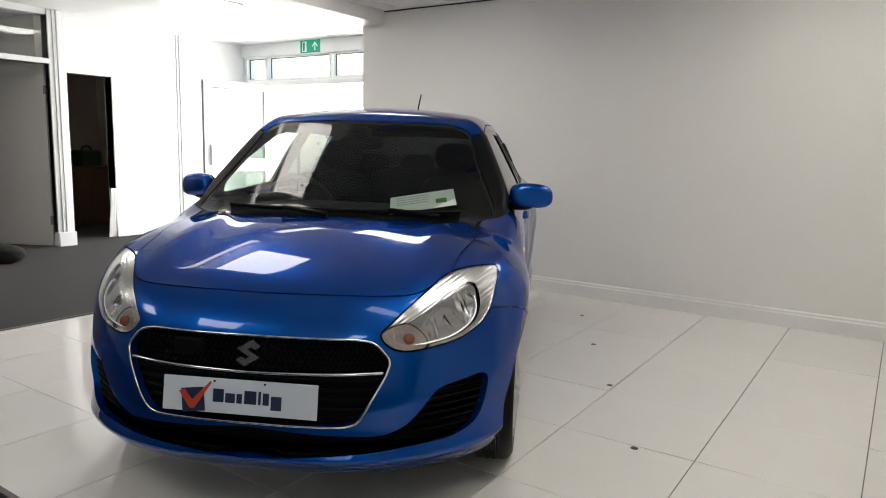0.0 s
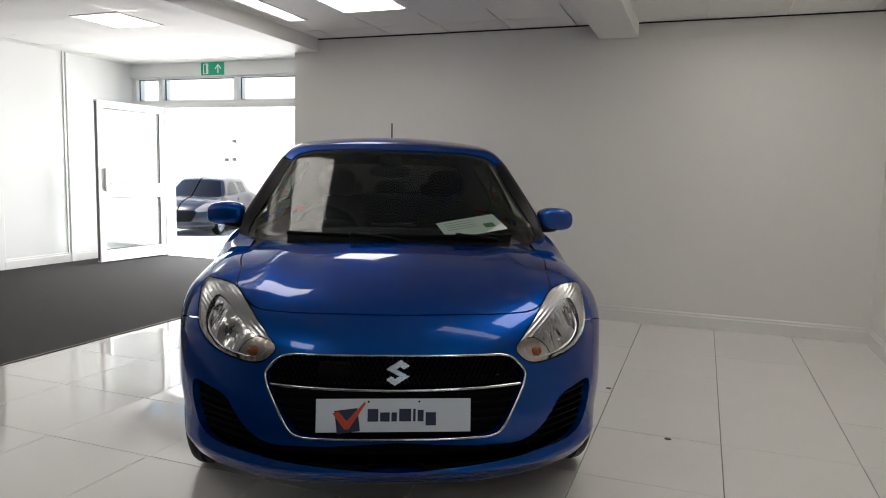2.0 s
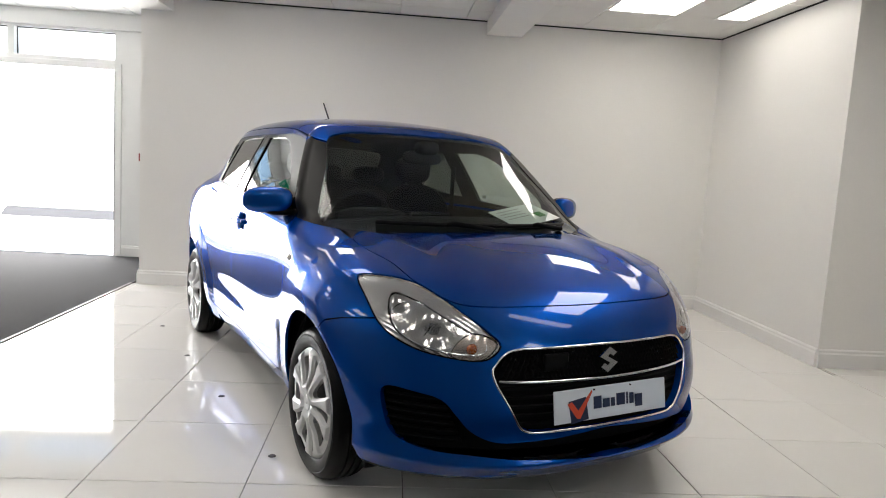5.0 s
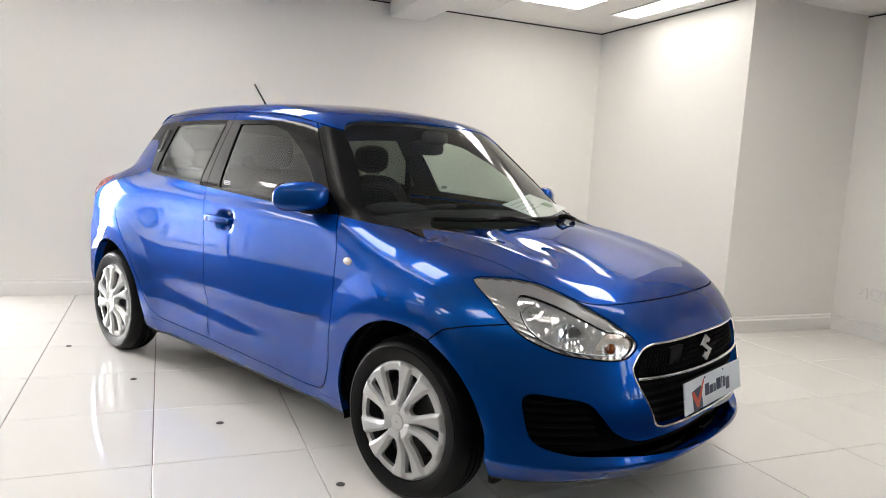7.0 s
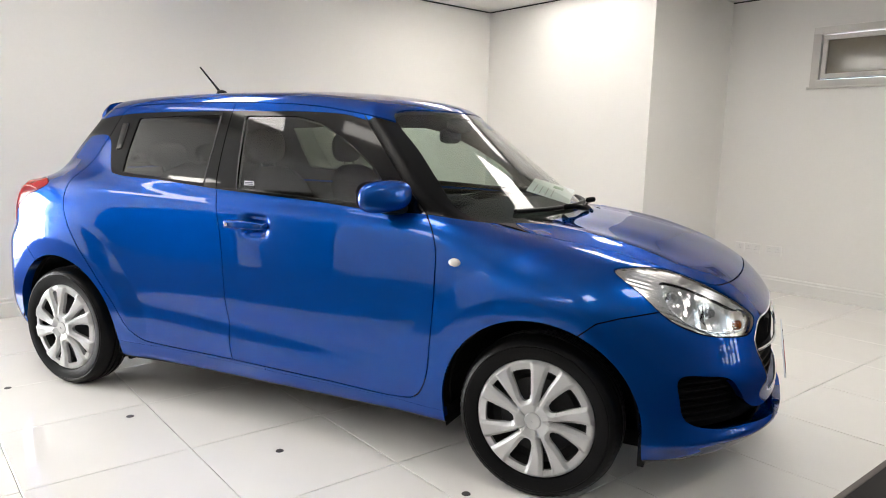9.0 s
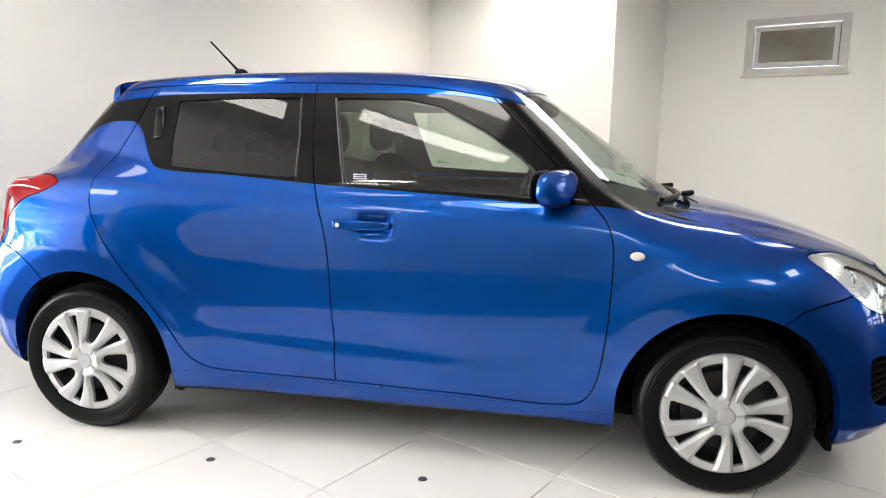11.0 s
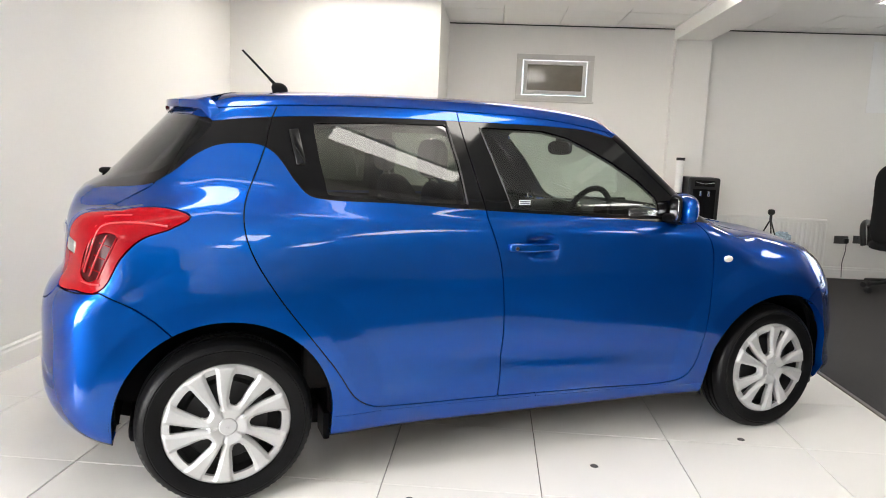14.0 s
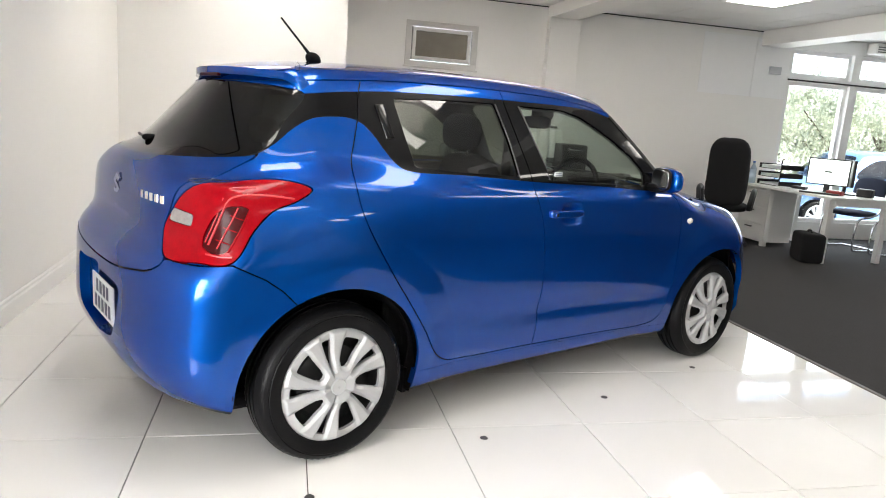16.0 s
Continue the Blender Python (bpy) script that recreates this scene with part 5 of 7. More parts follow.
def cover_mesh(name, parent):
    """A silver wheel cover: ten rounded spokes, wide and narrow openings between by turns."""
    nr, nt = 64, 400
    rr = np.linspace(0.004, 0.217, nr)
    th = np.linspace(0, 2 * np.pi, nt, endpoint=False)
    R, T = np.meshgrid(rr, th, indexing="ij")

    def openings(r, t, far=0.0):
        """Distance to the nearest opening, negative inside: five wide ones, round within and square without, and five slits."""
        g = np.full(r.shape, 1.0)
        for k in range(5):
            for off, r0, r1, w0, w1, rc, twist in ((0.0, 0.072, 0.183, 0.017, 0.039, 0.010, -0.7), (radians(36), 0.070, 0.187, 0.001, 0.0180, 0.003, -0.7)):
                r1 = r1 + far
                d = (t - 2 * np.pi * k / 5 - off - twist * (r - 0.13) + np.pi) % (2 * np.pi) - np.pi
                f = np.clip((r - r0) / (r1 - far - r0), 0, 1)
                w = w0 + (w1 - w0) * f
                u, v = np.abs(d) * r - w + rc, r - r1 + rc
                out = np.hypot(np.maximum(u, 0), np.maximum(v, 0)) + np.minimum(np.maximum(u, v), 0) - rc
                if w0 > 0.01:
                    back = np.hypot(d * r, np.minimum(r - r0 - w0, 0)) - w0
                    out = np.where(r < r0 + w0, np.maximum(back, out), out)
                else:
                    out = np.maximum(out, r0 - r)
                g = np.minimum(g, out)
        return g

    def height(r, t):
        base = 0.016 * (1 - (r / 0.217) ** 2) - 0.008 * np.clip((r - 0.202) / 0.015, 0, 1) ** 2
        dish = -0.008 * np.exp(-(((r - 0.125) / 0.05) ** 2))
        spoke = np.clip(openings(r, t, 0.06) / 0.011, 0, 1)
        u = (np.degrees(t) + np.degrees(0.7) * (r - 0.13)) % 72
        groove = np.exp(-(((u - 36) / (3.0 + 60 * np.clip(0.10 - r, 0, 1))) ** 2)) * np.clip((r - 0.030) / 0.02, 0, 1) * np.clip((0.190 - r) / 0.02, 0, 1)
        return base + dish + 0.011 * spoke * np.clip((0.214 - r) / 0.012, 0, 1) * np.clip((r - 0.03) / 0.03, 0, 1) - 0.007 * groove + 0.0035 * (r < 0.031)

    V = np.stack([R.ravel() * np.cos(T.ravel()), -height(R.ravel(), T.ravel()), R.ravel() * np.sin(T.ravel())], 1)
    i, j = np.meshgrid(np.arange(nr - 1), np.arange(nt), indexing="ij")
    i, j = i.ravel(), j.ravel()
    q = np.stack([i * nt + j, i * nt + (j + 1) % nt, (i + 1) * nt + (j + 1) % nt, (i + 1) * nt + j], 1)
    F = np.concatenate([q[:, [0, 1, 2]], q[:, [0, 2, 3]]])
    r, t = R.ravel(), T.ravel()
    g = openings(r, t)
    V2, F2 = clip(V, F, -g)
    n = len(V2)
    e = np.concatenate([F2[:, [0, 1]], F2[:, [1, 2]], F2[:, [2, 0]]])
    key = np.minimum(e[:, 0], e[:, 1]) * n + np.maximum(e[:, 0], e[:, 1])
    _, first, count = np.unique(key, return_index=True, return_counts=True)
    rim = e[first[count == 1]]
    ends = np.unique(rim)
    at = np.zeros(n, int)
    at[ends] = np.arange(len(ends))
    verts = np.concatenate([V2, V2[ends] + (0, 0.016, 0)])
    faces = F2.tolist() + np.stack([rim[:, 1], rim[:, 0], at[rim[:, 0]] + n, at[rim[:, 1]] + n], 1).tolist()
    me = bpy.data.meshes.new(name)
    me.from_pydata(verts.tolist(), [], faces)
    me.materials.append(M_COVER)
    for p in me.polygons:
        p.use_smooth = True
    me.set_sharp_from_angle(angle=radians(40))
    ob = new(name, me)
    ob.parent = parent
    ob.location = (0, -0.079, 0)
    return ob


wheel = bpy.data.objects.new("wheel", None)
scene.collection.objects.link(wheel)
wheel.parent = car
bm = bmesh.new()
prof = [(0.197, -0.060), (0.204, -0.064), (0.213, -0.070), (0.219, -0.080), (0.238, -0.0875), (0.262, -0.0875), (0.264, -0.0850), (0.268, -0.0865), (0.281, -0.079), (0.2895, -0.069), (0.2955, -0.056), (0.2975, -0.040)]
for c in (-0.030, 0.0, 0.030):
    prof += [(0.2995, c - 0.006), (0.291, c - 0.0045), (0.291, c + 0.0045), (0.2995, c + 0.006)]
prof += [(0.2975, 0.040), (0.2955, 0.056), (0.281, 0.079), (0.245, 0.0885), (0.206, 0.076), (0.197, 0.060)]
lathe(bm, prof, 144)
for v in bm.verts:  # notches between the tread blocks on the shoulder
    r = math.hypot(v.co.x, v.co.z)
    if 0.05 < abs(v.co.y) < 0.075 and r > 0.285 and round(math.degrees(math.atan2(v.co.z, v.co.x)) / 2.5) % 2:
        v.co.x, v.co.z = v.co.x * (1 - 0.0035 / r), v.co.z * (1 - 0.0035 / r)
tyre = part("tyre", bm, M_RUBBER, wheel, "black road tyre", smooth=True)
tyre.data.set_sharp_from_angle(angle=radians(35))
bm = bmesh.new()
lathe(bm, [(0.0, -0.030), (0.14, -0.030), (0.15, -0.012), (0.185, -0.004), (0.196, -0.062), (0.2, -0.062), (0.2, 0.06)], 48)
rim_ob = part("rim", bm, M_BRAKE, wheel, "dark steel rim", smooth=True)
rim_ob.data.set_sharp_from_angle(angle=radians(35))
cov = cover_mesh("wheel_cover", wheel)
cov["label"] = "silver ten-spoke plastic wheel cover"
bm = bmesh.new()
lathe(bm, [(0.0, -0.003), (0.017, -0.003), (0.021, -0.001), (0.022, 0.004)], 32)
cap = part("hub_cap", bm, M_COVER, cov, smooth=True)
cap.location = (0, -0.014, 0)
wheel.matrix_local = pose(1.225, -0.757, 0.2945, 0, 34, 0)
for x, y, z, turn, spin in ((-1.225, -0.757, 0.2945, 0, 71), (1.225, 0.757, 0.2945, 180, 12), (-1.225, 0.757, 0.2945, 180, 50)):
    copy_thing(wheel, pose(x, y, z, 0, 0, turn) @ pose(0, 0, 0, 0, spin, 0))

# wheel arch liners and mud flaps
for x in (1.225, -1.225):
    for s in (-1, 1):
        bm = bmesh.new()
        n = 28
        arc = np.linspace(-0.12, math.pi + 0.30, n) if x > 0 else np.linspace(-0.30, math.pi, n)
        outer = [bm.verts.new((x + 0.374 * math.cos(a), s * 0.795, 0.293 + 0.374 * math.sin(a))) for a in arc]
        inr = [bm.verts.new((x + 0.37 * math.cos(a), s * 0.50, 0.293 + 0.37 * math.sin(a))) for a in arc]
        for i in range(n - 1):
            bm.faces.new((outer[i], outer[i + 1], inr[i + 1], inr[i]))
        bm.faces.new(inr)
        part("wheel_arch_liner", bm, M_INNER, car, smooth=False)
for x, z0 in ((1.585, 0.165), (-0.865, 0.165)):
    for s in (-1, 1):
        bm = bmesh.new()
        add_box(bm, (x - 0.012, s * 0.70 - 0.06, z0), (x + 0.012, s * 0.70 + 0.06, 0.27), 0.005)
        part("mud_guard", bm, M_SATIN, car)
bm = bmesh.new()
add_box(bm, (-1.55, -0.62, 0.17), (1.75, 0.62, 0.24), 0.02)
part("floor_pan", bm, M_INNER, car)

# ---- cabin ----
bm = bmesh.new()
superellipsoid(bm, (0.82, 0, 0.86), (0.26, 0.69, 0.14), 3.0, 36, 16, shape=lambda v: Vector((v.x - 0.12 * (v.y / 0.69) ** 2, v.y, v.z)))
dash = part("dashboard", bm, M_CABIN, car, "dark plastic dashboard", smooth=True)
bm = bmesh.new()
superellipsoid(bm, (0.66, -0.36, 0.985), (0.09, 0.17, 0.045), 2.6, 24, 12)
part("instrument_hood", bm, M_CABIN, dash, smooth=True)
box("centre_screen", (0.555, -0.12, 0.86), (0.60, 0.12, 1.01), M_GLOSS, dash, 0.012)
sw = tube("steering_wheel", [(0.46 + 0.06 * math.sin(a), -0.36 + 0.18 * math.cos(a), 0.93 + 0.17 * math.sin(a)) for a in np.linspace(0, 2 * math.pi, 24, endpoint=False)], 0.014, M_CABIN, car, closed=True, label="black steering wheel")
bm = bmesh.new()
superellipsoid(bm, (0.475, -0.36, 0.92), (0.03, 0.075, 0.06), 2.6, 16, 10)
add_box(bm, (0.46, -0.53, 0.915), (0.48, -0.19, 0.945), 0.008)
add_cyl(bm, (0.48, -0.36, 0.92), (0.70, -0.36, 0.85), 0.03, seg=12)
part("wheel_hub", bm, M_CABIN, sw)


def car_seat(x, y, wide, rest_n):
    s = bpy.data.objects.new("car_seat", None)
    scene.collection.objects.link(s)
    s.parent = car
    s.matrix_local = pose(x, y, 0)
    bm = bmesh.new()
    superellipsoid(bm, (0.0, 0, 0.50), (0.27, wide, 0.10), 3.2)
    part("cushion", bm, M_SEAT, s, smooth=True)
    bm = bmesh.new()
    superellipsoid(bm, (-0.32, 0, 0.80), (0.085, wide, 0.32), 3.0, 28, 18, shape=lambda v: Vector((v.x - 0.30 * v.z, v.y * (1 - 0.25 * max(0, v.z)), v.z)))
    part("backrest", bm, M_SEAT, s, smooth=True)
    for k in range(rest_n):
        yy = (k - (rest_n - 1) / 2) * 0.34
        bm = bmesh.new()
        superellipsoid(bm, (-0.455, yy, 1.215 - 0.06 * (rest_n > 1)), (0.045, 0.125, 0.085 - 0.02 * (rest_n > 1)), 2.8, 20, 12)
        h = part("headrest", bm, M_SEAT, s, smooth=True)
        for q in (-0.05, 0.05):
            bm = bmesh.new()
            add_cyl(bm, (-0.43, yy + q, 1.06), (-0.45, yy + q, 1.16), 0.006, seg=10)
            part("headrest_post", bm, M_STEEL, h)
    return s


car_seat(0.12, -0.36, 0.245, 1)
car_seat(0.12, 0.36, 0.245, 1)
car_seat(-0.56, 0.0, 0.56, 3)
bm = bmesh.new()
superellipsoid(bm, (0.50, -0.02, 1.285), (0.016, 0.115, 0.036), 3.0, 24, 12)
rv = part("interior_mirror", bm, M_CABIN, car, "black interior mirror", smooth=True)
bm = bmesh.new()
superellipsoid(bm, (0.545, -0.02, 1.335), (0.055, 0.06, 0.035), 3.0, 20, 10)
part("camera_housing", bm, M_CABIN, rv, smooth=True)
for s in (-1, 1):
    box("door_lining", (-0.95, s * 0.70 - 0.02, 0.35), (0.70, s * 0.70 + 0.02, 0.985), M_CABIN, car, 0.015)
    box("seat_belt", (-0.335, s * 0.655 - 0.003, 0.55), (-0.285, s * 0.655 + 0.003, 1.25), M_CABIN, car)
# dealer sheet lying on the dashboard
paper = thing("paper_sheet", pose(0, 0, 0, 0, 0, CAR_TURN) @ pose(0.895, 0.375, 1.025, 10, 15, 12), "white printed sheet with a green stamp on the dashboard", "paper")
bm = bmesh.new()
add_box(bm, (-0.11, -0.15, -0.001), (0.11, 0.15, 0.001))
part("sheet", bm, M_PAPER, paper)
bm = bmesh.new()
add_box(bm, (0.0, 0.06, 0.0012), (0.055, 0.11, 0.0022))
part("stamp", bm, M_LEAFGREEN, paper)
for k in range(4):
    box("print_line", (-0.08 + 0.03 * k, -0.12, 0.0012), (-0.074 + 0.03 * k, 0.03, 0.002), M_GREYDOOR, paper)


# ---- fittings of the showroom ----
def socket_plate(x, z, w, gangs, material, wall_y=Y_W3):
    s = thing("wall_socket", pose(x, wall_y, z), "double power socket on the wall above the skirting" if material is M_TRIM else "grey metal power socket with a plug in it", "power socket", "wall sockets")
    bm = bmesh.new()
    add_box(bm, (-w / 2, -0.012, -0.043), (w / 2, 0.0, 0.043), 0.004)
    part("face_plate", bm, material, s)
    for k in range(gangs):
        cx = (k - (gangs - 1) / 2) * w / gangs
        for dx, dz, sx, sz in ((0, 0.016, 0.004, 0.008), (-0.011, -0.010, 0.007, 0.003), (0.011, -0.010, 0.007, 0.003)):
            bm = bmesh.new()
            add_box(bm, (cx + dx - sx / 2, -0.0135, dz - sz / 2), (cx + dx + sx / 2, -0.0115, dz + sz / 2))
            part("pin_hole", bm, M_SEAL, s)
        bm = bmesh.new()
        add_box(bm, (cx + 0.018, -0.016, 0.020), (cx + 0.028, -0.012, 0.034), 0.002)
        part("switch", bm, material, s)
    return s


M_GREYMETAL = mat("grey_metal_plate", (0.14, 0.14, 0.14), 0.35, metal=0.7)
socket_plate(-0.165, 0.365, 0.088, 1, M_TRIM)
socket_plate(-0.045, 0.365, 0.147, 2, M_TRIM)
socket_plate(0.150, 0.365, 0.147, 2, M_TRIM)
s1 = socket_plate(3.95, 0.43, 0.147, 2, M_GREYMETAL)
bm = bmesh.new()
add_box(bm, (0.02, -0.05, -0.03), (0.065, -0.012, 0.02), 0.006)
part("plug", bm, M_BLACK, s1)
tube("cable", [(0.04, -0.045, -0.03), (0.04, -0.06, -0.12), (0.01, -0.05, -0.25), (0.03, -0.05, -0.41)], 0.004, M_BLACK, s1)
socket_plate(4.12, 0.44, 0.088, 1, M_GREYMETAL)

# fire call point beside the exit
cp = thing("fire_call_point", pose(X_EXIT, -2.78, 1.15), "small red fire alarm call point on white wall", "fire alarm")
M_REDBOX = mat("red_alarm_plastic", (0.30, 0.02, 0.02), 0.4)
bm = bmesh.new()
add_box(bm, (0.0, -0.044, -0.044), (0.04, 0.044, 0.044), 0.006)
part("case", bm, M_REDBOX, cp)
box("press_plate", (0.0402, -0.028, -0.024), (0.043, 0.028, 0.010), M_WHITE, cp, 0.002)

# exit sign: plain door and arrow shapes
sign = thing("exit_sign", pose(X_EXIT + 0.03, -4.56, 2.62), "green emergency exit sign with white arrow", "exit sign")
bm = bmesh.new()
add_box(bm, (-0.028, -0.20, -0.095), (0.018, 0.20, 0.095), 0.006)
part("case", bm, M_WHITE, sign)
box("green_face", (0.0182, -0.192, -0.086), (0.021, 0.192, 0.086), M_GREEN, sign)
box("door_shape", (0.0212, -0.155, -0.070), (0.0225, -0.070, 0.070), M_WHITE, sign)
box("door_gap_shape", (0.0226, -0.140, -0.060), (0.0235, -0.105, 0.058), M_GREEN, sign)
bm = bmesh.new()
for lo, hi, m in (((0.0212, -0.008, -0.06), (0.0225, 0.008, 0.045), pose(0, 0.09, 0)), ((0.0212, -0.008, -0.005), (0.0225, 0.008, 0.075), pose(0, 0.09, 0.052) @ pose(0, 0, 0, 140, 0, 0)), ((0.0212, -0.008, -0.005), (0.0225, 0.008, 0.075), pose(0, 0.09, 0.052) @ pose(0, 0, 0, -140, 0, 0))):
    add_box(bm, lo, hi, 0, m)
part("arrow_shape", bm, M_WHITE, sign)


def glazed_frame(parent, w, h, bar, depth, rails):
    """A framed leaf w by h standing at its lower left corner along +x, with panes between the rails."""
    bm = bmesh.new()
    add_box(bm, (0, 0, 0), (bar, depth, h), 0.004)
    add_box(bm, (w - bar, 0, 0), (w, depth, h), 0.004)
    zs = [(0, 0.155)] + list(rails) + [(h - bar, h)]
    for a, b in zs:
        add_box(bm, (bar, 0.002, a), (w - bar, depth - 0.002, b), 0.004)
    part("leaf_frame", bm, M_UPVC, parent)
    for (_, a), (b, _) in zip(zs, zs[1:]):
        bm = bmesh.new()
        add_box(bm, (bar - 0.005, depth / 2 - 0.006, a - 0.005), (w - bar + 0.005, depth / 2 + 0.006, b + 0.005))
        p = part("pane", bm, M_PANE, parent)
        p.visible_shadow = False
        bm = bmesh.new()
        for y0, y1 in ((0.010, 0.018), (depth - 0.018, depth - 0.010)):
            for x0, x1, z0, z1 in ((bar, w - bar, a, a + 0.007), (bar, w - bar, b - 0.007, b), (bar, bar + 0.007, a + 0.007, b - 0.007), (w - bar - 0.007, w - bar, a + 0.007, b - 0.007)):
                add_box(bm, (x0, y0, z0), (x1, y1, z1))
        part("gasket", bm, M_GREYMETAL0, parent, "thin dark glazing gasket")


# open exit door leaf, swung into the lobby
leaf = thing("door_1", pose(X_EXIT + 0.01, -5.49, 0.02, 0, 0, -3), "open white-framed glazed door folded back", "door", kind="structure")
glazed_frame(leaf, 1.12, 2.09, 0.095, 0.06, [(0.84, 1.02)])
box("pull_handle", (1.01, 0.06, 0.92), (1.045, 0.105, 1.22), M_STEEL, leaf, 0.008)
box("edge_seal", (1.1202, 0.012, 0.02), (1.126, 0.046, 2.07), M_GREYMETAL, leaf)
for lo, hi in (((-5.54, -5.94), 0), ((-4.25, -5.47), 0), ((-3.10, -4.18), 0)):
    pane = thing("window_2", pose(X_EXIT - 0.08, (lo[0] + lo[1]) / 2, 2.36), "clear transom window over the exit doors", "window", kind="structure")
    w = abs(lo[0] - lo[1]) / 2
    bm = bmesh.new()
    add_box(bm, (-0.006, -w, -0.15), (0.006, w, 0.15))
    p = part("pane", bm, M_PANE, pane)
    p.visible_shadow = False
    bm = bmesh.new()
    for y0, y1, z0, z1 in ((-w, w, -0.15, -0.141), (-w, w, 0.141, 0.15), (-w, -w + 0.009, -0.141, 0.141), (w - 0.009, w, -0.141, 0.141)):
        add_box(bm, (0.0062, y0, z0), (0.020, y1, z1))
    part("gasket", bm, M_GREYMETAL0, pane, "thin dark glazing gasket")
bm = bmesh.new()
for y in (-5.45, -3.06):
    add_box(bm, (X_EXIT - 0.17, y - 0.035, 0), (X_EXIT + 0.02, y + 0.035, 2.17), 0.004)
add_box(bm, (X_EXIT - 0.17, -5.415, 2.10), (X_EXIT + 0.02, -3.095, 2.17), 0.004)
tagged(link_bm("door_2", bm, M_UPVC), "white frame of the exit doorway", "door frame", kind="structure")
tagged(box("trim_door_seal", (X_EXIT - 0.02, -3.100, 0.0), (X_EXIT + 0.022, -3.0955, 2.10), M_GREYMETAL), "dark rubber seal on the door frame", "door seal", kind="structure")
tagged(box("trim_header", (X_EXIT, -6.0, 2.53), (X_EXIT + 0.05, Y_END, 2.71), M_UPVC, bevel=0.004), "white header rail over the exit glazing", "header", kind="structure")
tagged(box("trim_threshold", (X_EXIT - 0.18, -5.41, -0.01), (X_EXIT + 0.05, -3.10, 0.016), M_STEEL, bevel=0.004), "metal door threshold", "threshold", kind="structure")

# lobby wall: pipe casing, door lining, ajar office door
bm = bmesh.new()
add_box(bm, (-2.96, Y_SOUTH, 0), (-2.90, Y_SOUTH + 0.03, 2.71), 0.004)
add_box(bm, (-2.885, Y_SOUTH, 0), (-2.86, Y_SOUTH + 0.018, 2.71), 0.003)
tagged(link_bm("trim_casing", bm, M_LOBBY), "white vertical cable casing on the wall", "casing", kind="structure")
bm = bmesh.new()
for x0, x1 in ((-1.985, -1.90), (-1.30, -1.225)):
    add_box(bm, (x0, Y_SOUTH - 0.15, 0), (x1, Y_SOUTH + 0.018, 2.05), 0.005)
add_box(bm, (-1.985, Y_SOUTH - 0.15, 2.05), (-1.225, Y_SOUTH + 0.018, 2.075), 0.004)
tagged(link_bm("door_3", bm, M_LOBBY), "white lining of an open doorway", "door frame", kind="structure")
bm = bmesh.new()
for x0, x1, y1 in ((-1.16, -1.105, -5.655), (-1.105, -1.06, -5.640), (-1.06, -1.02, -5.650), (-1.02, -0.97, -5.662)):
    add_box(bm, (x0, -5.79, 0.0), (x1, y1, 2.70), 0.006)
add_box(bm, (-1.17, -5.79, 0.0), (-0.965, -5.632, 0.17), 0.006)
add_box(bm, (-0.97, -5.80, 2.10), (-0.05, -5.655, 2.16), 0.005)
tagged(link_bm("door_4", bm, M_LOBBY), "white fluted architrave of an office doorway", "door frame", kind="structure")
office_door = thing("door_5", pose(-0.955, -5.745, 0.01, 0, 0, -62), "grey painted flush door standing ajar", "door", kind="structure")
bm = bmesh.new()
add_box(bm, (0, -0.022, 0), (0.88, 0.022, 2.07), 0.003)
part("door_leaf", bm, M_GREYDOOR, office_door)
for z in (0.25, 1.75):
    box("hinge", (-0.02, -0.012, z), (0.012, 0.030, z + 0.10), M_GREYMETAL, office_door, 0.003)
tp = thing("window_3", pose(-0.51, -5.74, 2.40), "dark transom pane over an office door", "window", kind="structure")
bm = bmesh.new()
add_box(bm, (-0.46, -0.005, -0.24), (0.46, 0.005, 0.24))
part("pane", bm, M_PANE, tp)

# what stands in the dim store room
cab = thing("store_cabinet", pose(-2.45, -7.75, 0), "brown wooden cupboard in a dim store room", "cupboard")
M_BROWN = mat("brown_wood", (0.10, 0.052, 0.028), 0.5, vary=0.25, scale=6)
bm = bmesh.new()
add_box(bm, (-0.5, -0.25, 0.0), (0.5, 0.25, 0.82), 0.006)
part("carcass", bm, M_BROWN, cab)
box("cupboard_top", (-0.52, -0.26, 0.82), (0.52, 0.27, 0.86), M_BROWN, cab, 0.004)
for s in (-1, 1):
    d = box("cupboard_door", (min(s * 0.01, s * 0.48), 0.25, 0.06), (max(s * 0.01, s * 0.48), 0.268, 0.80), M_BROWN, cab, 0.004)
case = thing("green_case", pose(-2.44, -7.62, 0.86, 0, 0, 8), "dark green carry case with a handle on the cupboard", "case")
M_DKGREEN = mat("dark_green_plastic", (0.018, 0.05, 0.022), 0.4)
bm = bmesh.new()
add_box(bm, (-0.17, -0.12, 0), (0.17, 0.12, 0.24), 0.03)
part("case_body", bm, M_DKGREEN, case)
tube("case_handle", [(-0.08, 0, 0.235), (-0.075, 0, 0.30), (0.075, 0, 0.30), (0.08, 0, 0.235)], 0.012, M_BLACK, case)
bb = thing("black_bag", pose(-2.05, -7.55, 0.86), "black soft bag on the cupboard", "bag")
bm = bmesh.new()
superellipsoid(bm, (0, 0, 0.13), (0.14, 0.12, 0.13), 2.6, 20, 12)
part("bag_body", bm, M_FABRIC, bb, smooth=True)
lean = thing("leaning_panel", pose(-1.86, -6.02, 0.005, -7, 0, 0), "white slatted panel leaning on a door lining", "panel")
bm = bmesh.new()
add_box(bm, (-0.06, -0.006, 0.0), (0.06, 0.006, 0.64), 0.003)
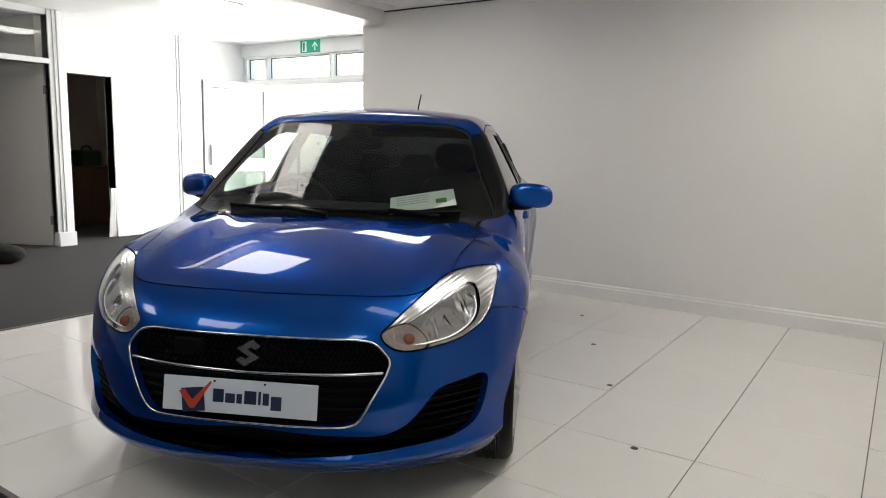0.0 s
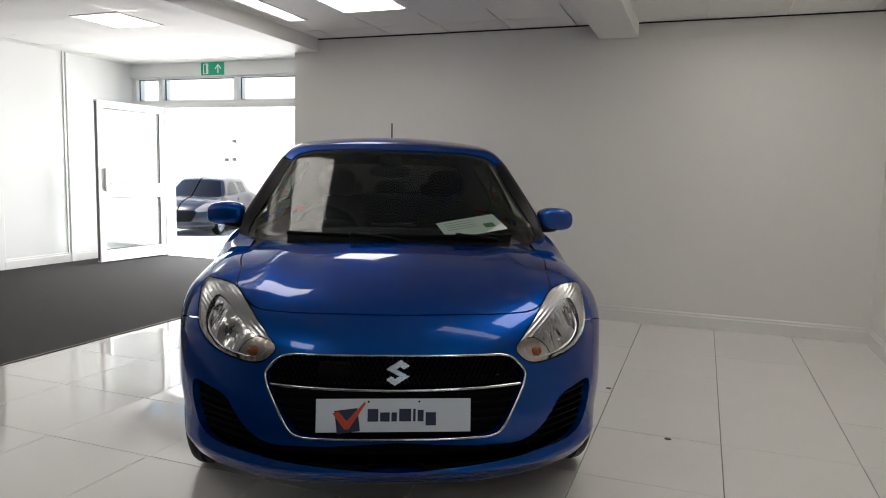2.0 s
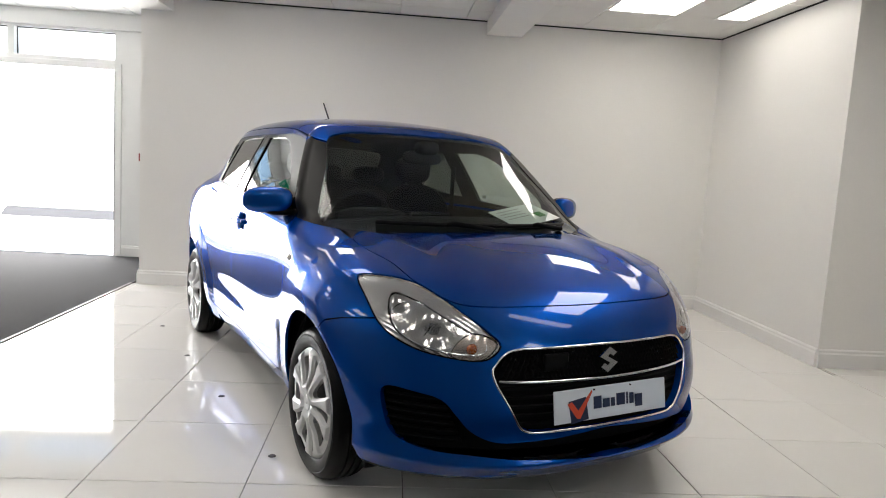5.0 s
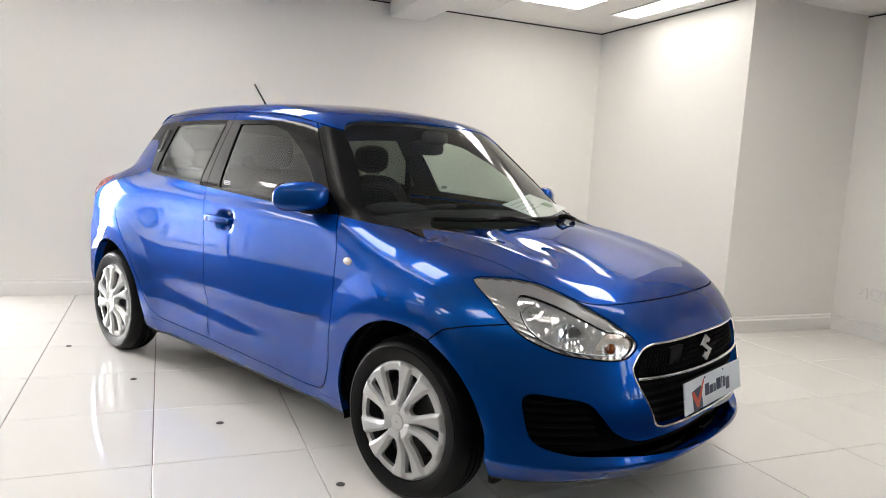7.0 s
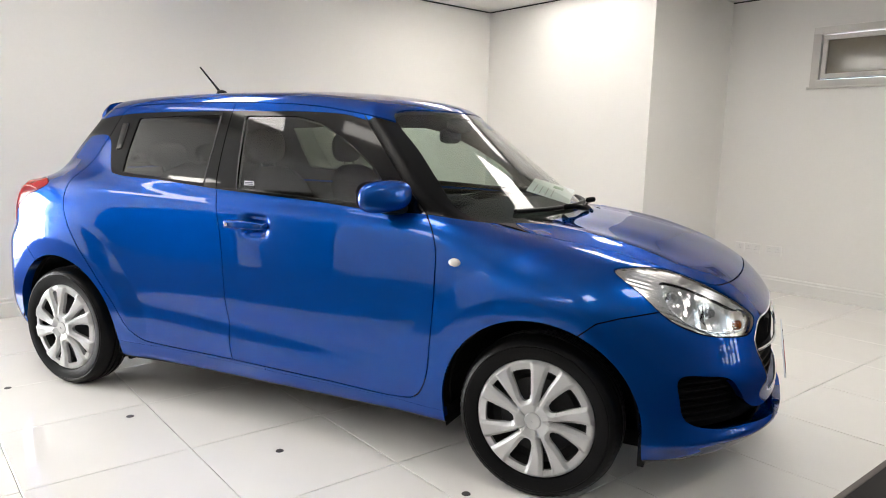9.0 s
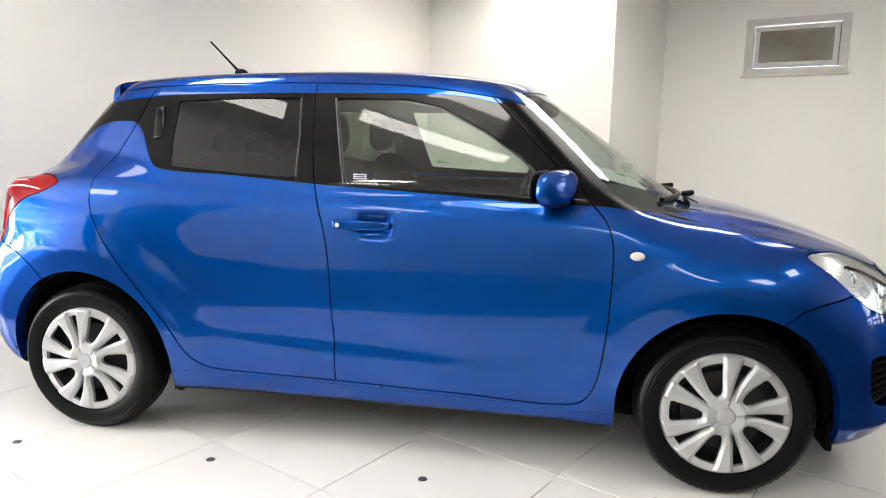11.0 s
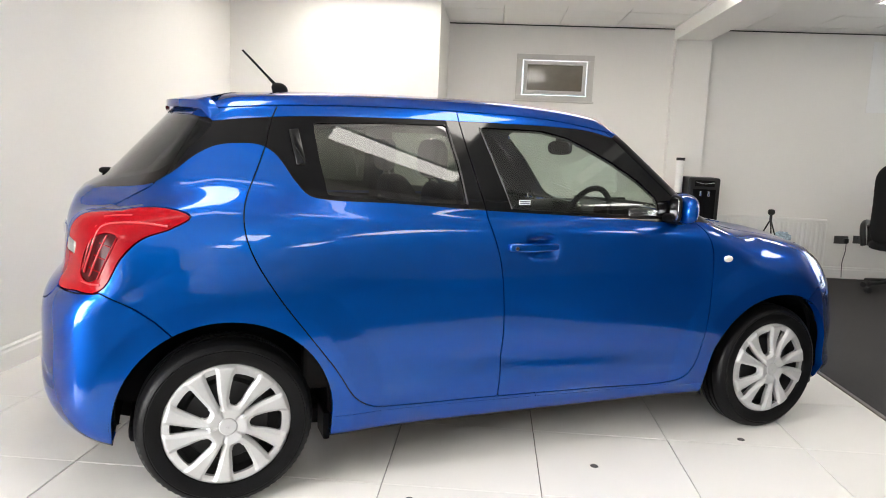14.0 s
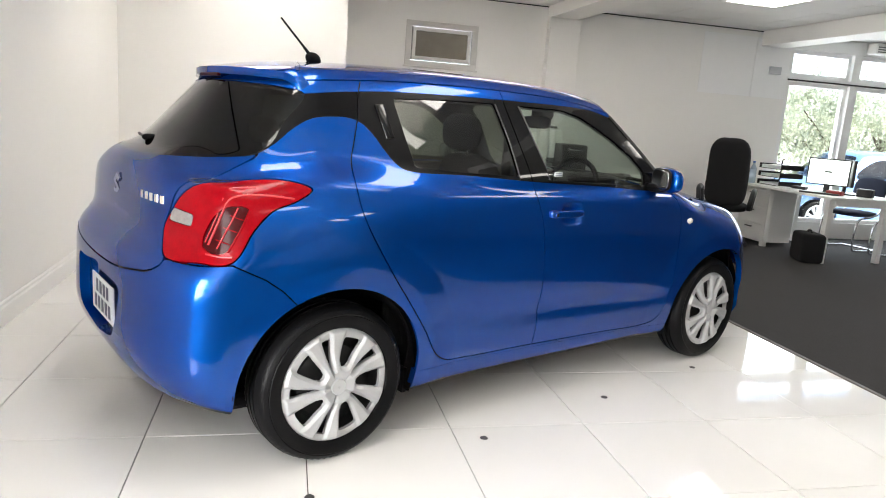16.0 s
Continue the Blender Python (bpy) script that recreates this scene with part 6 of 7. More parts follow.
part("panel_board", bm, M_WHITE, lean)
for k in range(3):
    box("panel_rib", (-0.045 + 0.035 * k, 0.0062, 0.02), (-0.025 + 0.035 * k, 0.010, 0.62), M_TRIM, lean)
shoe = thing("black_bin_bag", pose(-0.06, -4.92, 0.004), "small black bag lying on the carpet", "bag")
bm = bmesh.new()
superellipsoid(bm, (0, 0, 0.10), (0.17, 0.14, 0.10), 2.3, 22, 12, shape=lambda v: Vector((v.x + 0.3 * v.z, v.y, v.z * (1 + 0.8 * v.x))))
part("bag_body", bm, M_FABRIC, shoe, smooth=True)


# ---- office corner ----
M_PET = mat("clear_bluish_plastic", (0.45, 0.56, 0.66), 0.12, vary=0.15, scale=20)
cooler = thing("water_cooler", pose(2.32, 4.06, 0.004), "black free-standing water cooler beside a pilaster", "water cooler")
bm = bmesh.new()
add_box(bm, (-0.16, -0.16, 0.0), (0.16, 0.15, 1.05), 0.02)
part("casing", bm, M_BLACK, cooler)
box("tap_recess", (-0.115, -0.166, 0.50), (0.115, -0.1602, 0.93), M_INNER, cooler)
box("drip_tray", (-0.12, -0.185, 0.45), (0.12, -0.1602, 0.475), M_STEEL, cooler, 0.004)
tube("trim_arc", [(-0.09, -0.172, 1.000), (-0.03, -0.174, 0.985), (0.03, -0.174, 0.985), (0.09, -0.172, 1.000)], 0.006, M_STEEL, cooler)
box("control_panel", (-0.10, -0.168, 0.96), (0.10, -0.1603, 1.02), M_GLOSS, cooler, 0.004)
for s in (-1, 1):
    bm = bmesh.new()
    add_cyl(bm, (s * 0.04, -0.18, 0.86), (s * 0.04, -0.18, 0.91), 0.012, seg=12)
    part("tap", bm, M_STEEL, cooler)
cups = thing("cup_dispenser", pose(2.11, 4.12, 0.86), "clear tube of paper cups beside the water cooler", "cup dispenser")
bm = bmesh.new()
add_cyl(bm, (0, 0, 0.02), (0, 0, 0.36), 0.040, seg=24)
part("cup_stack", bm, M_WHITE, cups, smooth=False)
bm = bmesh.new()
add_cyl(bm, (0, 0, 0.36), (0, 0, 0.39), 0.045, seg=24)
part("cap", bm, M_BLACK, cups)
bm = bmesh.new()
add_cyl(bm, (0, 0, -0.04), (0, 0, 0.02), 0.047, seg=24)
add_box(bm, (-0.02, 0.02, -0.03), (0.02, 0.10, 0.0))
part("bracket", bm, M_BLACK, cups)

rad = thing("radiator", pose(3.16, Y_W3 - 0.03, 0.12), "white panel radiator on the wall", "radiator")
bm = bmesh.new()
add_box(bm, (-0.60, -0.045, 0), (0.60, -0.02, 0.52), 0.006)
part("panel", bm, M_TRIM, rad)
for k in range(24):
    bm = bmesh.new()
    x = -0.575 + 0.05 * k
    add_box(bm, (x - 0.014, -0.055, 0.03), (x + 0.014, -0.0455, 0.49), 0.005, None, 1)
    part("rib", bm, M_TRIM, rad)
box("top_grille", (-0.60, -0.045, 0.521), (0.60, 0.02, 0.528), M_TRIM, rad, 0.002)

stand = thing("low_box", pose(3.06, 3.92, 0.004), "low black storage box by the radiator", "box")
bm = bmesh.new()
add_box(bm, (-0.16, -0.12, 0), (0.20, 0.12, 0.43), 0.012)
part("box_body", bm, M_BLACK, stand)
tri = thing("tripod", pose(3.02, 3.90, 0.434), "small black tripod standing on a box", "tripod")
for k in range(3):
    a = 2 * math.pi * k / 3 + 0.4
    bm = bmesh.new()
    add_cyl(bm, (0, 0, 0.22), (0.10 * math.cos(a), 0.10 * math.sin(a), 0), 0.009, 0.006, 10)
    part("leg", bm, M_BLACK, tri)
bm = bmesh.new()
add_cyl(bm, (0, 0, 0.20), (0, 0, 0.27), 0.014, seg=12)
superellipsoid(bm, (0, 0, 0.295), (0.035, 0.025, 0.03), 2.8, 14, 10)
part("head", bm, M_BLACK, tri)

wrap = thing("plastic_wrap", pose(3.17, 3.93, 0.434), "crumpled clear plastic wrap lying on the black box", "wrapping")
bm = bmesh.new()
bmesh.ops.create_icosphere(bm, subdivisions=3, radius=1.0)
rng_w = random.Random(8)
for v in bm.verts:
    k = 1 + rng_w.uniform(-0.22, 0.22)
    v.co = Vector((v.co.x * 0.075 * k, v.co.y * 0.085 * k, max(0.0, 0.045 + v.co.z * 0.05 * k)))
part("film", bm, M_PET, wrap)

chair = thing("office_chair", pose(4.14, 3.56, 0.004, 0, 0, 50), "black high-backed office swivel chair at a desk", "office chair")
bm = bmesh.new()
superellipsoid(bm, (0, 0, 0.47), (0.25, 0.25, 0.055), 3.2)
part("seat", bm, M_FABRIC, chair, smooth=True)
bm = bmesh.new()
superellipsoid(bm, (-0.25, 0, 0.88), (0.060, 0.225, 0.385), 5.0, 44, 28, shape=lambda v: Vector((v.x - 0.14 * v.z + 0.5 * v.y * v.y + 0.02 * math.cos(9 * v.z), v.y * (1 - 0.10 * v.z - 1.6 * max(0.0, v.z - 0.22) ** 2 * 4), v.z)))
part("backrest", bm, M_FABRIC, chair, smooth=True)
for s in (-1, 1):
    tube("armrest", [(-0.18, s * 0.27, 0.46), (-0.20, s * 0.29, 0.60), (-0.14, s * 0.30, 0.68), (0.06, s * 0.30, 0.68), (0.13, s * 0.29, 0.60), (0.08, s * 0.27, 0.44)], 0.028, M_BLACK, chair)
bm = bmesh.new()
add_cyl(bm, (0, 0, 0.10), (0, 0, 0.42), 0.028, seg=16)
part("gas_column", bm, M_BLACK, chair)
for k in range(5):
    a = 2 * math.pi * k / 5
    c, s = math.cos(a), math.sin(a)
    bm = bmesh.new()
    add_cyl(bm, (0.02 * c, 0.02 * s, 0.12), (0.29 * c, 0.29 * s, 0.085), 0.022, 0.015, 10)
    foot = part("base_leg", bm, M_BLACK, chair)
    bm = bmesh.new()
    add_cyl(bm, (0.29 * c - 0.02 * s, 0.29 * s + 0.02 * c, 0.03), (0.29 * c + 0.02 * s, 0.29 * s - 0.02 * c, 0.03), 0.03, seg=14)
    part("castor", bm, M_BLACK, foot)

desk = thing("desk", pose(4.70, 2.55, 0.004), "long white office desk with square legs", "desk")
box("desktop", (-0.04, -0.05, 0.70), (0.96, 1.62, 0.728), M_TRIM, desk, 0.004)
for x, y in ((0.03, 0.05), (0.84, 0.14), (0.03, 1.0), (0.84, 1.5)):
    box("leg", (x - 0.03, y - 0.03, 0), (x + 0.03, y + 0.03, 0.70), M_TRIM, desk, 0.004)
box("apron", (0.06, -0.01, 0.63), (0.86, 0.012, 0.70), M_TRIM, desk, 0.003)
ped = thing("drawer_pedestal", pose(4.98, 3.92, 0.004), "white drawer pedestal under the desk", "drawer unit")
bm = bmesh.new()
add_box(bm, (-0.20, -0.28, 0.03), (0.20, 0.22, 0.68), 0.004)
part("carcass", bm, M_TRIM, ped)
for k in range(3):
    d = box("drawer", (-0.215, -0.27, 0.05 + 0.21 * k), (-0.2005, 0.21, 0.24 + 0.21 * k), M_TRIM, ped, 0.003)
    box("drawer_handle", (-0.235, -0.08, 0.19 + 0.21 * k), (-0.216, 0.04, 0.205 + 0.21 * k), M_GREYMETAL, d, 0.003)

mon = thing("monitor", pose(5.02, 3.02, 0.732, 0, 0, 42), "flat computer monitor showing a pale page", "monitor")
bm = bmesh.new()
add_box(bm, (-0.03, -0.215, 0.09), (0.0, 0.215, 0.39), 0.006)
part("bezel", bm, M_BLACK, mon)
M_SCREENLIT = mat("lit_screen", (0.5, 0.55, 0.52), 0.3, emit=((0.72, 0.82, 0.74), 0.75))
box("display", (-0.0315, -0.20, 0.105), (-0.0302, 0.20, 0.375), M_SCREENLIT, mon)
box("display_mark", (-0.0325, -0.04, 0.232), (-0.0316, 0.04, 0.252), M_GREYMETAL, mon)
bm = bmesh.new()
add_box(bm, (-0.005, -0.03, 0.0), (0.03, 0.03, 0.20), 0.006)
add_box(bm, (-0.09, -0.12, 0.0), (0.09, 0.12, 0.014), 0.005)
part("stand", bm, M_BLACK, mon)
mon2 = copy_thing(mon, pose(5.24, 2.98, 0.732, 0, 0, 150))
mon2["label"] = "second dark monitor turned away"
kb = thing("keyboard", pose(4.82, 2.88, 0.732, 0, 0, 42), "black keyboard on the desk", "keyboard")
bm = bmesh.new()
add_box(bm, (-0.06, -0.2, 0), (0.06, 0.2, 0.02), 0.006)
part("key_bed", bm, M_BLACK, kb)
trays = thing("letter_trays", pose(5.02, 3.80, 0.732), "stack of dark letter trays full of papers", "letter trays")
for k in range(3):
    bm = bmesh.new()
    z = 0.10 * k
    add_box(bm, (-0.16, -0.20, z), (0.16, 0.20, z + 0.006))
    for s in (-1, 1):
        add_box(bm, (-0.16, s * 0.196 - 0.004, z + 0.006), (0.16, s * 0.196 + 0.004, z + 0.06))
        add_box(bm, (s * 0.15 - 0.006, s * 0.185 - 0.006, z + 0.06), (s * 0.15 + 0.006, s * 0.185 + 0.006, z + 0.10))
    t = part("tray", bm, M_BLACK, trays)
    box("contents", (-0.14, -0.18, z + 0.0062), (0.15, 0.18, z + 0.03 + 0.008 * k), M_PAPER, t)
bottle = thing("water_bottle", pose(4.78, 4.00, 0.732), "clear plastic water bottle on the desk", "bottle")
bm = bmesh.new()
for a, b, r0, r1 in ((0, 0.17, 0.04, 0.04), (0.17, 0.23, 0.04, 0.014), (0.23, 0.25, 0.014, 0.014)):
    add_cyl(bm, (0, 0, a), (0, 0, b), r0, r1, 20)
part("bottle_body", bm, M_PET, bottle, smooth=True)
M_BLUECAP = mat("blue_plastic", (0.02, 0.12, 0.45), 0.4)
bm = bmesh.new()
add_cyl(bm, (0, 0, 0.25), (0, 0, 0.27), 0.016, seg=16)
part("cap", bm, M_BLUECAP, bottle)
for x, y, h, c, nm in ((4.95, 2.80, 0.05, M_REDBOX, "red stapler on the desk"), (5.3, 2.75, 0.09, M_BLACK, "dark pen pot on the desk"), (4.95, 3.35, 0.04, M_BLACK, "dark telephone on the desk")):
    t = thing(nm.split()[1] if nm.split()[1] != "pen" else "pen_pot", pose(x, y, 0.732, 0, 0, 30), nm, nm.split()[1])
    bm = bmesh.new()
    add_box(bm, (-0.05, -0.08, 0), (0.05, 0.08, h), 0.012)
    part("casing", bm, c, t)
pap = thing("paper_pile", pose(4.86, 3.48, 0.732, 0, 0, 12), "loose white papers on the desk", "paper")
for k in range(4):
    bm = bmesh.new()
    add_box(bm, (-0.105, -0.148, 0.002 * k), (0.105, 0.148, 0.002 * k + 0.0015), 0, pose(0.01 * k, -0.015 * k, 0, 0, 0, 9 * k))
    part("sheet", bm, M_PAPER, pap)
bag = thing("black_bag", pose(4.64, 2.71, 0.004, 0, 0, -20), "black laptop bag standing on the carpet", "bag")
bm = bmesh.new()
superellipsoid(bm, (0, 0, 0.16), (0.12, 0.19, 0.16), 8, 36, 20)
part("bag_body", bm, M_FABRIC, bag, smooth=True)
tube("bag_handle", [(0, -0.06, 0.315), (0, -0.05, 0.345), (0, 0.05, 0.345), (0, 0.06, 0.315)], 0.010, M_FABRIC, bag)


def visitor_chair(x, y, turn):
    c = thing("visitor_chair", pose(x, y, 0.004, 0, 0, turn), "dark blue cantilever chair on a chrome tube frame", "chair", "visitor chairs")
    bm = bmesh.new()
    superellipsoid(bm, (0, 0, 0.46), (0.22, 0.225, 0.035), 3.6)
    part("seat", bm, M_NAVYCLOTH, c, smooth=True)
    bm = bmesh.new()
    superellipsoid(bm, (-0.235, 0, 0.74), (0.03, 0.22, 0.16), 3.6, shape=lambda v: Vector((v.x - 0.15 * v.z, v.y, v.z)))
    part("backrest", bm, M_NAVYCLOTH, c, smooth=True)
    for s in (-1, 1):
        tube("tube_frame", [(-0.25, s * 0.20, 0.86), (-0.22, s * 0.23, 0.50), (0.0, s * 0.235, 0.43), (0.20, s * 0.235, 0.42), (0.24, s * 0.235, 0.30), (0.24, s * 0.235, 0.04), (0.18, s * 0.235, 0.016), (-0.22, s * 0.235, 0.016)], 0.012, M_STEEL, c)
    tube("foot_bar", [(-0.22, -0.235, 0.016), (-0.24, -0.1, 0.016), (-0.24, 0.1, 0.016), (-0.22, 0.235, 0.016)], 0.012, M_STEEL, c)
    return c


M_NAVYCLOTH = mat("dark_blue_cloth", (0.010, 0.014, 0.035), 0.9, vary=0.2, scale=20, grain=0.5, grain_scale=500)
visitor_chair(5.95, 3.55, 190)
visitor_chair(6.05, 2.85, 175)
# patch of daylight on the wall, put in as paler glossy panels
board = thing("wall_board", pose(4.67, Y_W3, 2.17), "bright daylight patch high on the wall, made as pale glossy panels", "board")
M_LIGHTPATCH = mat("glossy_white_board", (0.90, 0.90, 0.90), 0.25, vary=0.02)
for x0, x1 in ((-0.63, 0.115), (0.119, 0.625)):
    box("board_panel", (x0, -0.006, -0.37), (x1, -0.0005, 0.36), M_LIGHTPATCH, board, 0.001)
sensor = thing("wall_sensor", pose(5.09, Y_W3 - 0.007, 2.145), "small grey plastic sensor box on the bright wall patch", "sensor")
M_SENSOR = mat("light_grey_plastic", (0.52, 0.53, 0.55), 0.5, vary=0.03)
bm = bmesh.new()
add_box(bm, (-0.085, -0.03, -0.048), (0.085, 0.0, 0.048), 0.008)
part("sensor_case", bm, M_SENSOR, sensor)
heater = thing("wall_heater", pose(6.75, Y_W3 - 0.02, 2.52), "white wall-mounted air heater over the windows", "heater")
bm = bmesh.new()
add_box(bm, (-0.35, -0.16, -0.06), (0.35, 0.0, 0.08), 0.02)
part("heater_body", bm, M_TRIM, heater)
for k in range(3):
    box("louvre", (-0.32, -0.163, -0.04 + 0.03 * k), (0.32, -0.1602, -0.025 + 0.03 * k), M_GREYMETAL, heater)
for k, (a, b) in enumerate(((5.34, 6.27), (6.39, 7.32), (7.44, 8.6))):
    for z0, z1 in ((0.22, 2.04), (2.10, 2.44)):
        w = thing("window_4", pose((a + b) / 2, Y_W3 + 0.08, (z0 + z1) / 2), "tall white-framed shop window", "window", kind="structure")
        hw, hh = (b - a) / 2, (z1 - z0) / 2
        bm = bmesh.new()
        for lo, hi in (((-hw, -hh), (hw, -hh + 0.05)), ((-hw, hh - 0.05), (hw, hh)), ((-hw, -hh + 0.05), (-hw + 0.05, hh - 0.05)), ((hw - 0.05, -hh + 0.05), (hw, hh - 0.05))):
            add_box(bm, (lo[0], -0.03, lo[1]), (hi[0], 0.03, hi[1]), 0.004)
        part("window_frame", bm, M_UPVC, w)
        bm = bmesh.new()
        add_box(bm, (-hw + 0.045, -0.006, -hh + 0.045), (hw - 0.045, 0.006, hh - 0.045))
        p = part("pane", bm, M_PANE, w)
        p.visible_shadow = False
tagged(box("trim_window_bar", (5.30, Y_W3 - 0.012, 2.042), (X_EAST, Y_W3 - 0.0005, 2.098), M_UPVC, bevel=0.004), "white transom bar of the shop windows", "transom", kind="structure")
tagged(box("trim_blind_rail", (5.30, Y_W3 - 0.03, 2.045), (X_EAST, Y_W3 - 0.0125, 2.065), M_SEAL), "dark blind rail along the transom", "rail", kind="structure")


# ---- outside ----
YARD = -0.45
bm = bmesh.new()
n = 60
for i in range(n):
    for j in range(n):
        x0, x1, y0, y1 = [-120 + 240 * k / n for k in (i, i + 1)] + [-120 + 240 * k / n for k in (j, j + 1)]
        bm.faces.new([bm.verts.new(p) for p in ((x0, y0, YARD), (x1, y0, YARD), (x1, y1, YARD), (x0, y1, YARD))])
bmesh.ops.remove_doubles(bm, verts=bm.verts, dist=1e-4)
tagged(link_bm("ground", bm, M_ASPHALT), "pale sunlit concrete yard", "ground", kind="structure")
# darker band of yard at the foot of the garage
M_DARKSTRIP = mat("dark_tarmac", (0.055, 0.055, 0.06), 0.9, vary=0.2, scale=1.5, grain=0.6, grain_scale=120)
tagged(box("road_strip", (-14.78, -40, YARD + 0.002), (-12.6, 20, YARD + 0.012), M_DARKSTRIP), "dark ground strip along the garage", "tarmac", kind="structure")
mark = tagged(box("road_mark", (-2.2, -0.06, 0.0), (2.2, 0.06, 0.004), M_WHITE), "white painted parking line", "road marking", kind="structure")
mark.matrix_world = pose(-13.0, -9.2, YARD + 0.013, 0, 0, 25)

garage = thing("garage_building", pose(-14.8, -8.0, YARD), "white-clad garage building across the yard", "building")
bm = bmesh.new()
add_box(bm, (-6, -22, 0), (-0.02, 14, 5.2))
part("wall", bm, M_GARAGE, garage)
box("roof", (-6.2, -22.2, 5.2), (0.15, 14.2, 5.4), M_GREYMETAL, garage, 0.02)
for k in range(4):
    box("cladding_board", (-0.02, -22, 0.02 + 0.46 * k), (0.012, 14, 0.46 + 0.46 * k), M_GARAGE, garage, 0.006)
for y, z in ((-4.4, 2.6), (-4.7, 2.0), (-4.4, 2.02)):
    box("wall_bracket", (0.012, y - 0.05, z - 0.05), (0.10, y + 0.05, z + 0.05), M_GREYMETAL, garage, 0.01)


def plain_car(name, m, paint, label):
    """A parked hatchback seen only far off: body, glass, lamps and wheels."""
    c = thing(name, m, label, "car")
    body = clip(*skin_far, skin_far[0][:, 1])
    _, body = take(body, arch_gap, 0.0)
    glass = []
    for g in (area(front, WINDSCREEN, ("x", 1, 0.3)), area(front, REAR_GLASS, ("x", -1, -1.15)), area(side, GLASS_F), area(side, GLASS_R)):
        p, body = take(body, g, 0.0)
        glass.append(p)
    lf, body = take(body, area(HL_VIEW, HEADLIGHT, ("x", 1, 1.3)), 0.0)
    lr, body = take(body, area(TL_VIEW, TAILLIGHT, ("x", -1, -1.2), ("z", 1, 0.5)), 0.0)
    gr, body = take(body, area(front, GRILLE, ("x", 1, 1.6)), 0.0)
    panel("body", both(body), paint, c, lip=0)
    for nm, p in zip(("windscreen", "rear_window", "front_window", "back_window"), glass):
        if nm in ("windscreen", "rear_window"):
            panel(nm, both(p), M_GLOSS, c, lip=0)
        else:
            panel(nm, p, M_GLOSS, c, lip=0)
            panel(nm, mirrored(p), M_GLOSS, c, lip=0)
    panel("grille", both(gr), M_SATIN, c, lip=0)
    for p, mt, nm in ((lf, M_CLEAR, "headlight"), (lr, M_RED, "tail_light")):
        panel(nm, p, mt, c, lip=0)
        panel(nm, mirrored(p), mt, c, lip=0)
    for x in (1.225, -1.225):
        for s in (-1, 1):
            w = bpy.data.objects.new("wheel", None)
            scene.collection.objects.link(w)
            w.parent = c
            w.matrix_local = pose(x, s * 0.757, 0.295, 0, 0, 0 if s < 0 else 180)
            for q in (tyre, rim_ob, cov):
                o = bpy.data.objects.new(q.name.split(".")[0], q.data)
                scene.collection.objects.link(o)
                o.parent, o.location = w, q.location
    return c


skin_far = skin(0.035)
M_GREYCAR = mat("dark_grey_car_paint", (0.012, 0.014, 0.022), 0.3, metal=0.3, coat=0.6)
M_BLUECAR = mat("pale_blue_car_paint", (0.12, 0.22, 0.42), 0.3, metal=0.4, coat=1.0)
plain_car("parked_car", pose(-11.9, -11.1, YARD, 0, 0, 16.7), M_GREYCAR, "dark grey hatchback parked outside in the yard")
plain_car("parked_car", pose(9.4, 7.2, YARD + 0.16, 0, 0, 172), M_BLUECAR, "pale blue hatchback parked outside the shop windows")


def leafy_tree(x, y, h, seed):
    t = thing("tree", pose(x, y, YARD), "leafy green tree in full sun beyond the windows", "tree", "trees")
    rng = random.Random(seed)
    bm = bmesh.new()
    add_cyl(bm, (0, 0, 0), (0.1, 0, h * 0.55), 0.16, 0.08, 10)
    for k in range(7):
        a = rng.uniform(0, 6.28)
        z = h * rng.uniform(0.15, 0.55)
        add_cyl(bm, (0.02, 0, z), (h * 0.28 * math.cos(a), h * 0.28 * math.sin(a), z + h * rng.uniform(0.1, 0.3)), 0.05, 0.015, 7)
    part("trunk", bm, M_BARK, t)
    verts, faces = [], []
    clumps = [(rng.gauss(0, h * 0.17), rng.gauss(0, h * 0.17), h * rng.uniform(0.12, 0.98), rng.uniform(0.25, 0.55)) for _ in range(90)]
    for cx, cy, cz, r in clumps:
        for _ in range(90):
            v = Vector((rng.gauss(0, 1), rng.gauss(0, 1), rng.gauss(0, 0.8))).normalized() * r * rng.random() ** 0.4
            p = Vector((cx, cy, cz)) + v
            q = Euler((rng.uniform(0, 6), rng.uniform(0, 6), rng.uniform(0, 6))).to_matrix()
            s = rng.uniform(0.03, 0.065)
            b = len(verts)
            for u in ((-0.5, 0, 0), (0, -0.28, 0.1), (0.5, 0, 0), (0, 0.28, 0.1)):
                verts.append(tuple(p + q @ Vector(u) * s * 2))
            faces.append((b, b + 1, b + 2, b + 3))
    me = bpy.data.meshes.new("crown")
    me.from_pydata(verts, [], faces)
    me.materials.append(M_LEAF)
    o = new("crown", me)
    o.parent = t
    o["kind"] = "stuff"
    return t


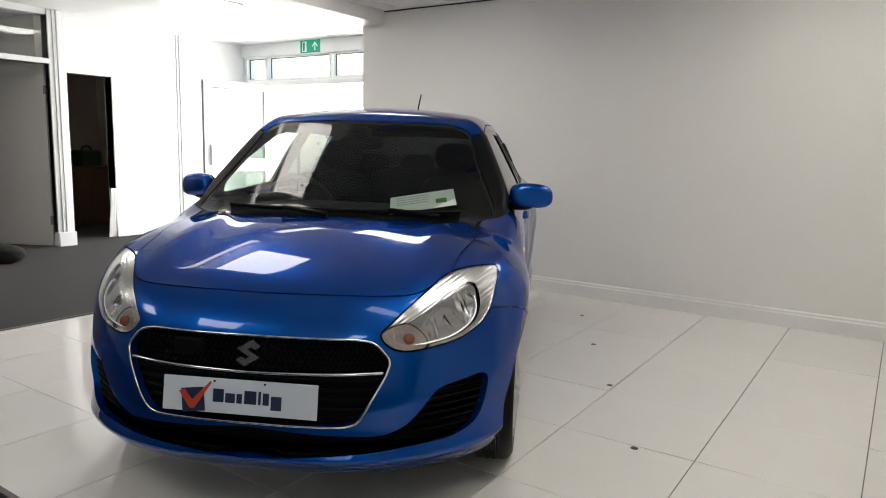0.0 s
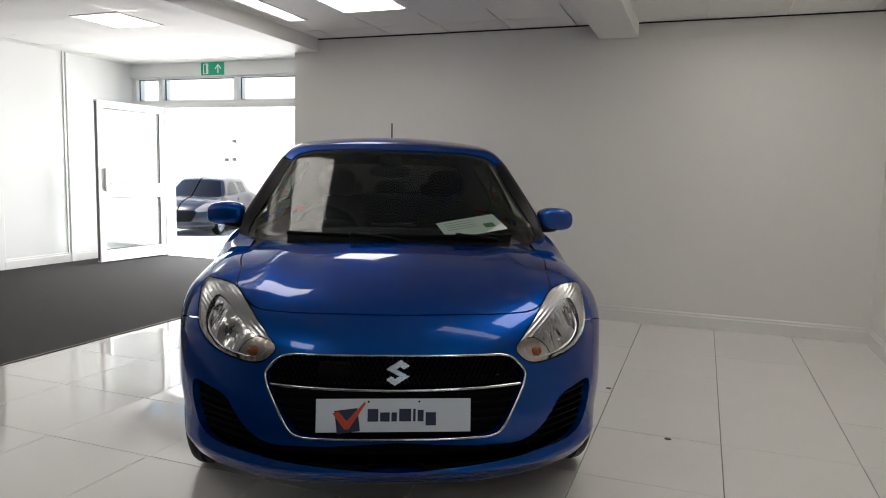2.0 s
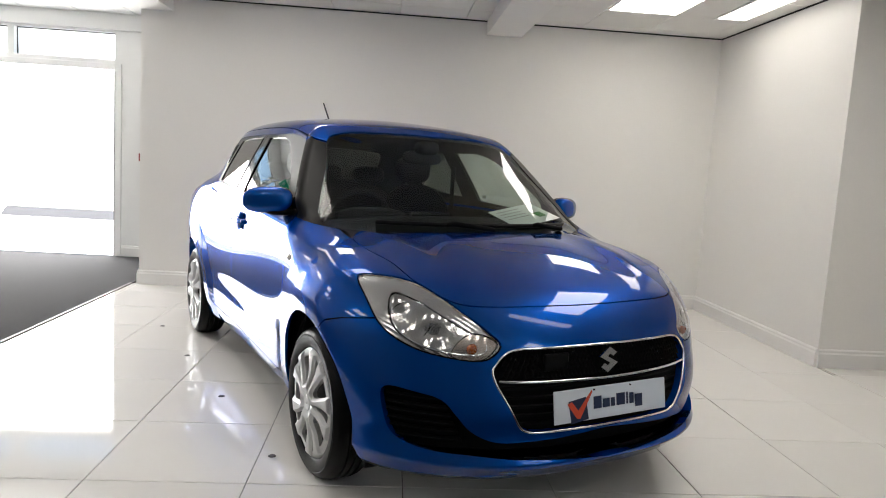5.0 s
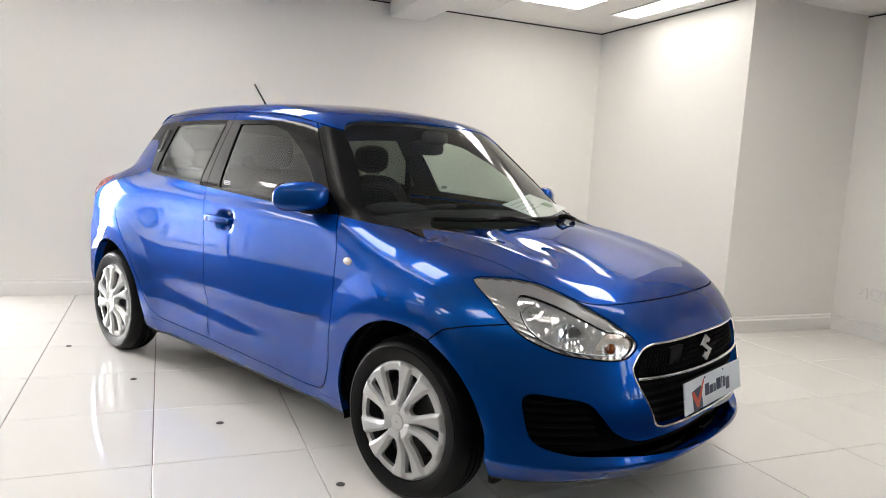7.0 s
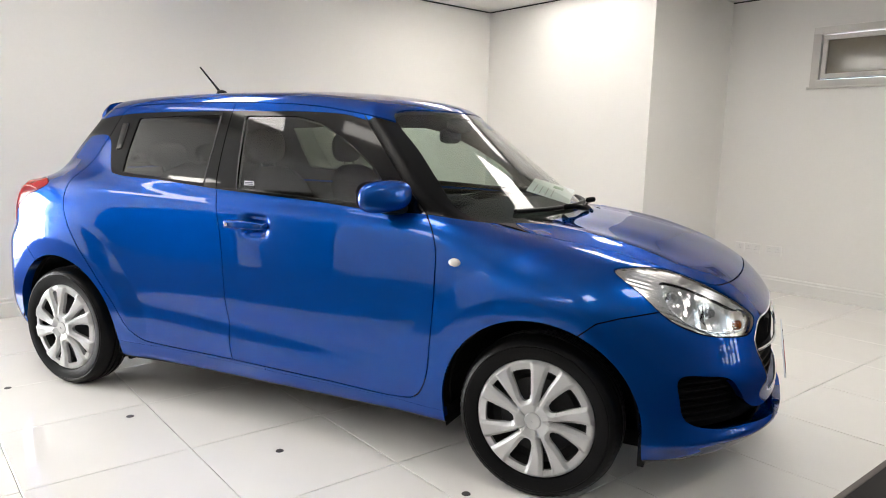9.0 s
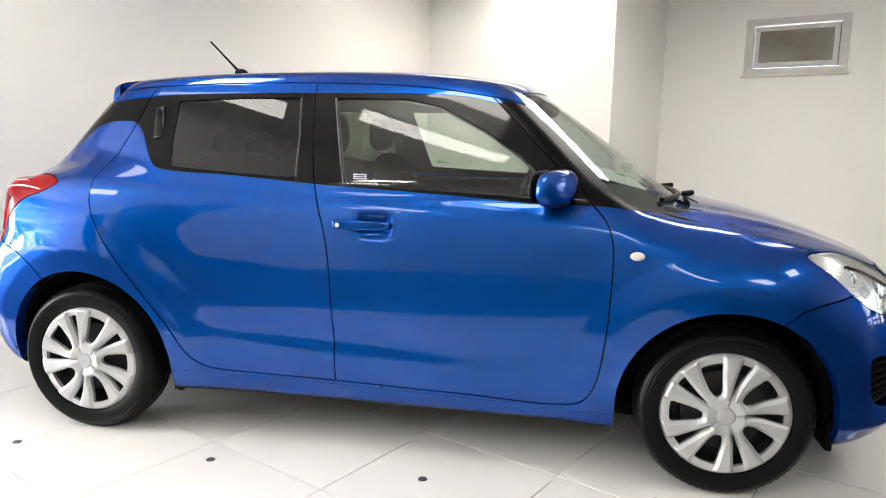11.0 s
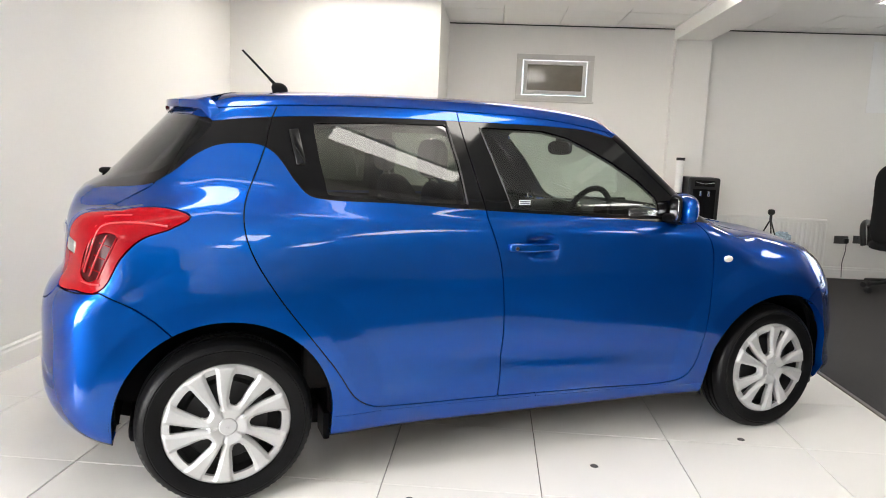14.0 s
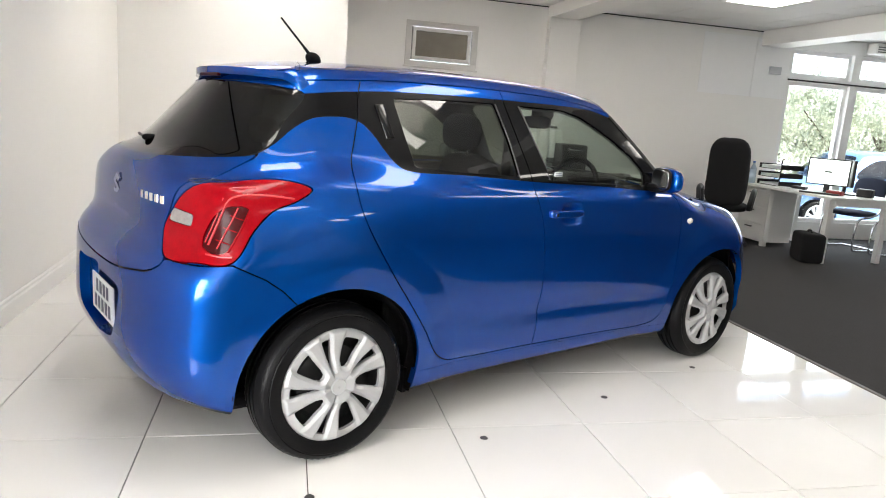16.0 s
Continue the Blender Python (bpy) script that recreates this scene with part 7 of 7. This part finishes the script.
M_BARK = mat("brown_bark", (0.09, 0.065, 0.045), 0.9, vary=0.3, scale=12)
M_LEAF = mat("green_leaves", (0.28, 0.29, 0.21), 0.6, vary=0.4, scale=3)
ln, ll = nodes_of(M_LEAF)
glow, both_ways = ln.new("ShaderNodeBsdfTranslucent"), ln.new("ShaderNodeMixShader")
glow.inputs[0].default_value = (0.50, 0.52, 0.40, 1)
both_ways.inputs[0].default_value = 0.5
ll.new(ln["Principled BSDF"].outputs[0], both_ways.inputs[1]), ll.new(glow.outputs[0], both_ways.inputs[2]), ll.new(both_ways.outputs[0], ln["Material Output"].inputs[0])
for k, (x, y, h) in enumerate(((8.2, 13.0, 3.6), (9.6, 13.3, 3.3), (10.9, 12.6, 3.4), (12.2, 13.6, 3.7), (13.6, 13.0, 3.3), (15.2, 12.8, 3.5), (17.0, 13.3, 3.4), (19.0, 13.5, 3.6), (6.4, 13.6, 3.4), (21.5, 14, 3.5))):
    leafy_tree(x, y, h, 40 + k)
fence = thing("railing_fence", pose(6.0, 10.9, YARD), "pale metal railing fence along the car park", "fence")
for z in (0.25, 1.15):
    box("rail", (0, -0.02, z), (16, 0.02, z + 0.04), M_WHITE, fence)
for k in range(107):
    bm = bmesh.new()
    add_box(bm, (0.15 * k - 0.01, -0.01, 0.0), (0.15 * k + 0.01, 0.01, 1.35))
    part("fence_bar", bm, M_WHITE, fence)


# ---- floor tiles, each laid on its own ----
TILE_X0, TILE_Y0, TILE = 0.36, -1.05, 0.602
xs = [X_W1] + [TILE_X0 + TILE * k for k in range(-10, 10) if X_W1 + 0.02 < TILE_X0 + TILE * k < X_EDGE - 0.05] + [X_EDGE - 0.013]
ys = [Y_EDGE + 0.013] + [TILE_Y0 + 0.598 * k for k in range(-10, 12) if Y_EDGE + 0.05 < TILE_Y0 + 0.598 * k < Y_W3 - 0.02] + [Y_W3]
tile_floor = tagged(new("floor_tiles"), "large white polished porcelain floor tiles", "floor tiles", kind="structure")
tile_meshes = {}
rng = random.Random(11)
for x0, x1 in zip(xs, xs[1:]):
    for y0, y1 in zip(ys, ys[1:]):
        if x0 < X_RET and y0 > Y_W2 - 0.05:
            if x1 < X_RET + 0.02:
                continue
            x0 = X_RET
        elif x0 < X_RET and y1 > Y_W2:
            y1 = Y_W2
        w, h = round(x1 - x0, 3), round(y1 - y0, 3)
        if (w, h) not in tile_meshes:
            bm = bmesh.new()
            a, b, c = 0.0018, 0.0032, 0.0012
            lo = [bm.verts.new(p) for p in ((a, a, -0.012), (w - a, a, -0.012), (w - a, h - a, -0.012), (a, h - a, -0.012))]
            mid = [bm.verts.new(p) for p in ((a, a, -c), (w - a, a, -c), (w - a, h - a, -c), (a, h - a, -c))]
            top = [bm.verts.new(p) for p in ((b, b, 0), (w - b, b, 0), (w - b, h - b, 0), (b, h - b, 0))]
            bm.faces.new(top)
            for p, q in ((lo, mid), (mid, top)):
                for i in range(4):
                    bm.faces.new((p[i], p[(i + 1) % 4], q[(i + 1) % 4], q[i]))
            me = bpy.data.meshes.new("tile")
            bm.to_mesh(me)
            bm.free()
            me.materials.append(M_TILE)
            tile_meshes[(w, h)] = me
        o = new("tile", tile_meshes[(w, h)])
        o.parent = tile_floor
        o.location = (x0, y0, rng.uniform(-0.0004, 0.0004))
        o.rotation_euler = (rng.uniform(-0.0012, 0.0012), rng.uniform(-0.0012, 0.0012), 0)
for line in ((-0.84, -1.53, 4), (-1.76, 0.56, 4)):
    for k in range(line[2]):
        d = thing("floor_plug", pose(line[0] + 0.716 * k, line[1] + 0.378 * k, 0.0), "small black plug set in the floor tiles", "floor plug", "floor plugs")
        bm = bmesh.new()
        add_cyl(bm, (0, 0, 0.0005), (0, 0, 0.003), 0.017, 0.014, 16)
        part("plug_cap", bm, M_DOT, d)
